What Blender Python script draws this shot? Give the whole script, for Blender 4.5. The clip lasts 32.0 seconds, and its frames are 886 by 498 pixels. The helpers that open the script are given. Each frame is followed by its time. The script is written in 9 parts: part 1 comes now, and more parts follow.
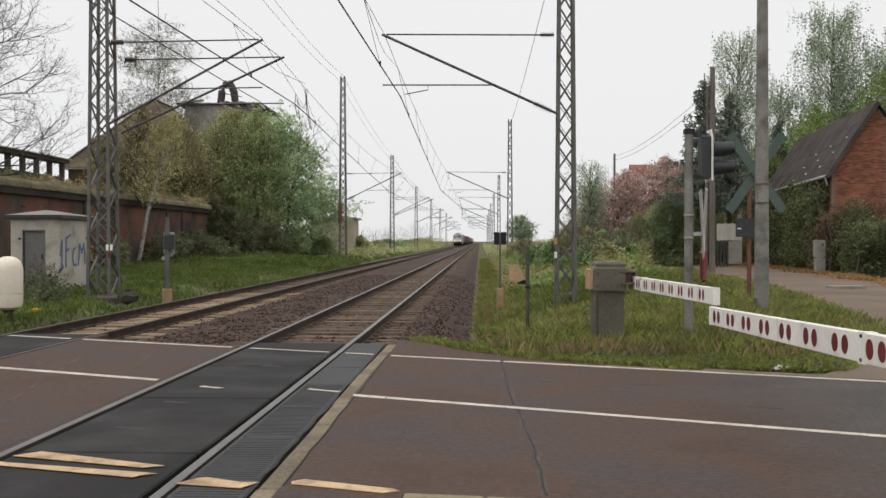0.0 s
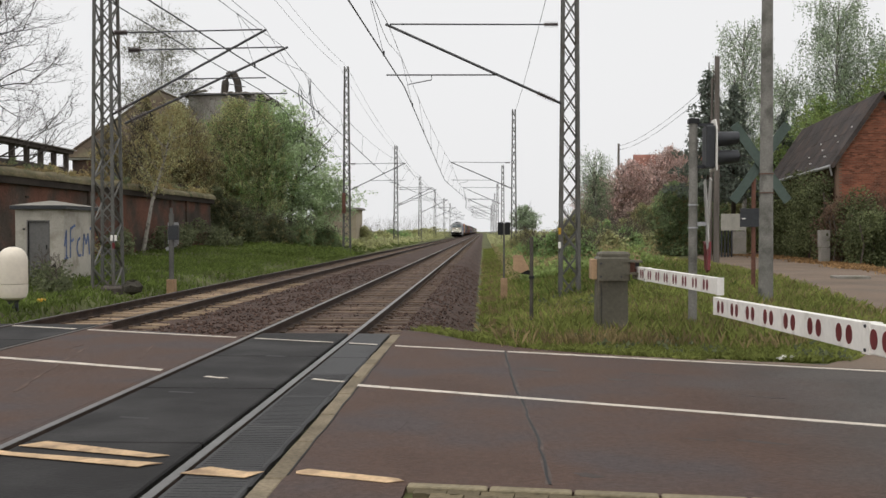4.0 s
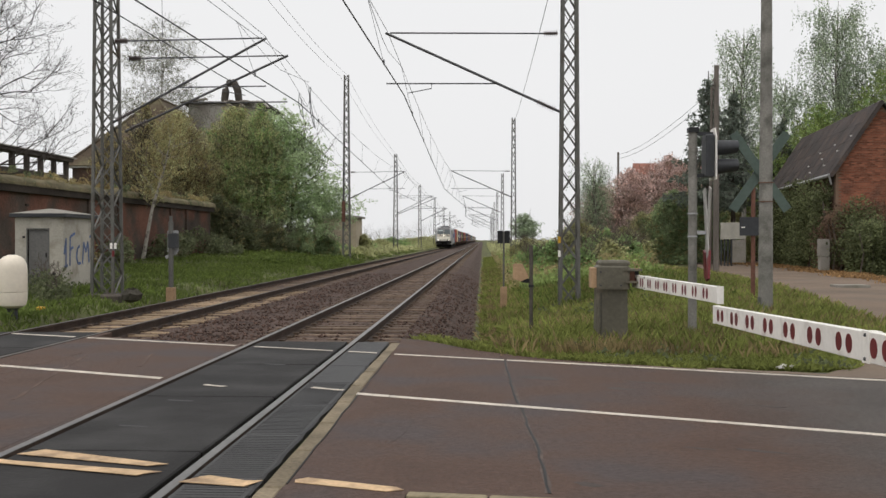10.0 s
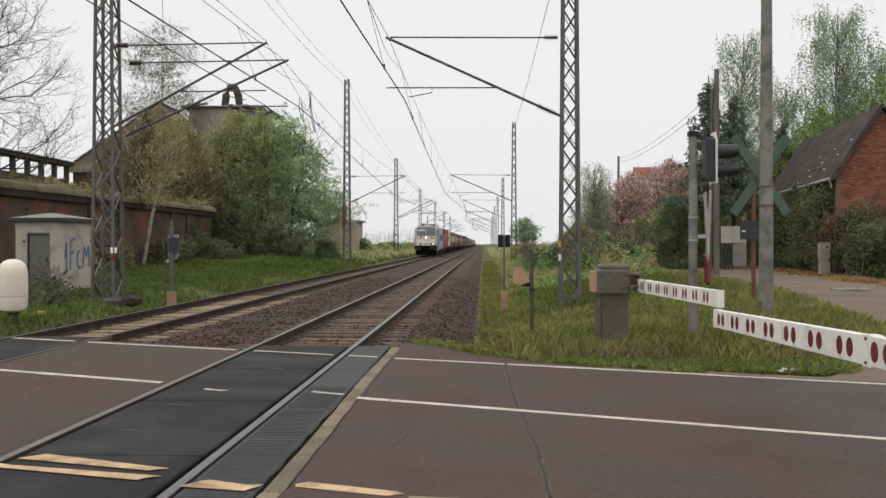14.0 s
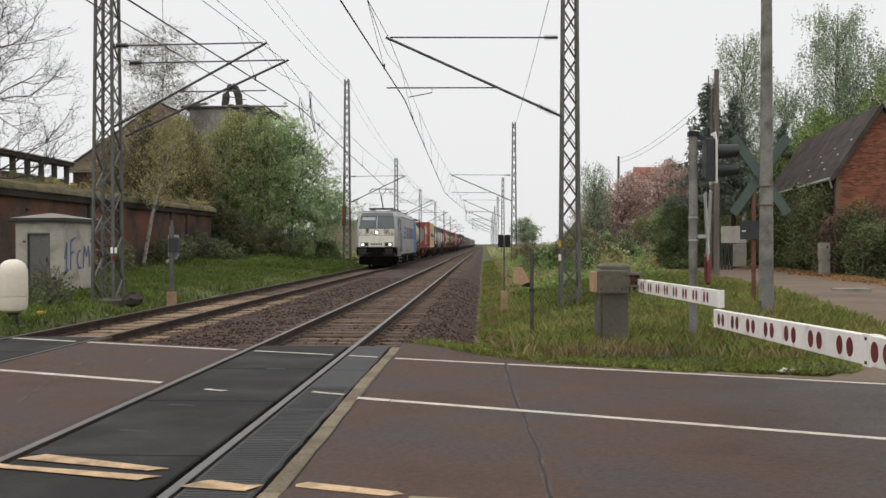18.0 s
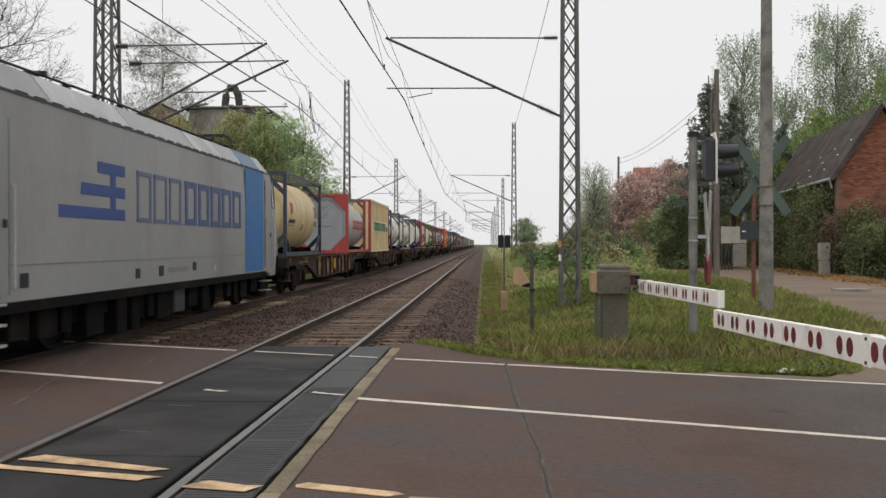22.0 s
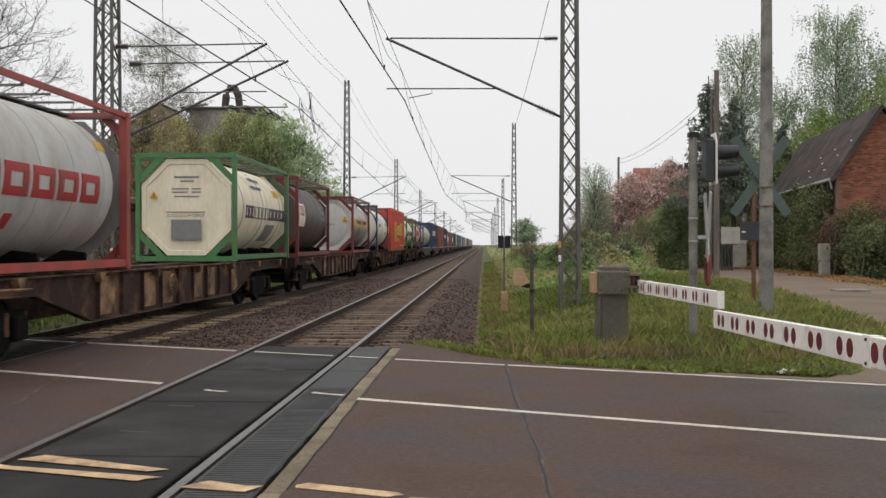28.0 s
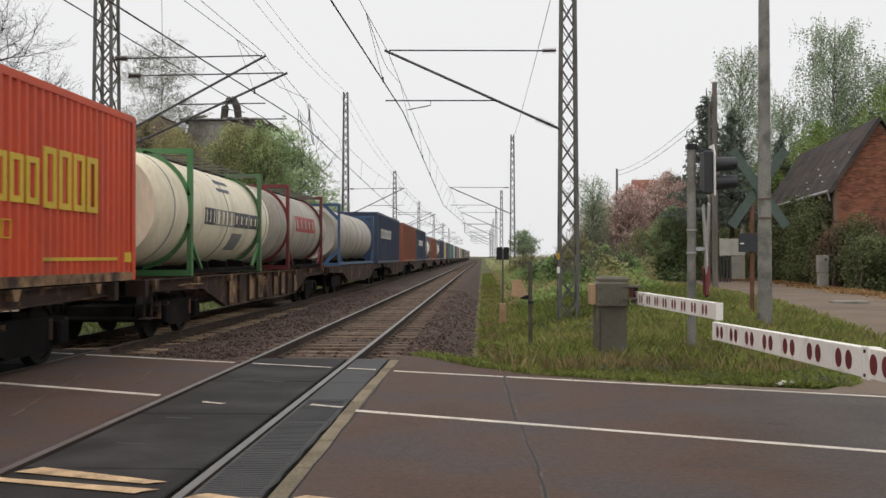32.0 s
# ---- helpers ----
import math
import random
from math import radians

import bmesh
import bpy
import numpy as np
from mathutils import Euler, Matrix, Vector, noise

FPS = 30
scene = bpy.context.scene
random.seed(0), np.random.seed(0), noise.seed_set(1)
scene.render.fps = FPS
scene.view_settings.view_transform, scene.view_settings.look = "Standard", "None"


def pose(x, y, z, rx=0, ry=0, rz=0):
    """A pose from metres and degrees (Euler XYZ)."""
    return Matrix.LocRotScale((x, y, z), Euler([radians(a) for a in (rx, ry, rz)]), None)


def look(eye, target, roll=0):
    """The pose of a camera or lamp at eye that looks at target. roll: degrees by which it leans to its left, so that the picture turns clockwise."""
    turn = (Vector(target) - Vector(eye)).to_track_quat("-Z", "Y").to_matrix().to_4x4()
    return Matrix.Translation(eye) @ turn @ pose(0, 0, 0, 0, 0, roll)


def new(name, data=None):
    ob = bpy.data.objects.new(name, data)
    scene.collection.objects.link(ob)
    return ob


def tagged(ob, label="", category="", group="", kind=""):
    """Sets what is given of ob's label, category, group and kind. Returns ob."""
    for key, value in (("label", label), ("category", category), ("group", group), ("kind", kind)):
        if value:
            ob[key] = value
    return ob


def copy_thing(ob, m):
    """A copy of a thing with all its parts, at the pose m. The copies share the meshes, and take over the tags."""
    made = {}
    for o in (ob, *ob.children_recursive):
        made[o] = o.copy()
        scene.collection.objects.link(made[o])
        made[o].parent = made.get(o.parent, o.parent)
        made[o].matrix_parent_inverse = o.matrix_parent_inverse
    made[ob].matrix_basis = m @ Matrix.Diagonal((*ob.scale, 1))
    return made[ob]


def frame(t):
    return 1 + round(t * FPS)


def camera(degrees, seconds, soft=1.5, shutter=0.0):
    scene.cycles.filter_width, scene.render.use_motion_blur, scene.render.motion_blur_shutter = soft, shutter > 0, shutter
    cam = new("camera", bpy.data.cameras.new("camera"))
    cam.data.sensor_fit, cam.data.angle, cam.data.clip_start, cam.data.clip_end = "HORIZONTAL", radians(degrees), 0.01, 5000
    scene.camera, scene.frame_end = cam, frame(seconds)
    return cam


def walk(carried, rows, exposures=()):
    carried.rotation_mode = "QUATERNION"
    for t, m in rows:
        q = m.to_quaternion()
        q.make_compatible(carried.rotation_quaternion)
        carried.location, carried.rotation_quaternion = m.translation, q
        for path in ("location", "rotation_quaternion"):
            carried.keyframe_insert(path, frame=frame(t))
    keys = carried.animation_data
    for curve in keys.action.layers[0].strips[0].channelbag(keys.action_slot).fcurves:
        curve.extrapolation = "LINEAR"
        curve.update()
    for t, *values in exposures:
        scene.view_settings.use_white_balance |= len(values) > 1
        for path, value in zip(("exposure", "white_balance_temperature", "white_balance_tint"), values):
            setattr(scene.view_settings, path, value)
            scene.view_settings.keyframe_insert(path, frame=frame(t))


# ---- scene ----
cam = camera(50.56, 32.0, soft=1.5, shutter=0.12)
EYE = (0.0, 0.0, 1.55)


def aim(yaw, pitch, roll):
    """Pose of the hand-held camera: degrees to the left of the track, up, and leaning."""
    return pose(*EYE, 0, 0, yaw) @ pose(0, 0, 0, 90 + pitch, 0, 0) @ pose(0, 0, 0, 0, 0, roll)


walk(cam, [(t, aim(a, b, c)) for t, a, b, c in [
    (0.0, 2.237, -0.478, 0.009),
    (0.5, 2.179, -0.654, 0.057),
    (1.0, 2.231, -0.988, 0.046),
    (1.5, 2.307, -1.206, 0.001),
    (2.0, 2.311, -1.230, -0.034),
    (2.5, 2.370, -1.255, -0.012),
    (3.0, 2.393, -1.214, -0.007),
    (3.5, 2.444, -1.104, -0.007),
    (5.5, 2.503, -1.038, -0.054),
    (6.0, 2.481, -1.003, -0.033),
    (6.5, 2.490, -0.999, -0.025),
    (7.0, 2.482, -1.007, 0.008),
    (7.5, 2.478, -0.920, -0.006),
    (8.0, 2.486, -0.784, -0.040),
    (8.5, 2.487, -0.629, -0.034),
    (9.0, 2.484, -0.552, 0.000),
    (9.5, 2.482, -0.562, -0.032),
    (10.0, 2.452, -0.561, 0.036),
    (10.5, 2.483, -0.468, -0.032),
    (11.0, 2.483, -0.416, -0.028),
    (11.5, 2.470, -0.424, -0.003),
    (12.0, 2.483, -0.468, -0.032),
    (12.5, 2.437, -0.470, -0.021),
    (13.0, 2.479, -0.421, -0.025),
    (13.5, 2.474, -0.302, -0.040),
    (14.0, 2.479, -0.315, -0.009),
    (14.5, 2.479, -0.315, -0.009),
    (16.5, 2.479, -0.218, -0.033),
    (17.0, 2.476, -0.237, 0.009),
    (17.5, 2.483, -0.313, -0.026),
    (18.0, 2.483, -0.313, -0.026),
    (18.5, 2.475, -0.309, -0.023),
    (19.0, 2.479, -0.262, -0.014),
    (19.5, 2.476, -0.236, 0.010),
    (20.0, 2.483, -0.261, -0.023),
    (20.5, 2.484, -0.158, -0.020),
    (21.0, 2.484, -0.210, -0.020),
    (21.5, 2.483, -0.261, -0.023),
    (22.0, 2.483, -0.287, -0.051),
    (22.5, 2.479, -0.257, -0.016),
    (23.0, 2.483, -0.261, -0.023),
    (23.5, 2.479, -0.204, -0.029),
    (24.0, 2.469, -0.196, -0.050),
    (24.5, 2.475, -0.107, -0.014),
    (25.0, 2.480, -0.107, -0.009),
    (25.5, 2.477, -0.126, 0.034),
    (27.5, 2.432, -0.313, -0.026),
    (28.0, 2.483, -0.261, -0.023),
    (28.5, 2.432, -0.236, -0.042),
    (29.0, 2.485, 0.142, -0.115),
    (29.5, 2.514, 0.569, -0.110),
    (30.0, 2.470, 0.651, -0.057),
    (30.5, 2.442, 0.665, -0.006),
    (31.0, 2.440, 0.713, -0.052),
    (31.5, 2.406, 0.653, -0.032),
    (32.0, 2.396, 0.447, -0.015),
]])

# ---------------------------------------------------------------- light: a bright overcast spring day
world = bpy.data.worlds.new("overcast_sky")
scene.world = world
world.use_nodes = True
wn, wl = world.node_tree.nodes, world.node_tree.links
sky = wn.new("ShaderNodeTexSky")
sky.sky_type, sky.sun_disc = "NISHITA", False
sky.sun_elevation, sky.sun_rotation = radians(65), radians(131)
sky.dust_density, sky.air_density = 6.0, 2.0
grey = wn.new("ShaderNodeHueSaturation")
grey.inputs["Saturation"].default_value = 0.12
grey.inputs["Value"].default_value = 0.10
cloud = wn.new("ShaderNodeMixRGB")
cloud.inputs["Fac"].default_value = 0.86
cloud.inputs["Color2"].default_value = (0.955, 0.955, 0.965, 1)
wl.new(sky.outputs["Color"], grey.inputs["Color"])
wl.new(grey.outputs["Color"], cloud.inputs["Color1"])
wl.new(cloud.outputs["Color"], wn["Background"].inputs["Color"])
wn["Background"].inputs["Strength"].default_value = 1.0
sun = new("sun", bpy.data.lights.new("sun", "SUN"))
sun.data.energy, sun.data.angle, sun.data.color = 1.1, radians(40), (1.0, 0.96, 0.9)
sun.matrix_basis = look((0, 0, 0), (0.35, 0.30, -1.0))
scene.view_settings.exposure = 0.0

# ---------------------------------------------------------------- materials
def material(name, color, rough=0.75, metal=0.0, var=0.18, big=0.6, fine=14.0, bump=0.15, dirt=None, dirt_amount=0.0,
             dirt_scale=1.2, stretch=(1, 1, 1), pick=0.0, island=0.0, spec=0.3, speck=0.0):
    """A surface with colour variation at two scales, an optional second colour of dirt or wear, and fine relief."""
    m = bpy.data.materials.new(name)
    m.use_nodes = True
    n, link = m.node_tree.nodes, m.node_tree.links.new
    bsdf = n["Principled BSDF"]
    bsdf.inputs["Roughness"].default_value, bsdf.inputs["Metallic"].default_value = rough, metal
    bsdf.inputs["Specular IOR Level"].default_value = spec
    coord, mapping = n.new("ShaderNodeTexCoord"), n.new("ShaderNodeMapping")
    mapping.inputs["Scale"].default_value = stretch
    link(coord.outputs["Object"], mapping.inputs["Vector"])

    def cloudy(scale, detail, low, high):
        tex, ramp = n.new("ShaderNodeTexNoise"), n.new("ShaderNodeMapRange")
        tex.inputs["Scale"].default_value, tex.inputs["Detail"].default_value = scale, detail
        ramp.inputs["From Min"].default_value, ramp.inputs["From Max"].default_value = 0.3, 0.7
        ramp.inputs["To Min"].default_value, ramp.inputs["To Max"].default_value = low, high
        link(mapping.outputs["Vector"], tex.inputs["Vector"])
        link(tex.outputs["Fac"], ramp.inputs["Value"])
        return ramp.outputs["Result"], tex.outputs["Fac"]

    def times(a, b):
        node = n.new("ShaderNodeMath")
        node.operation = "MULTIPLY"
        link(a, node.inputs[0])
        link(b, node.inputs[1])
        return node.outputs[0]

    wide, _ = cloudy(big, 3, 1 - var, 1 + var)
    small, grain = cloudy(fine, 6, 1 - 0.8 * var, 1 + 0.8 * var)
    value = times(wide, small)
    if speck:
        value = times(value, cloudy(24.0, 3, 1 - speck, 1 + speck)[0])
    for amount, node_type, socket in ((pick, "ShaderNodeObjectInfo", "Random"), (island, "ShaderNodeNewGeometry", "Random Per Island")):
        if amount:
            info, ramp = n.new(node_type), n.new("ShaderNodeMapRange")
            ramp.inputs["To Min"].default_value, ramp.inputs["To Max"].default_value = 1 - amount, 1 + amount
            link(info.outputs[socket], ramp.inputs["Value"])
            value = times(value, ramp.outputs["Result"])
    base = n.new("ShaderNodeRGB")
    base.outputs[0].default_value = (*color, 1)
    scaled = n.new("ShaderNodeVectorMath")
    scaled.operation = "SCALE"
    link(base.outputs[0], scaled.inputs[0])
    link(value, scaled.inputs["Scale"])
    out = scaled.outputs["Vector"]
    if dirt:
        mask, _ = cloudy(dirt_scale, 8, 0, 1)
        clip, mix = n.new("ShaderNodeMapRange"), n.new("ShaderNodeMixRGB")
        clip.inputs["From Min"].default_value, clip.inputs["From Max"].default_value = 1 - dirt_amount - 0.25, 1 - dirt_amount + 0.25
        link(mask, clip.inputs["Value"])
        link(clip.outputs["Result"], mix.inputs["Fac"])
        link(out, mix.inputs["Color1"])
        grime, toned = n.new("ShaderNodeRGB"), n.new("ShaderNodeVectorMath")
        grime.outputs[0].default_value = (*dirt, 1)
        toned.operation = "SCALE"
        link(grime.outputs[0], toned.inputs[0])
        link(value, toned.inputs["Scale"])
        link(toned.outputs["Vector"], mix.inputs["Color2"])
        out = mix.outputs["Color"]
    link(out, bsdf.inputs["Base Color"])
    if bump:
        relief = n.new("ShaderNodeBump")
        relief.inputs["Strength"].default_value, relief.inputs["Distance"].default_value = bump, 0.02
        link(grain, relief.inputs["Height"])
        link(relief.outputs["Normal"], bsdf.inputs["Normal"])
    return m


def leaf_material(name, color, var=0.35):
    """Leaves: each clump has its own shade, and some light passes through."""
    m = material(name, color, rough=0.6, var=0.25, big=0.5, fine=5, bump=0, island=var, spec=0.2)
    n, link = m.node_tree.nodes, m.node_tree.links.new
    bsdf, thin, mix = n["Principled BSDF"], n.new("ShaderNodeBsdfTranslucent"), n.new("ShaderNodeMixShader")
    link(bsdf.inputs["Base Color"].links[0].from_socket, thin.inputs["Color"])
    mix.inputs["Fac"].default_value = 0.55
    link(bsdf.outputs[0], mix.inputs[1])
    link(thin.outputs[0], mix.inputs[2])
    link(mix.outputs[0], n["Material Output"].inputs["Surface"])
    return m


ASPHALT = material("brown_asphalt", (0.0905, 0.0535, 0.0395), 0.78, var=0.24, big=0.9, fine=60, bump=0.6, dirt=(0.056, 0.043, 0.041), dirt_amount=0.42, dirt_scale=0.9, stretch=(0.8, 1, 1), speck=0.22)
PANEL_BLACK = material("black_crossing_panel", (0.0115, 0.0102, 0.0098), 0.75, var=0.25, big=0.8, fine=40, bump=0.25, dirt=(0.036, 0.034, 0.033), dirt_amount=0.35, dirt_scale=0.9)
PANEL_GREY = material("grey_rubber_panel", (0.054, 0.053, 0.054), 0.68, var=0.2, big=1.2, fine=60, bump=0.2, dirt=(0.05, 0.05, 0.05), dirt_amount=0.35)
EDGE_CONCRETE = material("weathered_concrete_edge", (0.19, 0.155, 0.105), 0.9, var=0.3, big=2, fine=30, bump=0.4, pick=0.15)
CONCRETE = material("weathered_concrete", (0.30, 0.28, 0.25), 0.9, var=0.22, big=1.2, fine=25, bump=0.35, dirt=(0.16, 0.15, 0.12), dirt_amount=0.35)
WHITE_LINE = material("worn_road_paint", (0.56, 0.50, 0.43), 0.7, var=0.2, big=3, fine=40, bump=0.15, dirt=(0.25, 0.22, 0.2), dirt_amount=0.12, dirt_scale=14)
TAN_TAPE = material("tan_marking_tape", (0.55, 0.38, 0.22), 0.6, var=0.22, big=3, fine=25, bump=0.3, dirt=(0.3, 0.2, 0.12), dirt_amount=0.3, dirt_scale=5)
RAIL_DULL = material("dull_rail_head", (0.10, 0.088, 0.08), 0.55, 0.5, var=0.2, big=2, fine=30, bump=0.05)
RAIL_TOP = material("polished_rail_head", (0.20, 0.195, 0.19), 0.45, 0.7, var=0.15, big=2, fine=30, bump=0.02)
RAIL_RUST = material("rusty_rail_web", (0.055, 0.038, 0.03), 0.85, 0.2, var=0.3, big=3, fine=40, bump=0.3)
BALLAST = material("brown_ballast_bed", (0.056, 0.034, 0.026), 0.9, var=0.35, big=1.5, fine=28, bump=1.0, dirt=(0.092, 0.064, 0.052), dirt_amount=0.35, dirt_scale=22)
STONE = material("ballast_stone", (0.078, 0.048, 0.037), 0.9, var=0.3, big=4, fine=30, bump=0.3, island=0.5)
SLEEPER = material("brown_sleeper", (0.118, 0.082, 0.058), 0.85, var=0.3, big=3, fine=25, bump=0.3, pick=0.25)
SLEEPER_TAN = material("tan_concrete_sleeper", (0.25, 0.18, 0.115), 0.9, var=0.25, big=3, fine=25, bump=0.3, pick=0.2)
GRASS_GROUND = material("grassy_soil", (0.095, 0.105, 0.038), 0.95, var=0.35, big=0.5, fine=9, bump=0.6, dirt=(0.085, 0.07, 0.035), dirt_amount=0.3, dirt_scale=0.7)
GRASS = leaf_material("grass_blades", (0.235, 0.262, 0.076), 0.45)
BANK_GRASS = leaf_material("fresh_bank_grass", (0.135, 0.180, 0.047), 0.45)
DRY_GRASS = leaf_material("dry_grass_blades", (0.30, 0.235, 0.12), 0.4)
DIRT_ROAD = material("packed_dirt", (0.175, 0.128, 0.094), 0.95, var=0.16, big=0.4, fine=20, bump=0.4, dirt=(0.14, 0.11, 0.085), dirt_amount=0.35, dirt_scale=0.5)
GALV = material("galvanised_steel", (0.135, 0.132, 0.122), 0.6, 0.25, var=0.2, big=1.5, fine=25, bump=0.1, dirt=(0.10, 0.08, 0.06), dirt_amount=0.2)
TUBE = material("grey_steel_tube", (0.10, 0.10, 0.105), 0.55, 0.4, var=0.15, big=2, fine=20, bump=0.05)
WIRE = material("dark_copper_wire", (0.055, 0.055, 0.06), 0.6, 0.3, var=0.1, bump=0)
PORCELAIN = material("brown_porcelain", (0.10, 0.075, 0.07), 0.3, var=0.15, bump=0)
POLE_CONC = material("spun_concrete_pole", (0.235, 0.225, 0.205), 0.9, var=0.22, big=1.4, fine=35, bump=0.35, dirt=(0.13, 0.125, 0.11), dirt_amount=0.35, dirt_scale=3)
WOOD_POLE = material("weathered_pole_wood", (0.15, 0.13, 0.115), 0.9, var=0.25, big=1, fine=20, bump=0.3, stretch=(4, 4, 0.5))
WHITE_PAINT = material("white_barrier_paint", (0.82, 0.79, 0.74), 0.5, var=0.07, big=2, fine=20, bump=0.03, dirt=(0.5, 0.46, 0.42), dirt_amount=0.12, dirt_scale=5)
RED_DOT = material("dark_red_reflector", (0.15, 0.022, 0.025), 0.45, var=0.15, bump=0)
DRIVE_GREY = material("olive_grey_casing", (0.115, 0.105, 0.08), 0.65, var=0.18, big=2, fine=20, bump=0.1, dirt=(0.18, 0.15, 0.11), dirt_amount=0.25, dirt_scale=2.5)
BLACK = material("black_paint", (0.018, 0.018, 0.02), 0.5, var=0.2, bump=0.03)
DARK_GREY = material("dark_grey_casing", (0.045, 0.047, 0.052), 0.5, var=0.15, bump=0.03)
SIGN_BACK = material("greenish_grey_sign_back", (0.085, 0.115, 0.10), 0.6, var=0.12, big=2, bump=0.05)
RUST_RED = material("rusty_red_post", (0.15, 0.07, 0.05), 0.8, var=0.25, big=3, bump=0.2)
ORANGE_WOOD = material("pale_orange_wood", (0.38, 0.25, 0.15), 0.85, var=0.2, big=3, fine=25, bump=0.2)
BRICK = material("red_brick", (0.275, 0.105, 0.064), 0.9, var=0.25, big=0.8, fine=20, bump=0.4, pick=0.45, dirt=(0.11, 0.062, 0.05), dirt_amount=0.35)
BRICK_OLD = material("old_dark_brick", (0.155, 0.072, 0.05), 0.92, var=0.35, big=0.5, fine=14, bump=0.6, dirt=(0.07, 0.054, 0.044), dirt_amount=0.5, dirt_scale=0.6)
MORTAR = material("brick_mortar", (0.24, 0.16, 0.115), 0.95, var=0.2, big=1, fine=25, bump=0.4)
ROOF_DARK = material("dark_roof_sheet", (0.06, 0.05, 0.048), 0.9, var=0.25, big=0.8, fine=12, bump=0.3, pick=0.18, dirt=(0.085, 0.06, 0.05), dirt_amount=0.3)
ZINC = material("zinc_gutter", (0.42, 0.42, 0.43), 0.45, 0.3, var=0.15, bump=0.05)
HUT_WALL = material("stained_white_render", (0.46, 0.43, 0.375), 0.9, var=0.14, big=0.9, fine=18, bump=0.25, dirt=(0.30, 0.27, 0.22), dirt_amount=0.3, dirt_scale=1.6)
HUT_DOOR = material("grey_steel_door", (0.16, 0.155, 0.15), 0.6, var=0.15, bump=0.05)
BLUE_SPRAY = material("faded_blue_spray_paint", (0.11, 0.15, 0.28), 0.8, var=0.3, big=5, fine=30, bump=0)
CREAM_DOME = material("cream_plastic_dome", (0.80, 0.72, 0.60), 0.4, var=0.05, big=1.5, bump=0.02)
YELLOW = material("yellow_paint", (0.55, 0.32, 0.03), 0.6, var=0.15, bump=0.05)
RUIN = material("ruin_concrete", (0.42, 0.395, 0.36), 0.95, var=0.25, big=0.4, fine=6, bump=0.4, dirt=(0.15, 0.13, 0.11), dirt_amount=0.35, dirt_scale=0.4)
BARK = material("grey_brown_bark", (0.11, 0.09, 0.075), 0.95, var=0.3, big=3, fine=25, bump=0.6, stretch=(3, 3, 0.7))
ROOF_BROWN = material("weathered_brown_roof_tiles", (0.098, 0.072, 0.05), 0.92, var=0.22, big=0.5, fine=5, bump=0.4, dirt=(0.115, 0.10, 0.06), dirt_amount=0.45, dirt_scale=0.5)
MOSS_COPING = material("mossy_coping_turf", (0.17, 0.145, 0.09), 0.95, var=0.3, big=0.9, fine=9, bump=0.7, dirt=(0.09, 0.10, 0.045), dirt_amount=0.3)
SOOT_SHADOW_BRICK = material("soot_and_shadow_brick", (0.042, 0.033, 0.028), 0.95, var=0.3, big=0.7, fine=10, bump=0.5)
PALE_BOARD_BACK = material("greyed_pale_cross_board", (0.40, 0.385, 0.36), 0.65, var=0.14, big=3, fine=20, bump=0.05)
BIRCH_BARK = material("white_birch_bark", (0.42, 0.39, 0.35), 0.9, var=0.25, big=4, fine=20, bump=0.3, dirt=(0.08, 0.07, 0.06), dirt_amount=0.35, dirt_scale=4)
DARK_BARK = material("dark_grey_twigs", (0.055, 0.046, 0.04), 0.95, var=0.25, big=3, fine=25, bump=0.3)
# Green, olive, birch and needle colours are lightened in place of haze
LEAF_FRESH = leaf_material("hazed_fresh_green_leaves", (0.32, 0.44, 0.19), 0.3)
LEAF_MAPLE = leaf_material("hazed_cool_green_maple_leaves", (0.48, 0.58, 0.35), 0.25)
LEAF_LIME = leaf_material("yellow_green_leaves", (0.32, 0.40, 0.145), 0.3)
LEAF_BROWN = leaf_material("dry_brown_leaves", (0.17, 0.115, 0.08), 0.4)
LEAF_MID = leaf_material("hazed_mid_green_leaves", (0.48, 0.485, 0.255), 0.28)
LEAF_DARK = leaf_material("dark_green_leaves", (0.30, 0.38, 0.20), 0.3)
LEAF_OLIVE = leaf_material("hazed_olive_budding_leaves", (0.37, 0.315, 0.16), 0.28)
LEAF_BIRCH = leaf_material("hazed_birch_leaves", (0.37, 0.44, 0.30), 0.3)
LEAF_BUD = leaf_material("greyish_buds", (0.26, 0.265, 0.185), 0.4)
LEAF_NEEDLE = leaf_material("hazed_spruce_needles", (0.19, 0.22, 0.18), 0.35)
# canopy shade over the undergrowth is put into this darker leaf colour
LEAF_SHADE = leaf_material("shade_dark_undergrowth_leaves", (0.17, 0.19, 0.105), 0.35)
LEAF_IVY = leaf_material("ivy_leaves", (0.155, 0.175, 0.085), 0.6)
LEAF_COPPER = leaf_material("copper_leaves", (0.54, 0.41, 0.36), 0.35)
BLOSSOM = leaf_material("pale_pink_blossom", (0.78, 0.62, 0.58), 0.3)
PAVER = material("olive_paving_block", (0.155, 0.125, 0.075), 0.9, var=0.2, big=3, fine=30, bump=0.4, pick=0.22)
KERB = material("kerb_stone", (0.20, 0.17, 0.11), 0.9, var=0.22, big=3, fine=30, bump=0.4, pick=0.15)
SEAL = material("grey_joint_sealing", (0.088, 0.066, 0.056), 0.8, var=0.3, big=5, fine=30, bump=0.1)
CRACK = material("black_bitumen_crack", (0.012, 0.011, 0.011), 0.6, var=0.2, bump=0.1)
LITTER = material("crumpled_white_litter", (0.75, 0.72, 0.70), 0.6, var=0.15, big=15, fine=40, bump=0.2)
ROOF_TILE = material("far_red_roof_tiles", (0.28, 0.13, 0.10), 0.9, var=0.2, big=0.6, fine=4, bump=0.3)
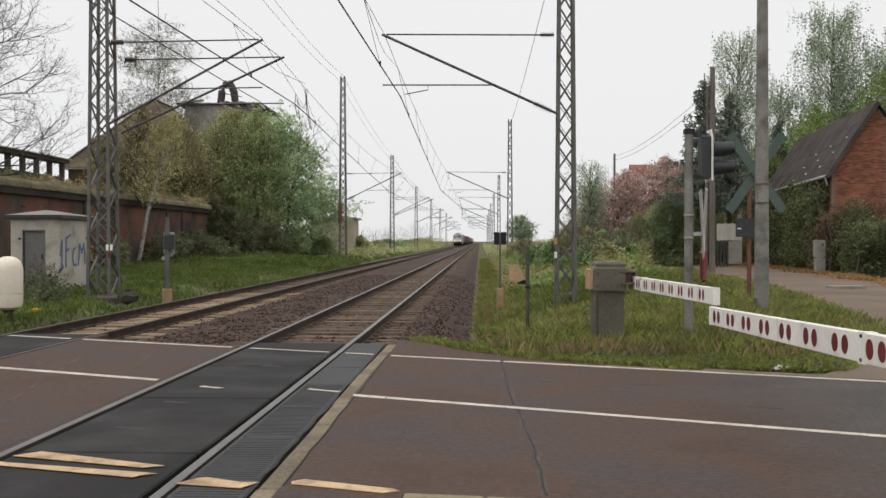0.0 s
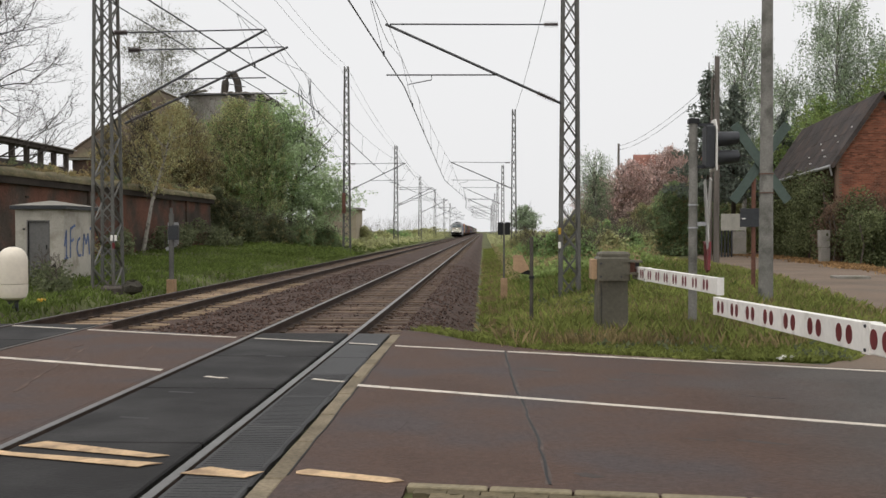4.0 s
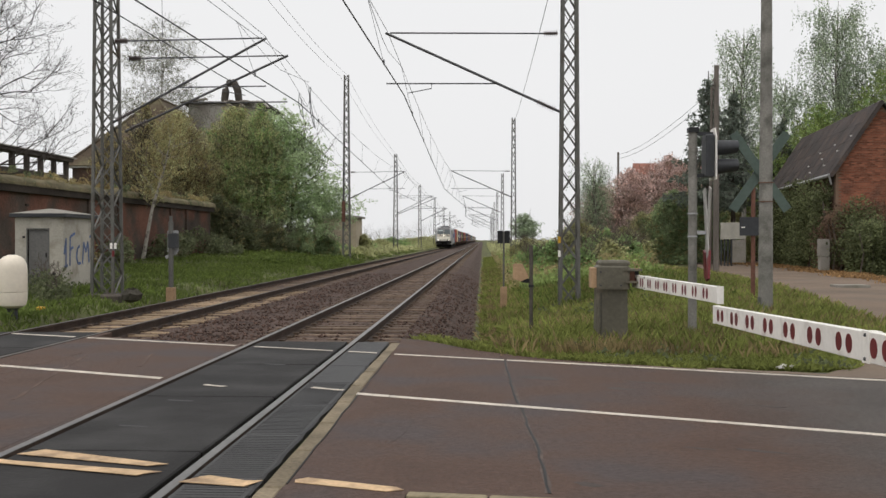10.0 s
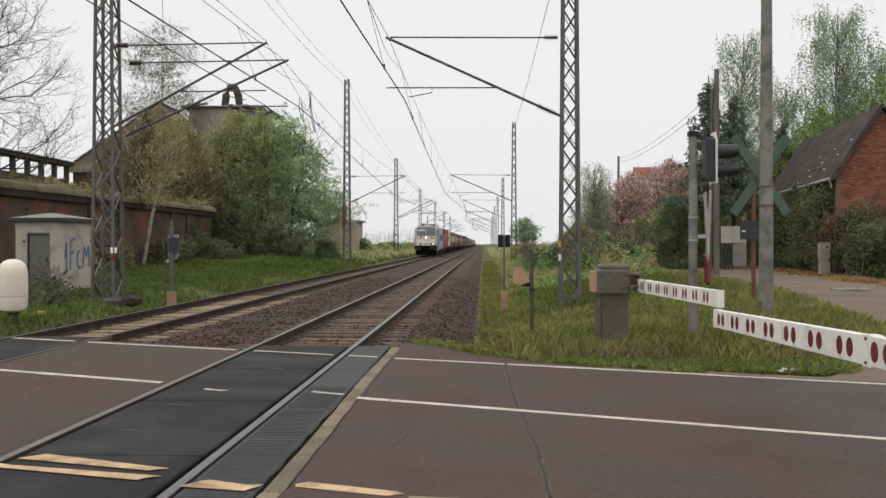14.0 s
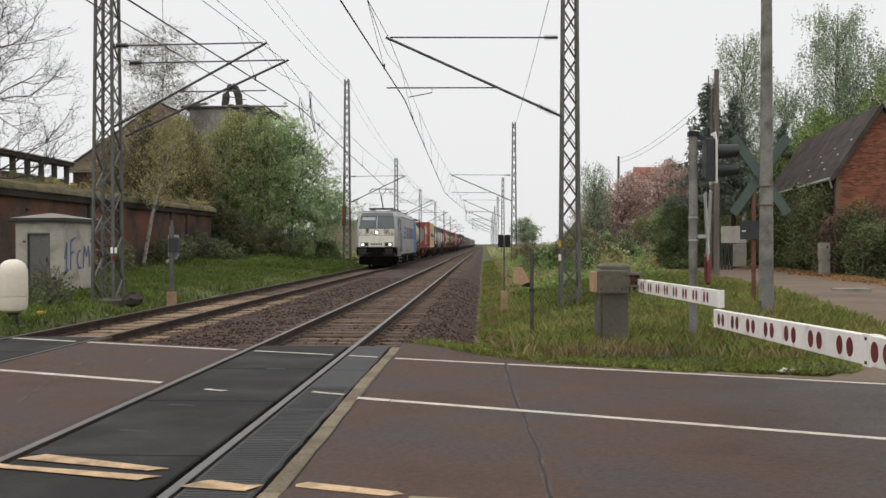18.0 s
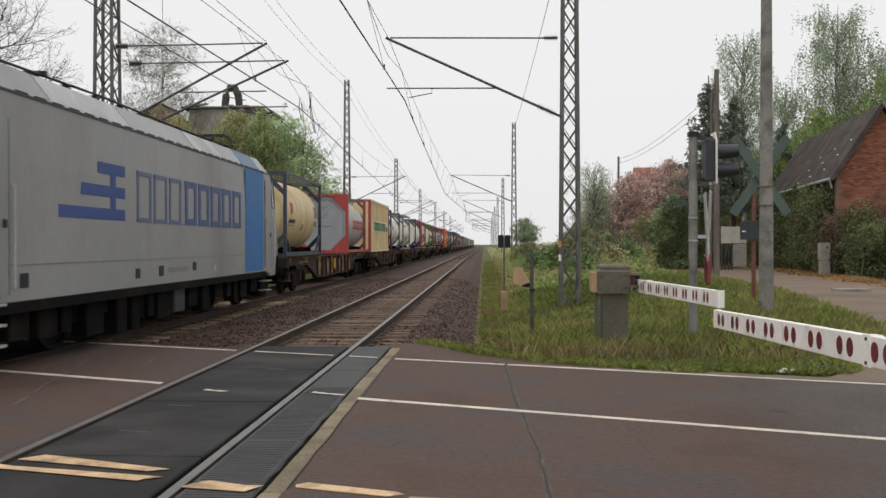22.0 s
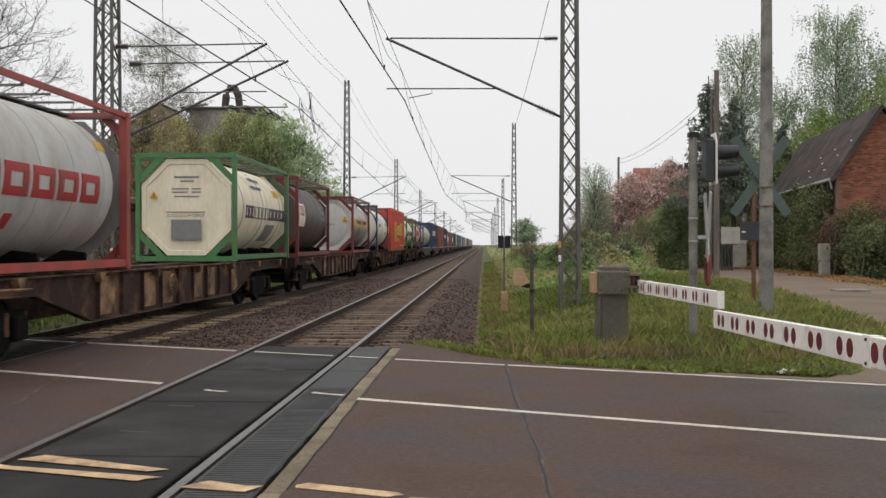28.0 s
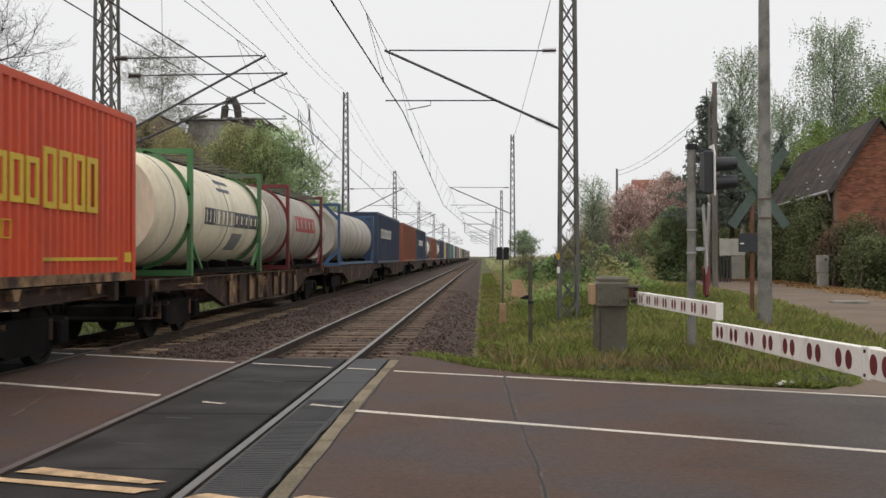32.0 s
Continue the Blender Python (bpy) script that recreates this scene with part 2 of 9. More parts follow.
FAR_WALL = material("far_plaster", (0.42, 0.36, 0.27), 0.9, var=0.12, big=0.5, fine=5, bump=0.1)

DUST = material("pale_road_dust", (0.112, 0.078, 0.063), 0.9, var=0.3, big=3, fine=40, bump=0.2, dirt=(0.085, 0.055, 0.042), dirt_amount=0.4, dirt_scale=8)
SMEAR = material("oily_road_smear", (0.048, 0.037, 0.032), 0.7, var=0.25, big=3, fine=40, bump=0.2)
DARK_RUIN = material("sooty_concrete", (0.085, 0.072, 0.062), 0.95, var=0.3, big=0.6, fine=8, bump=0.4)


def grey_towards_right(m, x0, x1, color):
    """Lets the brown asphalt pass raggedly into a grey repair along x."""
    n, link = m.node_tree.nodes, m.node_tree.links.new
    coord, split, wob, add, ramp, mix = (n.new("ShaderNode" + k) for k in ("TexCoord", "SeparateXYZ", "TexNoise", "Math", "MapRange", "MixRGB"))
    wob.inputs["Scale"].default_value, wob.inputs["Detail"].default_value = 0.9, 6
    add.operation, add.inputs[2].default_value = "MULTIPLY_ADD", 0.0
    link(coord.outputs["Object"], split.inputs[0])
    link(coord.outputs["Object"], wob.inputs["Vector"])
    link(wob.outputs["Fac"], add.inputs[0])
    add.inputs[1].default_value = 3.0
    link(split.outputs["X"], add.inputs[2])
    link(add.outputs[0], ramp.inputs["Value"])
    ramp.inputs["From Min"].default_value, ramp.inputs["From Max"].default_value = x0 + 1.5, x1 + 1.5
    base = n["Principled BSDF"].inputs["Base Color"]
    old = base.links[0].from_socket
    link(ramp.outputs["Result"], mix.inputs["Fac"])
    link(old, mix.inputs["Color1"])
    tone, shade = n.new("ShaderNodeRGB"), n.new("ShaderNodeVectorMath")
    tone.outputs[0].default_value = (*color, 1)
    shade.operation = "SCALE"
    link(tone.outputs[0], shade.inputs[0])
    grain = next(k for k in n if k.bl_idname == "ShaderNodeVectorMath" and k != shade and k.inputs["Scale"].is_linked)
    link(grain.inputs["Scale"].links[0].from_socket, shade.inputs["Scale"])
    link(shade.outputs["Vector"], mix.inputs["Color2"])
    link(mix.outputs["Color"], base)


grey_towards_right(ASPHALT, 1.9, 3.6, (0.070, 0.060, 0.054))

# ---------------------------------------------------------------- tools for shaping meshes
class Shape:
    """Collects corners and faces of one mesh."""

    def __init__(self):
        self.v, self.f = [], []

    def add(self, verts, faces):
        k = len(self.v)
        self.v += [tuple(p) for p in verts]
        self.f += [tuple(i + k for i in q) for q in faces]
        return self

    def box(self, x0, x1, y0, y1, z0, z1):
        return self.add([(x0, y0, z0), (x1, y0, z0), (x1, y1, z0), (x0, y1, z0), (x0, y0, z1), (x1, y0, z1), (x1, y1, z1), (x0, y1, z1)],
                        [(3, 2, 1, 0), (4, 5, 6, 7), (0, 1, 5, 4), (1, 2, 6, 5), (2, 3, 7, 6), (3, 0, 4, 7)])

    def soft_box(self, x0, x1, y0, y1, z0, z1, c=0.01):
        """A box with chamfered upright and top edges."""
        ring = lambda d, z: [(x0 + d + c, y0 + d, z), (x1 - d - c, y0 + d, z), (x1 - d, y0 + d + c, z), (x1 - d, y1 - d - c, z),
                             (x1 - d - c, y1 - d, z), (x0 + d + c, y1 - d, z), (x0 + d, y1 - d - c, z), (x0 + d, y0 + d + c, z)]
        return self.loft([ring(0, z0), ring(0, z1 - c), ring(c, z1)])

    def loft(self, rings, caps=True, closed=True):
        n, k = len(rings[0]), len(self.v)
        for r in rings:
            self.v += [tuple(p) for p in r]
        for i in range(len(rings) - 1):
            for j in range(n if closed else n - 1):
                a, b = k + i * n + j, k + i * n + (j + 1) % n
                self.f.append((a, b, b + n, a + n))
        if caps:
            self.f.append(tuple(k + j for j in reversed(range(n))))
            self.f.append(tuple(k + (len(rings) - 1) * n + j for j in range(n)))
        return self

    def tube(self, path, radii, n=8, caps=True):
        """A round bar along a path."""
        path = [Vector(p) for p in path]
        if not hasattr(radii, "__len__"):
            radii = [radii] * len(path)
        rings = []
        for i, p in enumerate(path):
            way = (path[min(i + 1, len(path) - 1)] - path[max(i - 1, 0)]).normalized()
            side = way.cross(Vector((0, 0, 1)) if abs(way.z) < 0.95 else Vector((1, 0, 0))).normalized()
            up = side.cross(way)
            rings.append([p + radii[i] * (math.cos(a) * side + math.sin(a) * up) for a in (2 * math.pi * j / n for j in range(n))])
        return self.loft(rings, caps)

    def bar(self, p, q, w, h, up=(0, 0, 1)):
        """A square-edged bar from p to q, w wide and h high."""
        p, q = Vector(p), Vector(q)
        way = (q - p).normalized()
        side = way.cross(Vector(up))
        side = side.normalized() if side.length > 1e-4 else way.cross(Vector((0, 1, 0))).normalized()
        top = side.cross(way)
        return self.loft([[e + side * a * w / 2 + top * b * h / 2 for a, b in ((-1, -1), (1, -1), (1, 1), (-1, 1))] for e in (p, q)])

    def lathe(self, profile, n=16, axis="z", at=(0, 0, 0)):
        """Turns rows of (radius, height) round an axis."""
        rings = []
        for r, h in profile:
            ring = []
            for j in range(n):
                a = 2 * math.pi * j / n
                c, s = r * math.cos(a), r * math.sin(a)
                p = {"z": (c, s, h), "y": (s, h, c), "x": (h, c, s)}[axis]
                ring.append((p[0] + at[0], p[1] + at[1], p[2] + at[2]))
            rings.append(ring)
        return self.loft(rings)

    def prism(self, outline, axis, a, b):
        """Pushes a flat outline of (u, w) along an axis from a to b."""
        place = {"x": lambda u, w, d: (d, u, w), "y": lambda u, w, d: (u, d, w), "z": lambda u, w, d: (u, w, d)}[axis]
        return self.loft([[place(u, w, d) for u, w in outline] for d in (a, b)])

    def data(self, name, mat, smooth=False):
        mesh = bpy.data.meshes.new(name)
        mesh.from_pydata(self.v, [], self.f)
        mesh.materials.append(mat)
        bm = bmesh.new()
        bm.from_mesh(mesh)
        bmesh.ops.recalc_face_normals(bm, faces=bm.faces)
        bm.to_mesh(mesh)
        bm.free()
        if smooth:
            mesh.shade_smooth()
            mesh.set_sharp_from_angle(angle=radians(38))
        return mesh


def part(name, shape, mat, parent=None, label="", smooth=False, bevel=0.0):
    """Links a shape as one mesh object, under a thing or a part if one is given."""
    ob = new(name, shape.data(name, mat, smooth))
    if parent is not None:
        ob.parent = parent
    if bevel:
        mod = ob.modifiers.new("bevel", "BEVEL")
        mod.width, mod.segments, mod.limit_method, mod.angle_limit = bevel, 2, "ANGLE", radians(40)
        mod.harden_normals = False
    if label:
        tagged(ob, label)
    return ob


def thing(name, label, category, m=None, group="", kind=""):
    """An empty that carries the parts of one thing."""
    ob = new(name)
    ob.empty_display_size = 0.2
    if m is not None:
        ob.matrix_basis = m
    return tagged(ob, label, category, group, kind)


def fast_mesh(name, verts, faces, mat):
    """A mesh from numpy arrays; all faces have the same number of corners."""
    mesh = bpy.data.meshes.new(name)
    count, n = faces.shape
    mesh.vertices.add(len(verts))
    mesh.vertices.foreach_set("co", verts.astype(np.float32).ravel())
    mesh.loops.add(count * n)
    mesh.loops.foreach_set("vertex_index", faces.astype(np.int32).ravel())
    mesh.polygons.add(count)
    mesh.polygons.foreach_set("loop_start", np.arange(0, count * n, n, dtype=np.int32))
    mesh.update(calc_edges=True)
    mesh.materials.append(mat)
    return mesh


def smoothstep(a, b, x):
    t = np.clip((x - a) / (b - a), 0, 1)
    return t * t * (3 - 2 * t)


def wave(x, y, scale, seed=0.0):
    """Cheap smooth variation between -1 and 1."""
    return (np.sin(x / scale + seed) * np.cos(y / scale * 1.13 + 2.1 * seed) + 0.5 * np.sin(2.3 * x / scale - 1.7 * y / scale + seed)) / 1.5


# ---------------------------------------------------------------- ground, road and paving (rail heads lie at z = 0)
X1, X2 = -2.72, -7.12          # middles of the near and the far track
GAUGE = 0.755


def road_mid(x):
    return 8.88 - 0.405 * x


def road_far(x):
    return 12.22 - 0.375 * x


def apron(x):
    """Where the asphalt ends raggedly beyond the edge line, right of the near track."""
    return np.interp(x, [-1.3, -0.9, -0.1, 0.8, 2.6, 3.2], [14.7, 14.45, 13.15, 12.25, 11.4, 11.15])


def ground_height(x, y):
    """Height of the natural ground beside road and tracks."""
    x, y = np.asarray(x, float), np.asarray(y, float)
    near = smoothstep(27, 22, y)
    left = smoothstep(-9.0 + 0.3 * near, -11.5 + 1.9 * near, x)
    right = smoothstep(-0.1, 0.55 + 3.7 * smoothstep(16, 22, y), x)
    h = -0.62 + left * 0.52 + right * 0.56
    h = h + left * smoothstep(-12, -17, x) * smoothstep(45, 75, y) * 0.5
    h = h + left * smoothstep(-13, -22, x) * 0.3
    h = h + right * smoothstep(2, 6, x) * smoothstep(20, 40, y) * smoothstep(11, 7, x) * 0.35
    h = h + 0.05 * wave(x, y, 1.7, 1.0) * np.clip(left + right, 0, 1)
    edge = np.where((x > -1.3) & (x < 3.2), np.maximum(apron(x), 12.35 - 0.375 * x), 12.35 - 0.375 * x)
    shelf = np.where((x > -1.24) & (x < 3.2), 0.55, 0.0)
    verge = smoothstep(shelf, 1.6 + shelf, y - edge)
    base = np.where(x > -1.24, -0.03, -0.09)
    return base + (h - base) * verge


def build_ground():
    xs = np.concatenate([[-2500, -900, -400, -200, -100, -60, -40], np.arange(-30, 30.1, 0.6), [40, 60, 100, 200, 400, 900, 2500]])
    ys = np.concatenate([[-600, -200, -60, -20, -8, 0, 5], np.arange(8, 80, 0.7), np.arange(82, 200, 6), [220, 300, 450, 700, 1200, 3500]])
    gx, gy = np.meshgrid(xs, ys)
    gz = ground_height(gx, gy)
    verts = np.stack([gx.ravel(), gy.ravel(), gz.ravel()], 1)
    i, j = np.meshgrid(np.arange(len(ys) - 1), np.arange(len(xs) - 1), indexing="ij")
    a = (i * len(xs) + j).ravel()
    mesh = fast_mesh("ground", verts, np.stack([a, a + 1, a + 1 + len(xs), a + len(xs)], 1), GRASS_GROUND)
    mesh.shade_smooth()
    tagged(new("ground", mesh), "uneven grassy ground along the railway line", "ground", kind="structure")


build_ground()


def slab(name, xs, near, far, mat, label, top=0.0, thick=0.08, category="road", kind="structure", parent=None):
    """A flat piece of paving between two curves y = near(x) and y = far(x)."""
    s, n = Shape(), len(xs)
    s.v = [(x, y(x), z) for z in (top - thick, top) for y in (near, far) for x in xs]
    at = lambda z, e, i: (z * 2 + e) * n + i
    for i in range(n - 1):
        s.f += [(at(1, 0, i), at(1, 0, i + 1), at(1, 1, i + 1), at(1, 1, i)), (at(0, 0, i), at(0, 1, i), at(0, 1, i + 1), at(0, 0, i + 1)),
                (at(0, 0, i), at(0, 0, i + 1), at(1, 0, i + 1), at(1, 0, i)), (at(0, 1, i), at(1, 1, i), at(1, 1, i + 1), at(0, 1, i + 1))]
    for i in (0, n - 1):
        s.f.append((at(0, 0, i), at(1, 0, i), at(1, 1, i), at(0, 1, i)))
    ob = part(name, s, mat, parent)
    return tagged(ob, label, category, kind=kind)


steps = lambda a, b, n: [a + (b - a) * i / n for i in range(n + 1)]
# brown asphalt lanes, right of the near track, between the tracks, and left of the far track
slab("road", [-1.26, -0.9, -0.6, -0.47] + steps(0, 4, 8) + steps(4.5, 30, 12), lambda x: 5.66 - 0.118 * x if x > -0.5 else 2.0, lambda x: float(apron(x)) + 0.03 if x < 3.2 else road_far(x) + 0.13 + 0.35 * (x - 3.2), ASPHALT, "worn brown asphalt road with a grey repair", top=-0.004)
slab("road", steps(X2 + 0.9, X1 - 0.86, 6), lambda x: 2.0, lambda x: road_far(x) + 0.25, ASPHALT, "worn brown asphalt between the two tracks", top=-0.004)
slab("road", steps(-40, X2 - 1.5, 12), lambda x: 2.0, lambda x: road_far(x) + 0.1, ASPHALT, "worn brown asphalt road beyond the far track", top=-0.008)


def strip(name, outline, mat, label, z=0.002, category="marking"):
    """Thin paint or tape lying on the road."""
    return tagged(part(name, Shape().prism(outline, "z", z - 0.004, z), mat), label, category, kind="structure")


def line_along(x0, x1, fn, w, n=6, jitter=0.006):
    xs = steps(x0, x1, n)
    rnd = random.Random(int(1000 * x0) + n)
    return [(x, fn(x) - w / 2 + rnd.uniform(-jitter, jitter)) for x in xs] + [(x, fn(x) + w / 2 + rnd.uniform(-jitter, jitter)) for x in reversed(xs)]


strip("centre_line", line_along(-1.27, -0.93, road_mid, 0.11, 2), WHITE_LINE, "worn white centre line on the road")
strip("centre_line", line_along(-0.92, 30, road_mid, 0.10, 30), WHITE_LINE, "worn white centre line on the road")
strip("centre_line", line_along(-9.2, -3.6, road_mid, 0.12, 10), WHITE_LINE, "worn white centre line between the tracks")
strip("edge_line", line_along(-1.2, 0.27, road_far, 0.085, 4), WHITE_LINE, "thin white edge line on the road")
strip("edge_line", line_along(0.31, 30, road_far, 0.095, 30), WHITE_LINE, "thin white edge line on the road")
strip("edge_line", line_along(-6.25, -3.62, road_far, 0.10, 6), WHITE_LINE, "thin white edge line between the tracks")
strip("edge_line", line_along(-7.75, -6.5, road_far, 0.10, 3), WHITE_LINE, "thin white edge line on the far track's crossing", z=0.004)
strip("edge_line", line_along(-3.32, -2.1, road_far, 0.075, 3), WHITE_LINE, "thin white edge line on the crossing panels", z=0.004)
strip("edge_line", line_along(-1.86, -1.45, road_far, 0.085, 2), WHITE_LINE, "thin white edge line on the crossing panels", z=0.004)
# tan tape strips along the near edge of the road
strip("marking_tape", [(-3.36, 6.62), (-2.30, 6.31), (-2.17, 6.37), (-3.22, 6.77)], TAN_TAPE, "torn strip of tan marking tape", z=0.005)
strip("marking_tape", [(-3.55, 6.40), (-2.27, 6.05), (-2.24, 6.10), (-2.14, 6.155), (-3.30, 6.42), (-3.42, 6.47)], TAN_TAPE, "torn strip of tan marking tape", z=0.005)
strip("marking_tape", [(-1.94, 5.90), (-1.50, 5.81), (-1.41, 5.96), (-1.52, 5.95), (-1.79, 6.07), (-1.85, 6.03)], TAN_TAPE, "torn patch of tan marking tape on the rubber panel", z=0.005)
strip("marking_tape", [(-1.20, 5.93), (-0.60, 5.74), (-0.49, 5.78), (-0.54, 5.84), (-1.14, 6.05), (-1.21, 5.99)], TAN_TAPE, "cracked strip of tan marking tape at the road edge", z=0.003)
# white scrape marks
strip("scrape_mark", [(-2.98, 9.86), (-2.76, 9.76), (-2.70, 9.80), (-2.84, 9.84), (-2.96, 9.93)], WHITE_LINE, "white paint scrape on the black panel", z=0.004)
strip("scrape_mark", [(-1.80, 9.72), (-1.45, 9.56), (-1.42, 9.62), (-1.6, 9.68), (-1.78, 9.80)], WHITE_LINE, "faint white paint scrape on the grey panel", z=0.004)
for qx, qy in ((-2.93, 8.95), (-2.92, 7.7), (-2.6, 11.6)):
    strip("scrape_mark", [(qx - 0.13, qy), (qx + 0.13, qy - 0.05), (qx + 0.14, qy - 0.01), (qx - 0.12, qy + 0.05)], PANEL_GREY, "faint grey scrape on the black panel", z=-0.005)


def ragged(points, w, seed, z, name, mat, label):
    """A wandering narrow band along points."""
    rnd = random.Random(seed)
    path = []
    for (ax, ay), (bx, by) in zip(points, points[1:]):
        for k in range(6):
            u = k / 6
            path.append((ax + (bx - ax) * u + rnd.uniform(-0.012, 0.012), ay + (by - ay) * u))
    path.append(points[-1])
    return strip(name, [(x - w / 2 * rnd.uniform(0.5, 1.2), y) for x, y in path] + [(x + w / 2 * rnd.uniform(0.5, 1.2), y) for x, y in reversed(path)], mat, label, z, "crack")


for way in ([(-4.55, 8.9), (-4.95, 10.6), (-5.33, 12.4)], [(-5.57, 10.6), (-5.5, 12.6)], [(-4.2, 11.3), (-4.5, 12.6)]):
    ragged(way, 0.05, 8, -0.001, "dust_streak", DUST, "faint pale dust streak on the asphalt")
joint = [(0.30, 12.2), (0.28, 10.9), (0.33, 9.4), (0.36, 8.1), (0.42, 6.9), (0.40, 5.75)]
ragged(joint, 0.044, 3, -0.0025, "joint_sealing", SEAL, "greyish sealed joint across the road")
ragged([(x - 0.012 + 0.02 * (k % 2), y) for k, (x, y) in enumerate(joint)], 0.024, 4, -0.001, "road_crack", CRACK, "dark crack along the sealed road joint")
ragged([(-0.62, 8.1), (-0.63, 7.5), (-0.72, 7.1)], 0.006, 5, -0.002, "road_crack", SMEAR, "short fine crack in the asphalt")
for k, (qx, qy, qw, qh) in enumerate(((0.62, 10.58, 0.3, 0.14), (2.05, 6.98, 0.2, 0.05), (0.66, 5.98, 0.10, 0.07), (1.45, 9.85, 0.16, 0.10), (1.75, 10.3, 0.34, 0.05), (1.62, 7.05, 0.12, 0.03), (1.05, 6.1, 0.13, 0.03), (2.6, 8.9, 0.22, 0.04))):
    rs = random.Random(60 + k)
    ring = [(qx + qw * rs.uniform(0.6, 1.1) * math.cos(a), qy - 0.38 * qw * math.cos(a) + qh * rs.uniform(0.5, 1.1) * math.sin(a)) for a in (2 * math.pi * j / 16 for j in range(16))]
    strip("road_stain", ring, SMEAR, "dark oily smear on the asphalt", z=-0.0032, category="stain")
ragged([(-1.418, 5.6), (-1.424, 7.2), (-1.412, 8.6), (-1.42, 10.2), (-1.414, 11.6), (-1.42, 13.2)], 0.03, 9, 0.0035, "road_crack", CRACK, "dark broken gap beside the edge stones")
ragged([(-1.245, 5.9), (-1.25, 8.0), (-1.243, 10.0), (-1.248, 12.6)], 0.012, 10, 0.0015, "road_crack", CRACK, "thin dark joint beside the edge stones")
for x0, x1, off, w in ((0.45, 1.6, 0.11, 0.05), (1.5, 2.9, 0.13, 0.10), (2.7, 4.6, 0.20, 0.20)):
    strip("soil_edge", line_along(x0, x1, lambda x: road_far(x) + off + 0.02 * math.sin(9 * x), w, 16, 0.022), DIRT_ROAD, "brown soil washed onto the road edge", z=0.001 + 0.002 * w, category="soil")
# dirt lane that joins on the right


def build_lane():
    left = [(3.9, 10.95), (6.0, 13.6), (7.2, 17.0), (8.9, 27), (11.3, 48), (16.5, 80)]
    right = [(16, 8.2), (15.6, 15), (15.3, 24), (15.5, 36), (18.0, 52), (21.5, 80)]
    s = Shape()
    n = 7
    for i in range(len(left) - 1):
        for k in range(6 + (i == len(left) - 2)):
            u = k / 6
            p = Vector(left[i]).lerp(Vector(left[i + 1]), u)
            q = Vector(right[i]).lerp(Vector(right[i + 1]), u)
            for j in range(n):
                e = p.lerp(q, j / (n - 1))
                s.v.append((e.x, e.y, max(-0.015, float(ground_height(e.x, e.y)) + 0.03) + 0.012 * math.sin(1.3 * e.x + 0.4 * e.y) * (e.y > 13)))
    rows = len(s.v) // n
    s.f = [(i * n + j, i * n + j + 1, (i + 1) * n + j + 1, (i + 1) * n + j) for i in range(rows - 1) for j in range(n - 1)]
    k = len(s.v)
    s.v += [(x, y, z - 0.5) for x, y, z in s.v]
    ring = [j for j in range(n)] + [i * n + n - 1 for i in range(1, rows)] + [(rows - 1) * n + j for j in range(n - 2, -1, -1)] + [i * n for i in range(rows - 2, 0, -1)]
    s.f += [(a, b, b + k, a + k) for a, b in zip(ring, ring[1:] + ring[:1])]
    tagged(part("dirt_lane", s, DIRT_ROAD, smooth=True), "pale packed dirt lane running beside the railway", "road", kind="structure")


build_lane()
tagged(part("manhole_slab", Shape().soft_box(-0.55, 0.55, -0.3, 0.3, -0.12, 0.05), CONCRETE), "flat pale concrete slab on the dirt lane", "slab").matrix_basis = pose(12.1, 31.5, 0.03)

# ---------------------------------------------------------------- the two tracks
def rail_profile(x):
    """Outline of a rail whose head has its top at z = 0."""
    half = [(0.036, 0.0), (0.036, -0.035), (0.01, -0.05), (0.01, -0.13), (0.07, -0.158), (0.07, -0.17)]
    return [(x - u, w) for u, w in half] + [(x + u, w) for u, w in reversed(half)]


def build_track(name, xc, y_end, sleeper_mat, crossing, label, head_mat):
    track = thing(name, label, "railway track", kind="structure")
    for side in (-1, 1):
        x = xc + side * GAUGE
        web = part("rail", Shape().prism([(u, w - 0.004) for u, w in rail_profile(x)], "y", -40, 900), RAIL_RUST, track)
        part("rail_head", Shape().prism([(x - 0.034, 0.0), (x - 0.036, -0.012), (x + 0.036, -0.012), (x + 0.034, 0.0)], "y", -40, 900), head_mat, web, "polished steel running surface" if head_mat == RAIL_TOP else "")
    block = Shape().soft_box(-1.3, 1.3, -0.13, 0.13, -0.35, -0.165, 0.02).data("sleeper", sleeper_mat)
    dark = Shape().soft_box(-1.3, 1.3, -0.13, 0.13, -0.35, -0.175, 0.02).data("sleeper", SLEEPER)
    y, k = crossing, 0
    rest = Shape()
    while y < y_end:
        if k < 150:
            ob = new("sleeper", block if k < 26 else dark)
            ob.parent = track
            ob.location = (xc, y, 0.012 * math.sin(7.7 * k))
            ob.rotation_euler = (0, 0, 0.008 * math.sin(3.1 * k))
        else:
            rest.box(xc - 1.3, xc + 1.3, y - 0.13, y + 0.13, -0.35, -0.17)
        for side in (-1, 1):
            clip_x = xc + side * GAUGE
            if k < 90:
                rest.box(clip_x - 0.13, clip_x + 0.13, y - 0.06, y + 0.06, -0.172, -0.135)
        y += 0.6
        k += 1
    tagged(part("sleeper_rest", rest, SLEEPER, track), kind="stuff")
    return track


track_near = build_track("track_near", X1, 420, SLEEPER, 14.5, "railway track with brown sleepers sunk in ballast", RAIL_TOP)
track_far = build_track("track_far", X2, 420, SLEEPER_TAN, 15.9, "railway track with pale tan concrete sleepers", RAIL_DULL)


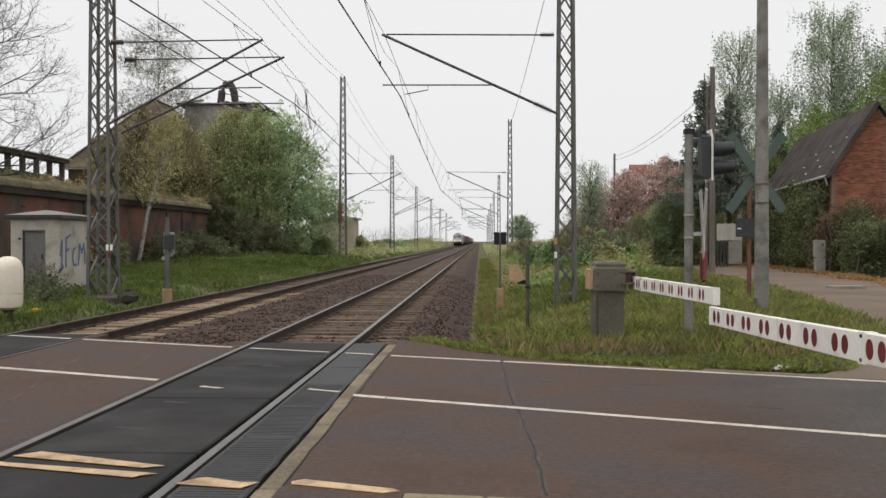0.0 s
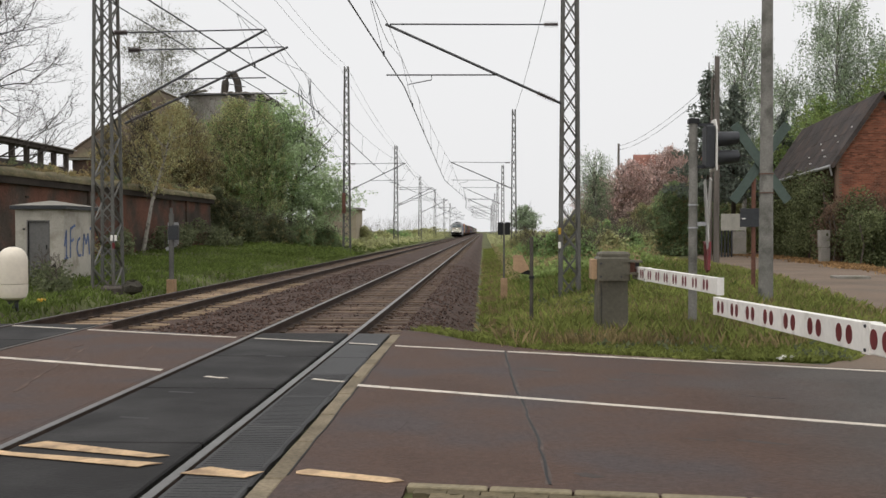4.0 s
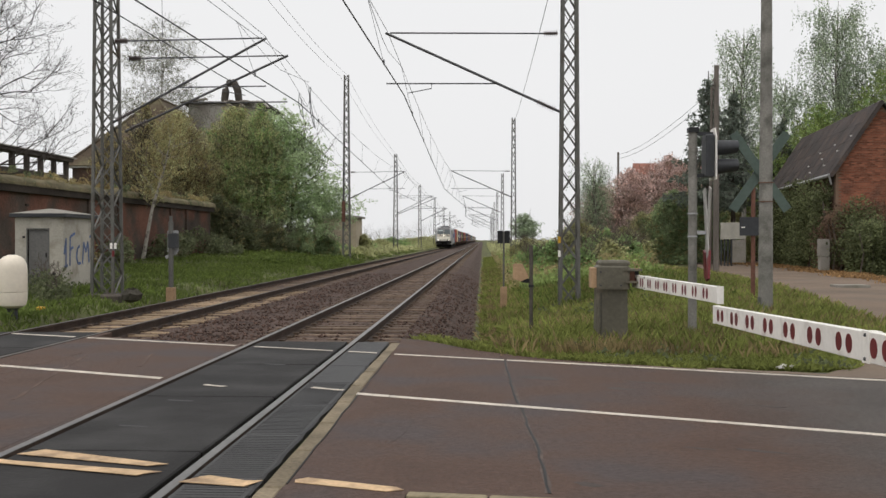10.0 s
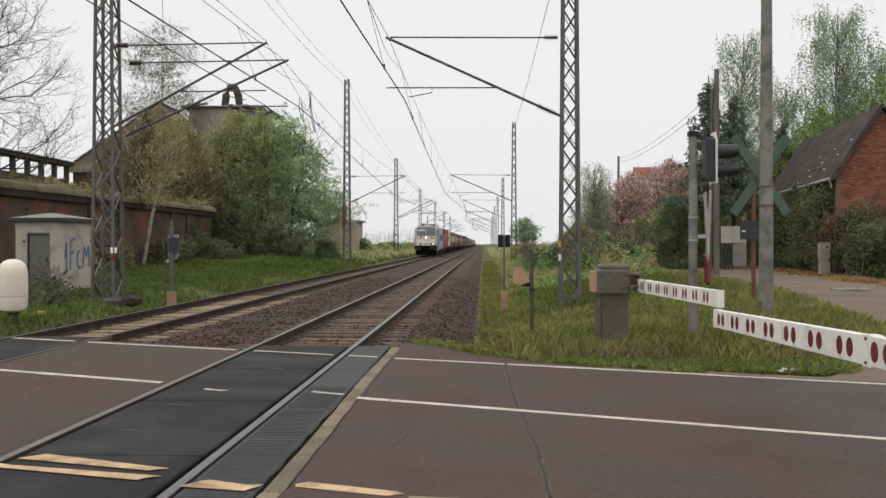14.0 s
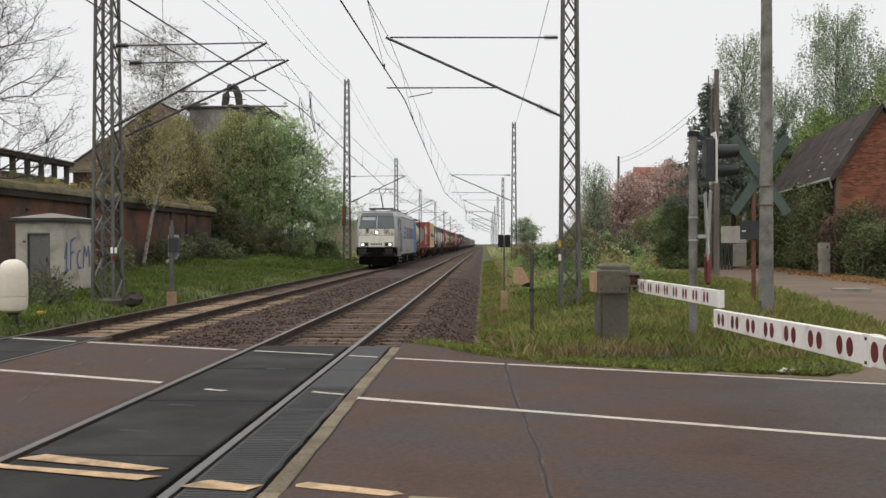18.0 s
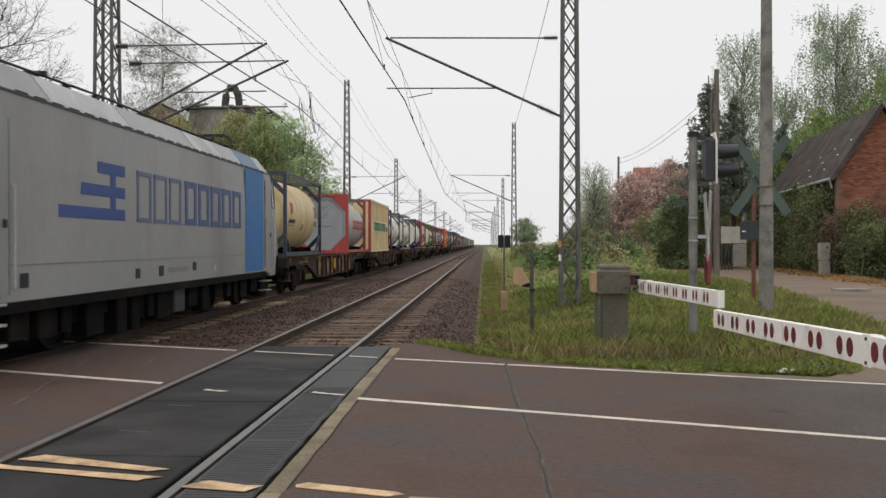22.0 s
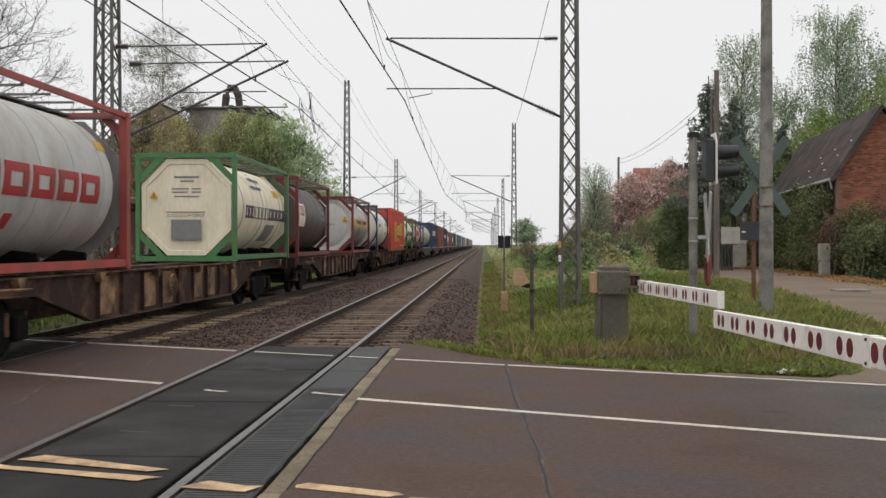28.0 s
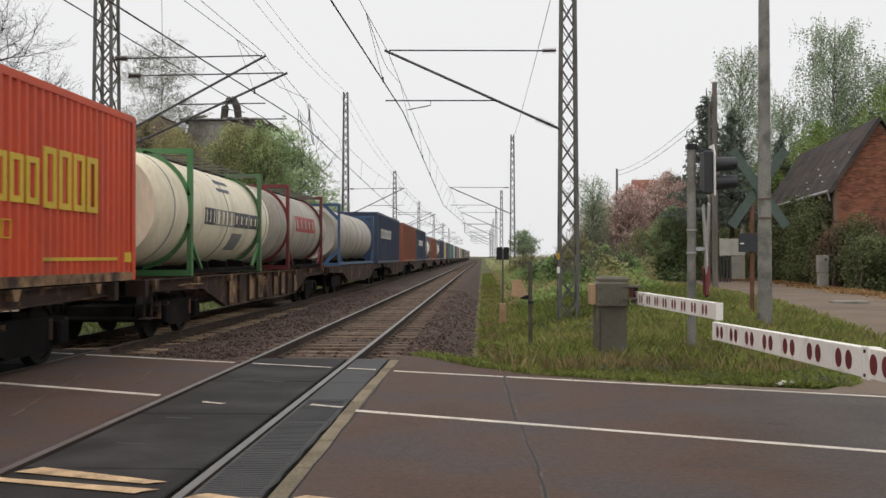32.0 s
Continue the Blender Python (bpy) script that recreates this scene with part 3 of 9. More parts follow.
def ballast_height(x):
    """Cross-section of the stone bed under both tracks."""
    x = np.asarray(x, float)
    shoulder = smoothstep(-0.05, -1.05, x) * smoothstep(-9.35, -8.5, x)
    middle = np.exp(-((x + 4.92) / 0.75) ** 2) * 0.03
    return -0.66 + shoulder * 0.47 + middle


def build_ballast():
    xs = np.linspace(-9.5, 0.05, 56)
    ys = np.concatenate([np.arange(12.4, 60, 0.22), np.arange(60, 200, 3.0), [260, 400, 900]])
    gx, gy = np.meshgrid(xs, ys)
    rng = np.random.default_rng(5)
    gz = ballast_height(gx) + rng.normal(0, 0.011, gx.shape) + 0.012 * wave(gx, gy, 0.7)
    start = 12.35 - 0.375 * gx + 0.25
    gy = np.maximum(gy, start)
    verts = np.stack([gx.ravel(), gy.ravel(), gz.ravel()], 1)
    i, j = np.meshgrid(np.arange(len(ys) - 1), np.arange(len(xs) - 1), indexing="ij")
    a = (i * len(xs) + j).ravel()
    mesh = fast_mesh("ballast", verts, np.stack([a, a + 1, a + 1 + len(xs), a + len(xs)], 1), BALLAST)
    bed = tagged(new("ballast", mesh), "bed of brown crushed stone under the tracks", "ballast", kind="structure")
    # loose stones that can be told apart near the crossing
    count = 16000
    y = 12.9 + 34 * rng.random(count) ** 1.9
    x = rng.uniform(-9.2, 0.1, count)
    keep = ((np.abs(x - X2) > 1.32) | (rng.random(count) < 0.25)) & (y > 12.75 - 0.375 * x) & ((x < -1.3) | (y > apron(x) + 0.5))
    for xc in (X1, X2):
        keep &= ~((np.abs(x - xc) < 0.66) & (rng.random(count) < 0.55))
        for side in (-1, 1):
            keep &= np.abs(x - xc - side * GAUGE) > 0.10
    x, y = x[keep], y[keep]
    n = len(x)
    z = ballast_height(x) + 0.012
    size = rng.uniform(0.018, 0.042, n)
    base = np.array([(1, 0, 0), (0, 1, 0), (-1, 0, 0), (0, -1, 0), (0, 0, 1), (0, 0, -1)], float)
    tri = np.array([(0, 1, 4), (1, 2, 4), (2, 3, 4), (3, 0, 4), (1, 0, 5), (2, 1, 5), (3, 2, 5), (0, 3, 5)])
    turn = rng.uniform(0, 6.28, n)
    c, s = np.cos(turn)[:, None], np.sin(turn)[:, None]
    p = base[None] * rng.uniform(0.6, 1.3, (n, 6, 3)) * size[:, None, None]
    p[:, :, 2] *= 0.75
    q = np.stack([p[..., 0] * c - p[..., 1] * s + x[:, None], p[..., 0] * s + p[..., 1] * c + y[:, None], p[..., 2] + z[:, None]], 2)
    faces = (tri[None] + 6 * np.arange(n)[:, None, None]).reshape(-1, 3)
    stones = new("ballast_stone", fast_mesh("ballast_stone", q.reshape(-1, 3), faces, STONE))
    stones.parent = bed
    tagged(stones, kind="stuff")



def build_ballast_behind():
    """The stone bed and sleepers on this side of the road, behind the camera."""
    xs, ys = np.linspace(-9.5, -1.3, 42), np.arange(-40, 2.01, 0.6)
    gx, gy = np.meshgrid(xs, ys)
    rng = np.random.default_rng(15)
    gz = ballast_height(np.minimum(gx, -1.1)) + rng.normal(0, 0.011, gx.shape)
    i, j = np.meshgrid(np.arange(len(ys) - 1), np.arange(len(xs) - 1), indexing="ij")
    a = (i * len(xs) + j).ravel()
    mesh = fast_mesh("ballast", np.stack([gx.ravel(), gy.ravel(), gz.ravel() + 0.02], 1), np.stack([a, a + 1, a + 1 + len(xs), a + len(xs)], 1), BALLAST)
    tagged(new("ballast", mesh), "bed of brown crushed stone under the tracks", "ballast", kind="structure")
    block = Shape().soft_box(-1.3, 1.3, -0.13, 0.13, -0.35, -0.12, 0.02).data("sleeper", SLEEPER)
    for track, xc in ((track_near, X1), (track_far, X2)):
        for k in range(45):
            ob = new("sleeper", block)
            ob.parent = track
            ob.location = (xc, 1.6 - 0.6 * k, -0.03 + 0.006 * math.sin(7.7 * k))


build_ballast()
build_ballast_behind()


def crossing_panels():
    """Panels that carry the road over the rails."""
    deck = thing("crossing_deck_near", "level crossing deck of black and grey rubber panels", "crossing deck", kind="structure")
    for k in range(5):
        y0, y1 = 2.0 + 2.4 * k, 2.0 + 2.4 * (k + 1) - 0.012
        part("inner_panel", Shape().soft_box(X1 - GAUGE + 0.085, X1 + GAUGE - 0.10, y0, y1 + (0.25 if k == 4 else 0), -0.16, -0.006, 0.012), PANEL_BLACK, deck)
    for k in range(9):
        y0, y1 = 2.0 + 1.36 * k, 2.0 + 1.36 * (k + 1) - 0.01
        panel = part("outer_panel", Shape().soft_box(X1 + GAUGE + 0.05, -1.43, y0, y1, -0.16, -0.008, 0.01), PANEL_GREY, deck)
        if k < 6:
            ribs = Shape()
            for j in range(22):
                yy = y0 + 0.05 + j * 0.058
                ribs.box(X1 + GAUGE + 0.09, -1.47, yy, yy + 0.026, -0.0085, -0.0045)
            part("tread_rib", ribs, PANEL_GREY, panel)
    for k in range(12):
        y0 = 1.7 + 1.03 * k
        wob = 0.012 * math.sin(5.3 * k)
        part("edge_stone", Shape().soft_box(-1.40 + wob, -1.25 + wob, y0, y0 + 1.015, -0.2, 0.0, 0.014), EDGE_CONCRETE, deck)
    part("flange_gap", Shape().box(X1 - GAUGE - 0.12, X1 + GAUGE + 0.05, 2.0, 14.2, -0.3, -0.10), CRACK, deck)
    part("side_filling", Shape().box(X1 - GAUGE - 0.14, X1 - GAUGE - 0.036, 2.0, 13.6, -0.2, -0.006), ASPHALT, deck)
    deck2 = thing("crossing_deck_far", "level crossing deck of dark panels in the far track", "crossing deck", kind="structure")
    for k in range(6):
        y0, y1 = 2.0 + 2.25 * k, 2.0 + 2.25 * (k + 1) - 0.012
        part("inner_panel", Shape().soft_box(X2 - GAUGE + 0.085, X2 + GAUGE - 0.09, y0, y1, -0.16, -0.006, 0.012), PANEL_BLACK, deck2)
        part("outer_panel", Shape().soft_box(X2 + GAUGE + 0.045, X2 + 0.9, y0, y1, -0.16, -0.006, 0.01), ASPHALT, deck2)
        part("outer_panel", Shape().soft_box(X2 - 1.5, X2 - GAUGE - 0.045, y0, y1, -0.16, -0.006, 0.01), PANEL_BLACK, deck2)
    part("flange_gap", Shape().box(X2 - GAUGE - 0.05, X2 + GAUGE + 0.05, 2.0, 15.5, -0.3, -0.10), CRACK, deck2)


crossing_panels()

# ---------------------------------------------------------------- overhead line
L_MASTS = [27.1, 75.4, 118.0, 163.0, 213.0, 262.0, 310.0]
R_MASTS = [25.6, 72.5, 114.0, 157.0, 198.0, 240.0, 285.0]
L_TALL = [16.0, 15.0, 12.5, 11.3, 11.0, 11.0, 11.0]
R_TALL = [15.0, 11.2, 9.9, 9.8, 9.8, 9.8, 9.8]
MAST_L, MAST_R = -11.03, 2.33
WIRE_Z, MESSENGER_Z = 5.55, 7.1


def lattice(height, foot, top, depth, bays, heavy=0.075):
    """Legs and zigzag braces of a square steel mast that narrows towards the top."""
    legs, braces = [], Shape()
    corner = lambda i, h: Vector(((1, 1, -1, -1)[i] * (foot + (top - foot) * h / height) / 2, (1, -1, -1, 1)[i] * (depth * (foot + (top - foot) * h / height) / foot) / 2, h))
    for i in range(4):
        legs.append(Shape().bar(corner(i, -0.5), corner(i, height), heavy, heavy, (0, 1, 0)))
    for i, j in ((0, 1), (1, 2), (2, 3), (3, 0)):
        for k in range(bays):
            h0, h1 = height * k / bays, height * (k + 1) / bays
            a, b = (i, j) if k % 2 else (j, i)
            braces.bar(corner(a, h0), corner(b, h1), 0.012, 0.05, (0, 1, 0) if (i, j) in ((1, 2), (3, 0)) else (1, 0, 0))
            if (i, j) in ((1, 2), (3, 0)):
                braces.bar(corner(b, h0), corner(a, h1), 0.05, 0.012, (0, 1, 0))
    return legs, braces


def insulator(p, q):
    """A row of porcelain discs between p and q."""
    p, q, s = Vector(p), Vector(q), Shape()
    path, radii = [p], [0.025]
    for k in range(7):
        for u, r in ((0.3, 0.035), (0.45, 0.09), (0.6, 0.07), (0.75, 0.035)):
            path.append(p.lerp(q, (k + u) / 7))
            radii.append(r)
    return s.tube(path + [q], radii + [0.025], 8)


def build_mast(x, y, height, foot, toward, arms, group, detail=True):
    """A lattice mast with cantilevers. arms: (dy, wire x, top height, foot height) of each."""
    mast = thing("catenary_mast", "grey lattice steel mast of the overhead line" + ("" if detail else ", far along the track"), "mast", pose(x, y, float(ground_height(x, y))), group)
    legs, braces = lattice(height, foot, foot * 0.55, foot * 1.15, int(height / 0.62) if detail else 14, 0.078 if detail else 0.07)
    for leg in legs:
        part("leg", leg, GALV, mast)
    part("lattice_brace", braces, GALV, mast)
    part("foundation", Shape().soft_box(-foot * 0.9, foot * 0.9, -foot * 0.9, foot * 0.9, -0.6, 0.10, 0.05), DARK_RUIN, mast)
    if y < 30:
        for px, pz, mat in ((-0.30, 1.38, WHITE_PAINT), (-0.30, 1.75, YELLOW)) if x > 0 else ((0.30, 1.42, WHITE_PAINT), (0.42, 1.42, WHITE_PAINT), (0.36, 1.2, RED_DOT)):
            part("number_plate", Shape().soft_box(px - 0.035, px + 0.035, -0.47, -0.44, pz, pz + 0.17, 0.005), mat, mast)
    base = float(ground_height(x, y))
    for dy, wx, hi, lo in arms:
        reach = abs(wx - x)
        d = toward
        root, off = d * foot * 0.4, hi - base
        tip = (d * (reach + 0.12), dy, off)
        low = (root, dy, lo - base)
        arm = part("cantilever", Shape().tube([low, tip], 0.036 if detail else 0.05, 8), TUBE, mast)
        part("stay_tube", Shape().tube([(root + d * 0.45, dy, off - 0.05), (d * reach, dy, off)], 0.022 if detail else 0.03, 6), TUBE, arm)
        lv, tv = Vector(low), Vector(tip)
        if detail:
            part("insulator", insulator((root + d * 0.12, dy, off - 0.05), (root + d * 0.5, dy, off - 0.05)), PORCELAIN, arm)
            part("insulator", insulator(lv.lerp(tv, 0.04), lv.lerp(tv, 0.14)), PORCELAIN, arm)
        h = off - 1.40
        u = (h - low[2]) / (tip[2] - low[2])
        at = lv.lerp(tv, u)
        reg = part("registration_tube", Shape().tube([at, (d * (reach + 0.1), dy, h + 0.02)], 0.02 if detail else 0.03, 6), TUBE, arm)
        part("steady_arm", Shape().tube([(d * (reach - 1.14), dy, h), (d * (reach - 1.14), dy, h - 0.12), (d * (reach - 0.5), dy, h - 0.24)], 0.014 if detail else 0.02, 6), TUBE, reg)
    return mast


for k, y in enumerate(R_MASTS):
    build_mast(MAST_R, y, R_TALL[k], 0.49 if k == 0 else 0.40, -1, [(0, -2.55 if k == 0 else -2.4, 7.2 if k == 0 else 6.9, 5.0 if k == 0 else 4.85)], "masts of the overhead line", k < 3)
for k, y in enumerate(L_MASTS):
    arms = [(-0.3, -6.35, 7.35, 4.92), (0.75, -5.95, 7.05, 4.8)] if k == 0 else ([(-0.3, -6.5, 7.1, 4.9), (0.75, -6.0, 6.9, 4.8)] if k == 2 else [(0, -6.4, 7.05, 4.87)])
    build_mast(MAST_L, y, L_TALL[k], 0.62 if k == 0 else 0.56, 1, arms, "masts of the overhead line", k < 3)


def sag_line(a, b, drop, n=10):
    a, b = Vector(a), Vector(b)
    return [a.lerp(b, i / n) - Vector((0, 0, 4 * drop * (i / n) * (1 - i / n))) for i in range(n + 1)]


def overhead(contact, carrying, sags, group):
    """Contact wire, carrying wire and droppers of one track; both are given by their supports, span by span."""
    for k in range(len(contact) - 1):
        far = contact[k][1] > 60
        r = 0.022 if contact[k + 1][1] > 130 else (0.016 if far else 0.0125)
        line = thing("overhead_wire", "thin dark contact wire hung from a sagging carrying wire", "wire", pose(0, 0, 0), group)
        low = sag_line(contact[k], contact[k + 1], 0.02, 12)
        top = sag_line(carrying[k], carrying[k + 1], sags[k], 12)
        part("contact_wire", Shape().tube(low, r * 1.2, 5), WIRE, line)
        part("carrying_wire", Shape().tube(top, r * 0.62, 5), WIRE, line)
        for i in range(1, 12, 2):
            part("dropper", Shape().tube([top[i], low[i]], r * 0.45, 4), WIRE, line)
            part("dropper_clamp", Shape().tube([low[i] - Vector((0, 0, 0.03)), low[i] + Vector((0, 0, 0.09))], r * 1.6, 5), WIRE, line)
        if k < 2:
            a = Vector(carrying[k + 1])
            p, q = top[11].copy(), a + (a - top[11]) * 0.9
            stitch = [p, p.lerp(a, 0.7) - Vector((0, 0, 0.42)), a - Vector((0, 0, 0.5)), q - Vector((0, 0, 0.3))]
            part("stitch_rope", Shape().tube(stitch, r * 0.6, 4), WIRE, line)


# the near track's wires cross over one another between the masts
near_x = [-2.16, -3.0, -2.1, -3.0, -2.1, -3.0, -2.1]
far_x = [-5.32, -7.26, -6.3, -7.3, -6.4, -7.3, -6.4]
overhead([(-2.95, -30, 5.5)] + [(x, y, 5.5) for x, y in zip(near_x, R_MASTS)], [(-2.75, -30, 7.2)] + [(-2.60 if k == 0 else -2.48, y, 7.2 if k == 0 else 6.88) for k, y in enumerate(R_MASTS)], [0.5] + [0.42] * 6, "overhead wires")
overhead([(-7.2, -30, 5.5)] + [(x, y, 5.5) for x, y in zip(far_x, L_MASTS)], [(-6.6, -30, 7.2)] + [(-6.05 if k == 0 else -6.27, y + (0.75 if k == 0 else 0), 7.12 if k == 0 else 7.03) for k, y in enumerate(L_MASTS)], [0.6] + [0.66] * 6, "overhead wires")


def anchored_line():
    """The overlapping second line of the far track, led off to the tension gear on the second mast."""
    line = thing("overhead_wire", "second overhead line led off to a mast", "wire", pose(0, 0, 0), "overhead wires")
    end = Vector((MAST_L + 0.35, L_MASTS[1], 7.0))
    for a, b, r in (((-6.35, -12.0, 5.5), (-6.30, 26.8, 5.55), 0.0115), ((-6.30, 26.8, 5.55), end - Vector((0, 0, 0.25)), 0.0115), ((-6.6, -12.0, 7.2), (-6.27, 26.8, 7.4), 0.007), ((-6.27, 26.8, 7.4), end, 0.007)):
        part("led_off_wire", Shape().tube(sag_line(a, b, 0.12, 8), r, 5), WIRE, line)
    for u in (0.3, 0.55, 0.78):
        p, q = Vector((-6.35, -12.0, 5.5)).lerp(Vector((-6.30, 26.8, 5.55)), u), Vector((-6.6, -12.0, 7.2)).lerp(Vector((-6.27, 26.8, 7.4)), u)
        part("dropper", Shape().tube([p, q - Vector((0, 0, 0.1))], 0.005, 4), WIRE, line)
    gear = thing("tension_gear", "pulley and hanging weights on a mast", "tension gear", pose(MAST_L, L_MASTS[1], 0))
    part("pulley", Shape().lathe([(0.05, -0.06), (0.30, -0.05), (0.26, 0.0), (0.30, 0.05), (0.05, 0.06)], 18, "x", (-0.1, -0.75, 6.85)), TUBE, gear)
    part("pulley_bracket", Shape().bar((-0.1, -0.28, 6.85), (-0.1, -0.8, 6.85), 0.06, 0.08), TUBE, gear)
    part("pull_rope", Shape().tube([(-0.1, -0.95, 6.8), (-0.1, -0.95, 4.6)], 0.016, 5), WIRE, gear)
    for k in range(9):
        part("weight", Shape().lathe([(0.13, 0.0), (0.15, 0.02), (0.15, 0.15), (0.13, 0.17)], 12, "z", (-0.1, -0.95, 3.0 + 0.18 * k)), RUST_RED, gear)
    part("guide_rod", Shape().tube([(-0.1, -0.75, 0.3), (-0.1, -0.75, 5.0)], 0.02, 6), GALV, gear)


anchored_line()
for dx, dz in ((0.0, 0.0), (-0.5, -0.15)):
    for k in range(4):
        a = (MAST_L + dx, L_MASTS[k], L_TALL[k] - 0.1 + dz)
        b = (MAST_L + dx, L_MASTS[k + 1], L_TALL[k + 1] - 0.1 + dz)
        wire = part("feeder_wire", Shape().tube(sag_line(a, b, 0.9 if k == 0 else 0.5, 10), 0.010 if k < 2 else 0.018, 5), WIRE)
        tagged(wire, "thin feeder wire along the mast tops", "wire", "feeder wires")
wire = part("feeder_wire", Shape().tube(sag_line((MAST_R + 0.2, -20, 13.5), (MAST_R + 0.2, R_MASTS[1], 11.0), 1.0, 14), 0.013, 5), WIRE)
tagged(wire, "thin feeder wire along the mast tops", "wire", "feeder wires")
loops = [[(-6.5, 6.75), (-6.54, 6.4), (-6.47, 6.02), (-6.38, 5.86), (-6.42, 6.2), (-6.5, 6.62), (-6.4, 6.38), (-6.3, 6.3), (-6.22, 6.42), (-6.17, 6.85)],
         [(-6.17, 6.95), (-6.15, 6.6), (-6.12, 6.1), (-6.02, 5.6), (-5.97, 5.5)], [(-6.10, 6.95), (-6.12, 6.5), (-6.06, 6.1), (-6.0, 5.75), (-5.97, 5.5)]]
for path in loops:
    wire = part("jumper_cable", Shape().tube([(u, 33.0 + 0.04 * n, w) for n, (u, w) in enumerate(path)], 0.013, 5), WIRE)
    tagged(wire, "looped jumper cable between the overhead wires", "cable", "jumper cables")

# ---------------------------------------------------------------- the crossing's barriers, signals and signs
def barrier_arm(y_root, y_tip, z_root, z_tip, x_root, x_tip, spots):
    """A flat white boom of two faces with pairs of oval red reflectors; it runs along the track."""
    arm = Shape()
    h, w = 0.19, 0.07
    root, tip = Vector((x_root, y_root, z_root)), Vector((x_tip, y_tip, z_tip))
    arm.bar(root, tip, w, h)
    way = (tip - root).normalized()
    side = way.cross(Vector((0, 0, 1))).normalized()
    up = side.cross(way)
    ovals = []
    face = -1 if side.x > 0 else 1
    first, pitch, gap, wide, count = spots
    for k in range(count):
        for off in (-gap / 2, gap / 2):
            c = tip - way * (first + pitch * k + off) + side * face * (w / 2 + 0.003)
            ring = [c + way * wide * math.cos(a) + up * 0.064 * math.sin(a) for a in (2 * math.pi * j / 16 for j in range(16))]
            back = [p - side * face * 0.012 for p in ring]
            ovals.append(Shape().loft([back, ring]))
    return arm, ovals


def drive_box(x, y, group):
    """The barrier's machine: a tapered olive pedestal with a hooded head."""
    z = float(ground_height(x, y))
    ob = thing("crossing_barrier", "lowered white barrier on an olive-grey steel machine", "barrier", pose(x, y, z), group)
    part("pedestal", Shape().loft([[(sx * a, sy * b, h) for sx, sy in ((-1, -1), (1, -1), (1, 1), (-1, 1))] for a, b, h in ((0.245, 0.2, -0.3), (0.225, 0.19, 0.86))]), DRIVE_GREY, ob, bevel=0.02)
    part("head_housing", Shape().soft_box(-0.235, 0.255, -0.24, 0.24, 0.84, 1.20, 0.03), DRIVE_GREY, ob)
    part("lid", Shape().soft_box(-0.20, 0.26, -0.22, 0.22, 1.20, 1.27, 0.03), DRIVE_GREY, ob, "paler weathered lid")
    part("side_flange", Shape().soft_box(-0.315, -0.23, -0.2, 0.14, 0.86, 1.16, 0.01), ORANGE_WOOD, ob, "rusty pale mounting flange")
    for zz in (0.95, 1.13):
        part("arm_flange", Shape().box(0.16, 0.43, -0.26, 0.10, zz - 0.015, zz + 0.015), DRIVE_GREY, ob)
    part("arm_bracket", Shape().box(0.17, 0.42, -0.02, 0.06, 0.965, 1.115), BLACK, ob)
    part("shaft_block", Shape().soft_box(0.24, 0.34, -0.16, -0.04, 0.965, 1.115, 0.01), RUST_RED, ob)
    part("lifting_eye", Shape().tube([(0.36 + 0.035 * math.cos(a), -0.2, 1.18 + 0.035 * math.sin(a)) for a in (2 * math.pi * j / 10 for j in range(11))], 0.008, 5), ORANGE_WOOD, ob)
    for bx, bz in ((-0.18, 0.9), (0.12, 0.9), (-0.18, 1.1)):
        part("bolt", Shape().lathe([(0.014, -0.25), (0.014, -0.235)], 8, "y", (bx, 0, bz)), DARK_GREY, ob)
    part("door_seam", Shape().box(-0.17, -0.165, -0.208, -0.19, 0.1, 0.8), DARK_GREY, ob)
    return ob


def barrier(x, y, y_root, y_tip, z_root, z_tip, x_root, x_tip, spots):
    """A machine and its lowered boom, which runs along the track."""
    ob = drive_box(x, y, "lowered barriers")
    arm, ovals = barrier_arm(y_root, y_tip, z_root, z_tip, x_root, x_tip, spots)
    foot = ob.matrix_basis.translation
    shift = lambda s: [(px - foot.x, py - foot.y, pz - foot.z) for px, py, pz in s.v]
    arm.v = shift(arm)
    boom = part("barrier_arm", arm, WHITE_PAINT, ob, "white barrier arm with dark red reflectors", bevel=0.006)
    for oval in ovals:
        oval.v = shift(oval)
        part("reflector", oval, RED_DOT, boom)
    tip = Vector((x_tip, y_tip, z_tip)) - foot
    way = (Vector((x_tip, y_tip, z_tip)) - Vector((x_root, y_root, z_root))).normalized()
    part("end_cap", Shape().bar(tip - way * 0.02, tip + way * 0.012, 0.078, 0.198), WHITE_PAINT, boom)
    back = 3.05 if x_tip > 2.6 else 4.38
    sleeve = tip - way * back
    part("joint_sleeve", Shape().bar(sleeve - way * 0.06, sleeve + way * 0.06, 0.084, 0.2), WHITE_PAINT, boom, "joint sleeve of the boom")
    for dz in (-0.075, 0.075):
        part("bolt", Shape().tube([sleeve + Vector((-0.05, 0, dz)), sleeve + Vector((-0.036, 0, dz))], 0.012, 6), DARK_GREY, boom)
    return ob


barrier(1.93, 14.3, 14.42, 10.64, 0.925, 0.931, 2.305, 2.655, (0.40, 0.405, 0.115, 0.034, 9))
barrier(2.05, 3.0, 3.1, 10.31, 0.98, 0.740, 2.338, 2.538, (0.325, 0.61, 0.19, 0.058, 11))


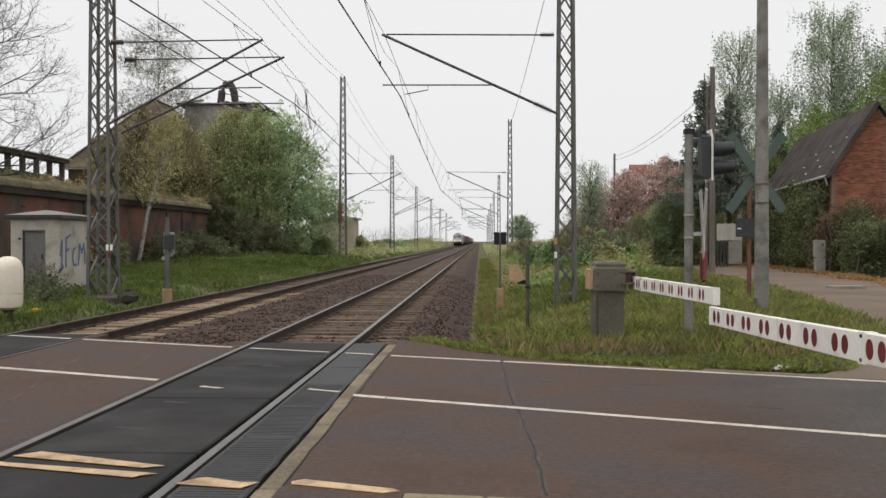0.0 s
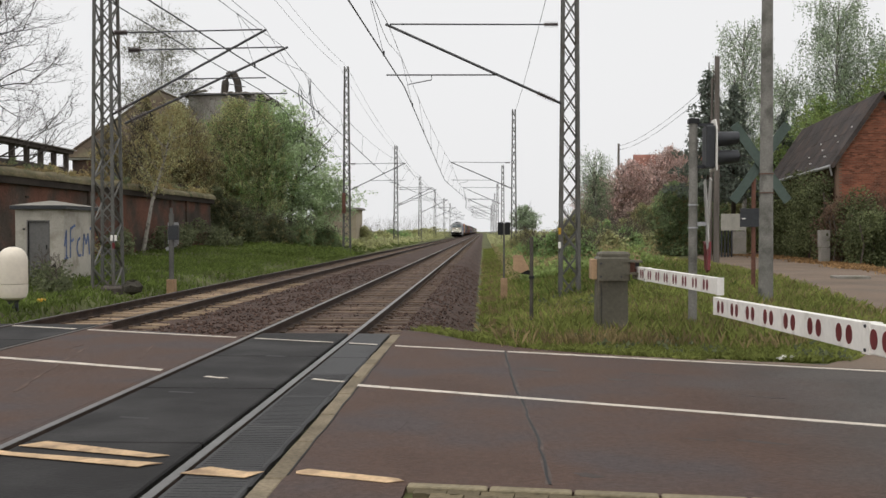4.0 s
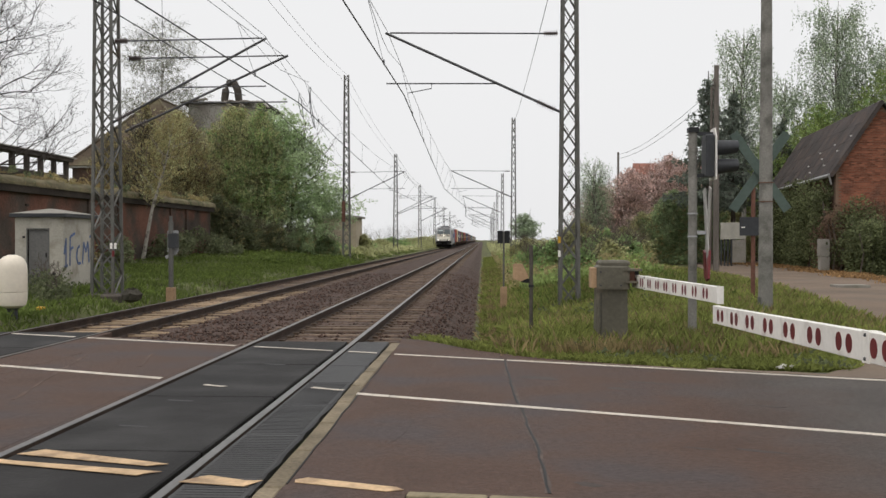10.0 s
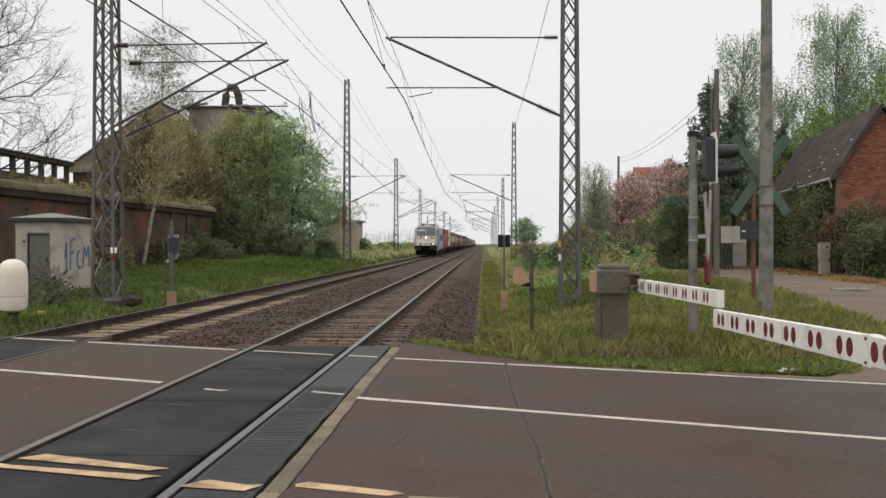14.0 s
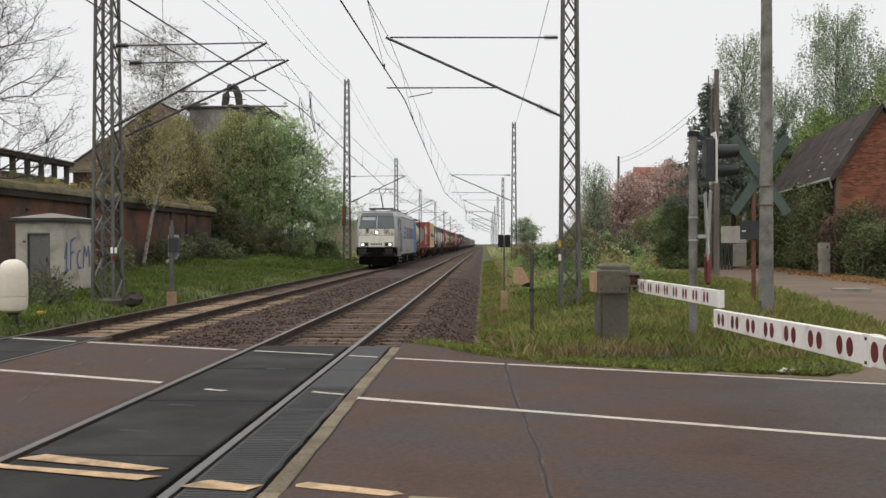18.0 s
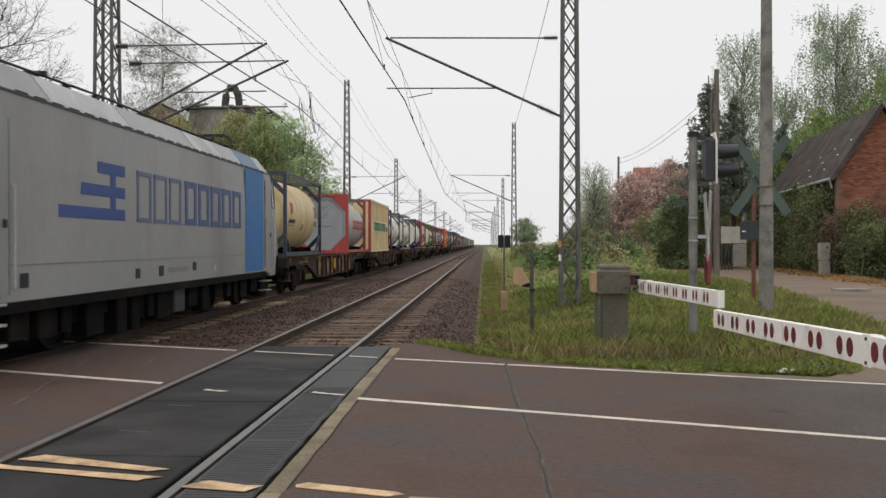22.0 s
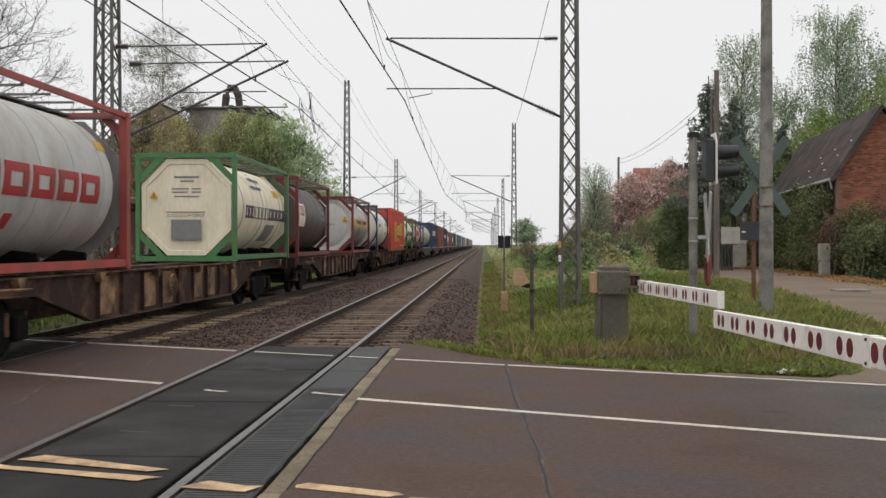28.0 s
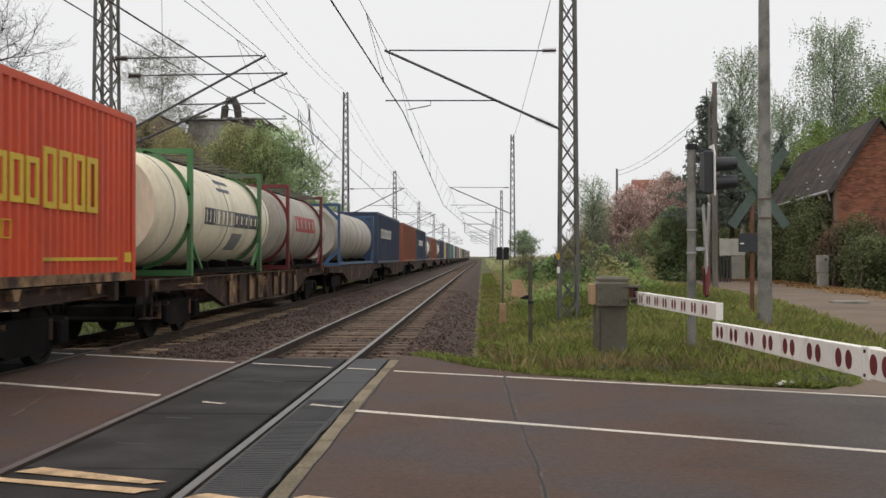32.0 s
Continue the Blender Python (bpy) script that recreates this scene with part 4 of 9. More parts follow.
def crossing_signal(x, y):
    """Grey post with a hooded two-lamp signal and an edge-on St Andrew's cross, all facing the road on the right."""
    z = float(ground_height(x, y))
    ob = thing("crossing_signal", "grey steel post with a hooded two-lamp crossing signal", "crossing signal", pose(x, y, z))
    part("post", Shape().tube([(0, 0, -0.4), (0, 0, 3.34)], 0.068, 14), POLE_CONC, ob, smooth=True)
    part("post_cap", Shape().soft_box(-0.08, 0.08, -0.08, 0.08, 3.3, 3.38, 0.01), BLACK, ob)
    for h in (2.02, 1.66):
        part("clamp_band", Shape().lathe([(0.082, h - 0.012), (0.082, h + 0.012)], 14), ZINC, ob)
    part("bracket", Shape().bar((0.05, 0, 3.28), (0.33, 0, 3.28), 0.05, 0.05), DARK_GREY, ob)
    part("bracket", Shape().bar((0.05, 0, 2.62), (0.33, 0, 2.62), 0.05, 0.05), DARK_GREY, ob)
    head = part("signal_housing", Shape().soft_box(0.17, 0.31, -0.17, 0.17, 2.6, 3.26, 0.02), DARK_GREY, ob)
    part("backing_board", Shape().loft([[(0.31 + d, s * 0.24, h) for s, h in ((-1, 2.55), (1, 2.55), (1, 3.2), (0.55, 3.36), (-0.55, 3.36), (-1, 3.2))] for d in (0, 0.014)]), WHITE_PAINT, head, "white-edged backing board")
    for h in (3.05, 2.76):
        hood = Shape()
        rings = []
        for d, cut in ((0.0, 0.0), (0.37, 0.05)):
            rings.append([(0.32 + d, 0.135 * math.cos(a), h + 0.125 * math.sin(a) + (cut if math.sin(a) < 0 else 0)) for a in (math.pi * 2 * j / 18 for j in range(18))])
        inner = [[(px, py * 0.92, h + (pz - h) * 0.92) for px, py, pz in r] for r in reversed(rings)]
        hood.loft(rings + inner, caps=False)
        part("lamp_hood", hood, DARK_GREY, head, "black lamp hood", smooth=True)
        part("lens", Shape().lathe([(0.115, 0.325), (0.10, 0.335)], 16, "x", (0, 0, h)), BLACK, head)
    cross = part("cross_board", Shape().bar((0.22, -0.24, 2.42), (0.26, 0.24, 1.05), 0.14, 0.02, (1, 0, 0)), PALE_BOARD_BACK, ob, "greyed white cross board seen edge-on")
    part("cross_board", Shape().bar((0.24, 0.24, 2.42), (0.20, -0.24, 1.05), 0.14, 0.02, (1, 0, 0)), PALE_BOARD_BACK, ob)
    for s in (-1, 1):
        part("red_tip", Shape().bar((0.225, s * 0.13, 1.42), (0.225 + 0.05 * s, s * 0.27, 0.98), 0.15, 0.035, (1, 0, 0)), RED_DOT, cross)
    part("cross_bracket", Shape().bar((0.05, 0, 1.72), (0.24, 0, 1.72), 0.04, 0.06), ZINC, ob)
    return ob


crossing_signal(3.31, 15.0)


def tall_pole(x, y, height, r0, r1, mat, label, category="pole"):
    z = float(ground_height(x, y))
    s = Shape()
    s.tube([(0, 0, -0.5), (0, 0, height * 0.3), (0, 0, height)], [r0, r0 + (r1 - r0) * 0.3, r1], 16)
    ob = part("concrete_pole" if mat == POLE_CONC else "wooden_pole", s, mat, smooth=True)
    ob.matrix_basis = pose(x, y, z)
    return tagged(ob, label, category)


street = thing("street_lamp_pole", "tall weathered concrete pole on the verge", "pole", pose(5.965, 20.1, 0))
part("shaft", Shape().tube([(0, 0, -0.5), (0, 0, 3), (0, 0, 10.5)], [0.155, 0.135, 0.088], 16), POLE_CONC, street, smooth=True)
for h in (2.35, 2.75):
    part("steel_band", Shape().lathe([(0.155, h), (0.155, h + 0.018)], 16), RUST_RED, street)
part("ground_sleeve", Shape().tube([(-0.17, -0.12, -0.2), (-0.17, -0.12, 0.35)], 0.03, 8), GALV, street)


def cross_sign(x, y):
    """Back of a St Andrew's cross on a rusty post, with a dark plate below."""
    ob = thing("crossing_sign", "back of a greenish-grey crossing sign on a rusty post", "sign", pose(x, y, float(ground_height(x, y))))
    part("post", Shape().tube([(-0.05, 0, -0.4), (-0.05, 0, 3.1)], 0.055, 10), RUST_RED, ob)
    for s in (-1, 1):
        part("cross_arm", Shape().bar((0.1 - 0.69 * s, 0.03 * s - 0.08, 2.38), (0.1 + 0.69 * s, 0.03 * s - 0.08, 4.36), 0.24, 0.02, (0, 1, 0)), SIGN_BACK, ob)
    part("lower_plate", Shape().soft_box(-0.42, 0.42, -0.1, -0.08, 1.72, 2.2, 0.005), DARK_GREY, ob)
    part("sticker", Shape().box(-0.38, -0.28, -0.103, -0.1, 1.92, 1.95), WHITE_PAINT, ob)
    part("post", Shape().tube([(0.36, 0.05, -0.4), (0.36, 0.05, 1.8)], 0.045, 10), RUST_RED, ob)


cross_sign(7.03, 24.6)


def wood_pole(x, y):
    ob = thing("wooden_pole", "old dark wooden pole pair beside the dirt lane", "pole", pose(x, y, 0))
    part("shaft", Shape().tube([(0, 0, -0.5), (0, 0, 9.9)], [0.155, 0.115], 10), WOOD_POLE, ob, smooth=True)
    part("shaft", Shape().tube([(-0.27, 0.1, -0.5), (-0.20, 0.1, 8.9)], [0.09, 0.06], 8), WOOD_POLE, ob, smooth=True)
    for h in (8.7, 8.9, 9.1):
        part("insulator", Shape().lathe([(0.02, 0), (0.05, 0.03), (0.04, 0.1), (0.01, 0.12)], 8, "z", (-0.17, -0.1, h)), PORCELAIN, ob)


wood_pole(11.15, 45.5)
tall_pole(15.4, 108, 11.6, 0.16, 0.12, WOOD_POLE, "far wooden line pole above the bushes")
for dx in (-0.45, 0.0):
    part("pole_wire", Shape().tube(sag_line((11.15 + dx * 0.3, 45.5, 8.9 + dx), (15.4, 108, 11.3 + dx), 0.6, 12), 0.016, 4), WIRE, new("line_wire"))
for ob in [o for o in scene.objects if o.name.startswith("line_wire")]:
    tagged(ob, "thin sagging wire between two wooden poles", "wire", "wires between poles")

# small posts on the right verge
BARK_POST = material("dark_weathered_post", (0.085, 0.075, 0.062), 0.85, var=0.25, big=4, fine=25, bump=0.2)
stake = thing("marker_stake", "thin dark steel stake leaning in the grass", "stake", pose(0.76, 14.9, float(ground_height(0.76, 14.9))))
part("rod", Shape().tube([(0, 0, -0.3), (0, 0, 1.5)], 0.03, 8), BARK_POST, stake)
part("clip", Shape().box(-0.04, 0.04, -0.04, 0.04, 0.84, 0.88), BLACK, stake)
lid = thing("tilted_panel", "tilted pale brown board hung on a steel stake", "board", pose(0.76, 14.9, float(ground_height(0.76, 14.9))))
part("hanger", Shape().bar((-0.16, 0.03, 0.95), (0.0, 0.03, 0.93), 0.03, 0.07), BLACK, lid)
part("board", Shape().loft([[(u, dy + (w - 1.0) * 0.1, w) for u, w in ((-0.29, 1.21), (-0.14, 1.21), (-0.035, 0.99), (-0.16, 0.93), (-0.29, 0.97))] for dy in (-0.03, 0.03)]), ORANGE_WOOD, lid)
kp = thing("track_marker", "thin track marker with twin black discs on a pale wooden base", "track marker", pose(0.60, 27.5, float(ground_height(0.60, 27.5))))
part("base_block", Shape().soft_box(-0.1, 0.1, -0.09, 0.09, -0.3, 0.76, 0.01), ORANGE_WOOD, kp)
part("rod", Shape().tube([(0, 0, 0.7), (0, 0, 2.36)], 0.026, 8), GALV, kp)
for s in (-1, 1):
    part("black_plate", Shape().soft_box(s * 0.105 - 0.08, s * 0.105 + 0.08, -0.02, 0.02, 2.03, 2.40, 0.015), BLACK, kp)
litter = Shape()
rl = random.Random(8)
for k in range(7):
    cx, cy = rl.uniform(-0.08, 0.08), rl.uniform(-0.03, 0.03)
    litter.add([(cx + rl.uniform(-0.06, 0.06), cy + rl.uniform(-0.04, 0.04), rl.uniform(0, 0.07)) for _ in range(4)], [(0, 1, 2), (0, 2, 3), (0, 3, 1), (1, 3, 2)])
tagged(part("litter", litter, LITTER), "crumpled white paper cup on the road edge", "litter").matrix_basis = pose(3.62, 11.42, 0.0)

# left side: signal seen from behind, white scanner dome, small yellow box
sig = thing("crossing_signal", "grey crossing signal seen from behind on a pale wooden base", "crossing signal", pose(-9.47, 28.1, -0.45))
part("base_block", Shape().soft_box(-0.12, 0.12, -0.12, 0.12, -0.4, 0.55, 0.01), ORANGE_WOOD, sig)
part("post", Shape().tube([(0, 0, 0.4), (0, 0, 2.55)], 0.075, 12), GALV, sig)
part("lamp_box", Shape().soft_box(-0.08, 0.22, -0.08, 0.12, 1.75, 2.2, 0.03), DARK_GREY, sig)
part("backing_board", Shape().soft_box(-0.16, 0.18, 0.14, 0.17, 1.62, 2.28, 0.02), ZINC, sig)
part("bracket", Shape().bar((-0.2, 0.1, 1.45), (0.14, 0.1, 1.62), 0.1, 0.02, (0, 1, 0)), ZINC, sig)
part("top_lug", Shape().box(-0.04, 0.04, -0.03, 0.03, 2.5, 2.72), GALV, sig)
dome = thing("radar_scanner", "cream white capsule-shaped scanner beside the crossing", "scanner", pose(-9.78, 19.1, 0.02))
prof = [(0.0, 0.10), (0.16, 0.11), (0.25, 0.17), (0.285, 0.27), (0.29, 0.45)]
part("lower_shell", Shape().lathe([(0.001, 0.10), (0.16, 0.11), (0.25, 0.16), (0.285, 0.26), (0.29, 0.44)], 28), CREAM_DOME, dome, smooth=True)
part("upper_shell", Shape().lathe([(0.285, 0.447), (0.29, 0.47), (0.29, 0.92), (0.275, 1.02), (0.23, 1.12), (0.16, 1.18), (0.08, 1.21), (0.001, 1.215)], 28), CREAM_DOME, dome, smooth=True)
part("foot", Shape().lathe([(0.10, -0.3), (0.10, 0.06), (0.14, 0.11)], 14), DARK_GREY, dome)
ybox = thing("cable_marker", "small yellow cable marker in the grass", "marker", pose(-10.25, 21.3, float(ground_height(-10.25, 21.3))))
part("cap", Shape().soft_box(-0.1, 0.1, -0.07, 0.07, 0.06, 0.13, 0.02), YELLOW, ybox)
part("stem", Shape().box(-0.05, 0.05, -0.04, 0.04, -0.2, 0.06), GALV, ybox)
UNDERGROWTH_STONE = material("dark_mossy_stone", (0.05, 0.045, 0.035), 0.95, var=0.3, big=3, fine=20, bump=0.5)
rock = Shape().lathe([(0.05, -0.1), (0.34, 0.0), (0.36, 0.2), (0.22, 0.34), (0.02, 0.36)], 9)
rk = random.Random(4)
rock.v = [(x * rk.uniform(0.6, 0.9), y * rk.uniform(0.6, 0.9), z * rk.uniform(0.7, 1.0)) for x, y, z in rock.v]
tagged(part("stone_block", rock, UNDERGROWTH_STONE), "dark rough stone block beside the mast foot", "stone").matrix_basis = pose(-10.0, 26.3, -0.16)


# ---------------------------------------------------------------- relay hut
def relay_hut(x, y):
    """Small rendered hut: walls on four sides, a low hipped slab roof, steel door, vents and sprayed marks."""
    ob = thing("relay_hut", "small stained white relay hut with blue spray marks", "hut", pose(x, y, 0.02))
    w, d, h = 1.60, 2.4, 2.25
    part("front_wall", Shape().box(-w, -1.18, 0, 0.12, -0.4, h).box(-0.5, 0, 0, 0.12, -0.4, h).box(-1.18, -0.5, 0, 0.12, 1.86, h), HUT_WALL, ob)
    part("side_wall", Shape().box(-0.12, 0.0, 0.12, d, -0.4, h), HUT_WALL, ob)
    part("side_wall", Shape().box(-w, -w + 0.12, 0.12, d, -0.4, h), HUT_WALL, ob)
    part("back_wall", Shape().box(-w + 0.12, -0.12, d - 0.12, d, -0.4, h), HUT_WALL, ob)
    door = part("door", Shape().box(-1.17, -0.51, 0.05, 0.09, 0.02, 1.85), HUT_DOOR, ob, "grey steel door")
    for k in range(2):
        part("vent_grille", Shape().box(-1.08 + 0.3 * k, -0.86 + 0.3 * k, 0.035, 0.05, 0.12, 0.36), DARK_GREY, door)
        for j in range(5):
            part("vent_slat", Shape().box(-1.08 + 0.3 * k, -0.86 + 0.3 * k, 0.02, 0.05, 0.14 + 0.045 * j, 0.15 + 0.045 * j), HUT_DOOR, door)
    part("door_handle", Shape().box(-0.6, -0.57, 0.02, 0.05, 0.95, 1.1), BLACK, door)
    part("door_frame", Shape().box(-1.22, -1.18, -0.012, 0.1, 0, 1.9).box(-0.5, -0.46, -0.012, 0.1, 0, 1.9).box(-1.18, -0.5, -0.012, 0.1, 1.86, 1.9), HUT_DOOR, ob)
    part("wall_vent", Shape().lathe([(0.06, -0.02), (0.07, 0.05)], 14, "y", (-0.32, -0.0, 0.42)), BLACK, ob)
    part("wall_bracket", Shape().box(-1.34, -1.27, -0.03, 0, 1.58, 1.64), BLACK, ob)
    e = 0.13
    roof = part("roof_slab", Shape().box(-w - e, e, -e, d + e, h, h + 0.13), DARK_GREY, ob, "dark-edged roof slab", bevel=0.015)
    top = Shape().add([(-w - e, -e, h + 0.132), (e, -e, h + 0.132), (e, d + e, h + 0.132), (-w - e, d + e, h + 0.132), (-w / 2 - 0.1, d * 0.4, h + 0.32), (-w / 2 - 0.1, d * 0.6, h + 0.32)],
                      [(0, 1, 4), (1, 2, 5, 4), (2, 3, 5), (3, 0, 4, 5), (3, 2, 1, 0)])
    part("roof_felt", top, CONCRETE, roof, "pale weathered roof felt")
    # sprayed strokes on the side wall, plain marks
    strokes = [[(0.05, 1.05), (0.20, 1.58), (0.18, 0.64)], [(0.05, 0.62), (0.32, 0.68)], [(0.48, 0.66), (0.50, 1.62), (0.86, 1.74)], [(0.5, 1.2), (0.74, 1.28)],
               [(1.24, 1.32), (1.06, 1.24), (0.98, 0.95), (1.1, 0.72), (1.32, 0.74)], [(1.45, 0.7), (1.55, 1.45), (1.72, 1.1), (1.88, 1.46), (1.98, 0.74)], [(2.02, 1.62), (2.32, 1.70), (2.18, 0.9)]]
    for pts in strokes:
        s = Shape()
        for (ay, az), (by, bz) in zip(pts, pts[1:]):
            s.bar((0.004, ay, az), (0.004, by, bz), 0.085, 0.01, (1, 0, 0))
        part("spray_stroke", s, BLUE_SPRAY, ob)
    return ob


relay_hut(-13.62, 29.9)


# ---------------------------------------------------------------- old brick wall and ruins on the left
def old_wall():
    x = -20.4
    wall = thing("wall_old_yard", "long old dark brick yard wall with an overhanging ledge", "wall", kind="structure")
    part("brick_face", Shape().box(x - 0.6, x, 22, 69.4, -0.3, 3.75), BRICK_OLD, wall)
    # the ledge's dark colour also holds the shadow under the overhanging turf
    part("ledge", Shape().box(x - 0.75, x + 0.22, 21.8, 69.7, 3.62, 3.98), SOOT_SHADOW_BRICK, wall, "brick ledge coloured dark for soot and the coping's shadow")
    rw = random.Random(41)
    rim = []
    for k in range(121):
        d, up = 0.30 + rw.uniform(-0.07, 0.07), 0.38 + rw.uniform(-0.06, 0.06) + 0.05 * math.sin(0.7 * k)
        rim.append([(x + u, 21.7 + 0.401 * k, w) for u, w in ((-0.8, 3.98), (d, 3.93), (d * 0.85, 3.98 + up * 0.45), (d * 0.3, 3.98 + up * 0.85), (-0.25, 3.98 + up), (-0.8, 3.98 + up * 0.8))])
    part("coping_turf", Shape().loft(rim), MOSS_COPING, wall, "tan mossy turf along the coping", smooth=True)
    for yy in (47.5, 51.6, 60.2, 63.4):
        part("pier", Shape().box(x, x + 0.14, yy, yy + 0.7, -0.3, 3.62), BRICK_OLD, wall)
    for yy, zz in ((30.2, 2.9), (33.6, 3.0), (37.5, 2.8), (41.0, 3.05), (44.2, 2.85)):
        part("drain_brick", Shape().box(x, x + 0.05, yy, yy + 0.24, zz, zz + 0.1), SOOT_SHADOW_BRICK, wall)
    part("brick_return", Shape().box(x - 9, x - 0.6, 68.8, 69.4, -0.3, 3.75), BRICK_OLD, wall)


old_wall()
frame_x = -24.0
pergola = thing("loading_canopy", "dark concrete canopy frame with short columns above the wall", "canopy", pose(frame_x, 0, 0))
part("top_beam", Shape().box(-0.5, 0.3, 38, 53.4, 6.02, 6.22), DARK_RUIN, pergola)
part("roof_edge", Shape().box(-0.6, 0.42, 37.9, 53.6, 6.222, 6.28), RUIN, pergola)
part("lower_beam", Shape().box(-0.4, 0.1, 38, 53.2, 4.2, 5.22), DARK_RUIN, pergola)
for k in range(10):
    part("column", Shape().box(-0.12, 0.1, 39 + 1.55 * k, 39.26 + 1.55 * k, 5.22, 6.02), DARK_RUIN, pergola)
part("support_wall", Shape().box(-0.4, -0.1, 38, 53.2, -0.3, 4.2), BRICK_OLD, pergola)


def ruin_tower():
    ob = thing("ruined_factory", "derelict concrete factory block with a broken roof", "building", pose(-27.6, 94, 0.7))
    part("wall", Shape().box(-2.2, 4.6, 0, 9, -0.3, 14.6), RUIN, ob)
    part("roof_slab", Shape().box(-3.0, 5.6, -0.3, 9.5, 14.62, 14.8), DARK_RUIN, ob)
    rr = random.Random(2)
    for k in range(10):
        px = 1.6 + 0.42 * k
        part("broken_edge", Shape().bar((px, -0.6, 14.75), (px + rr.uniform(0.4, 1.1), -0.8 - rr.uniform(0, 0.5), 14.75 + rr.uniform(-0.7, 0.25)), 0.35, 0.14), RUIN, ob)
    part("broken_edge", Shape().bar((-1.6, -0.5, 14.85), (-0.2, -0.6, 15.0), 0.5, 0.16), RUIN, ob)
    for s in (-0.62, 0.62):
        part("arch_leg", Shape().tube([(2.05 + s * 1.2, 0.5, 14.9), (2.05 + s * 1.0, 0.5, 16.0), (2.05 + s * 0.45, 0.5, 16.75), (2.05, 0.5, 16.9)], [0.36, 0.38, 0.36, 0.34], 10), DARK_RUIN, ob)
    part("side_block", Shape().box(-6.5, -2.2, 1, 9, -0.3, 13.2), RUIN, ob)


ruin_tower()


def old_storehouse():
    """A brick storehouse under a big brown hipped roof, behind the yard wall."""
    x0, x1, y0, y1, eave, ridge = -33.4, -22.6, 73.4, 90.5, 7.45, 13.7
    xm, ya, yb = (x0 + x1) / 2, 79.8, 85.0
    ob = thing("old_storehouse", "old brick storehouse with a big brown hipped roof", "building")
    part("wall", Shape().box(x0 + 0.5, x1 - 0.5, y0 + 0.5, y1 - 0.5, -0.3, eave), BRICK_OLD, ob)
    part("eave_board", Shape().box(x0 + 0.1, x1 - 0.1, y0 + 0.1, y1 - 0.1, eave - 0.16, eave - 0.02), PALE_BOARD_BACK, ob, "pale weathered eave board")
    roof = part("roof", Shape().add([(x0, y0, eave), (x1, y0, eave), (x1, y1, eave), (x0, y1, eave), (xm, ya, ridge), (xm, yb, ridge)], [(0, 1, 4), (1, 2, 5, 4), (2, 3, 5), (3, 0, 4, 5), (3, 2, 1, 0)]), ROOF_BROWN, ob)
    for a, b in (((x0, y0, eave), (xm, ya, ridge)), ((x1, y0, eave), (xm, ya, ridge)), ((xm, ya, ridge), (xm, yb, ridge))):
        part("ridge_tiles", Shape().tube([Vector(a) + Vector((0, 0, 0.03)), Vector(b) + Vector((0, 0, 0.05))], 0.11, 6), ROOF_BROWN, roof)


old_storehouse()
shed = thing("lineside_shed", "small pale flat-roofed shed far beside the track", "shed", pose(-14.2, 100, 1.5))
part("wall", Shape().box(-4, 0.6, 0, 5, -2, 2.4), FAR_WALL, shed)
part("roof", Shape().box(-4.2, 0.9, -0.3, 5.3, 2.4, 2.6), CONCRETE, shed)


# ---------------------------------------------------------------- brick house on the right
BARN = pose(17.9, 48.5, 0, 0, 0, -6.5) @ pose(-17.9, -48.5, 0)


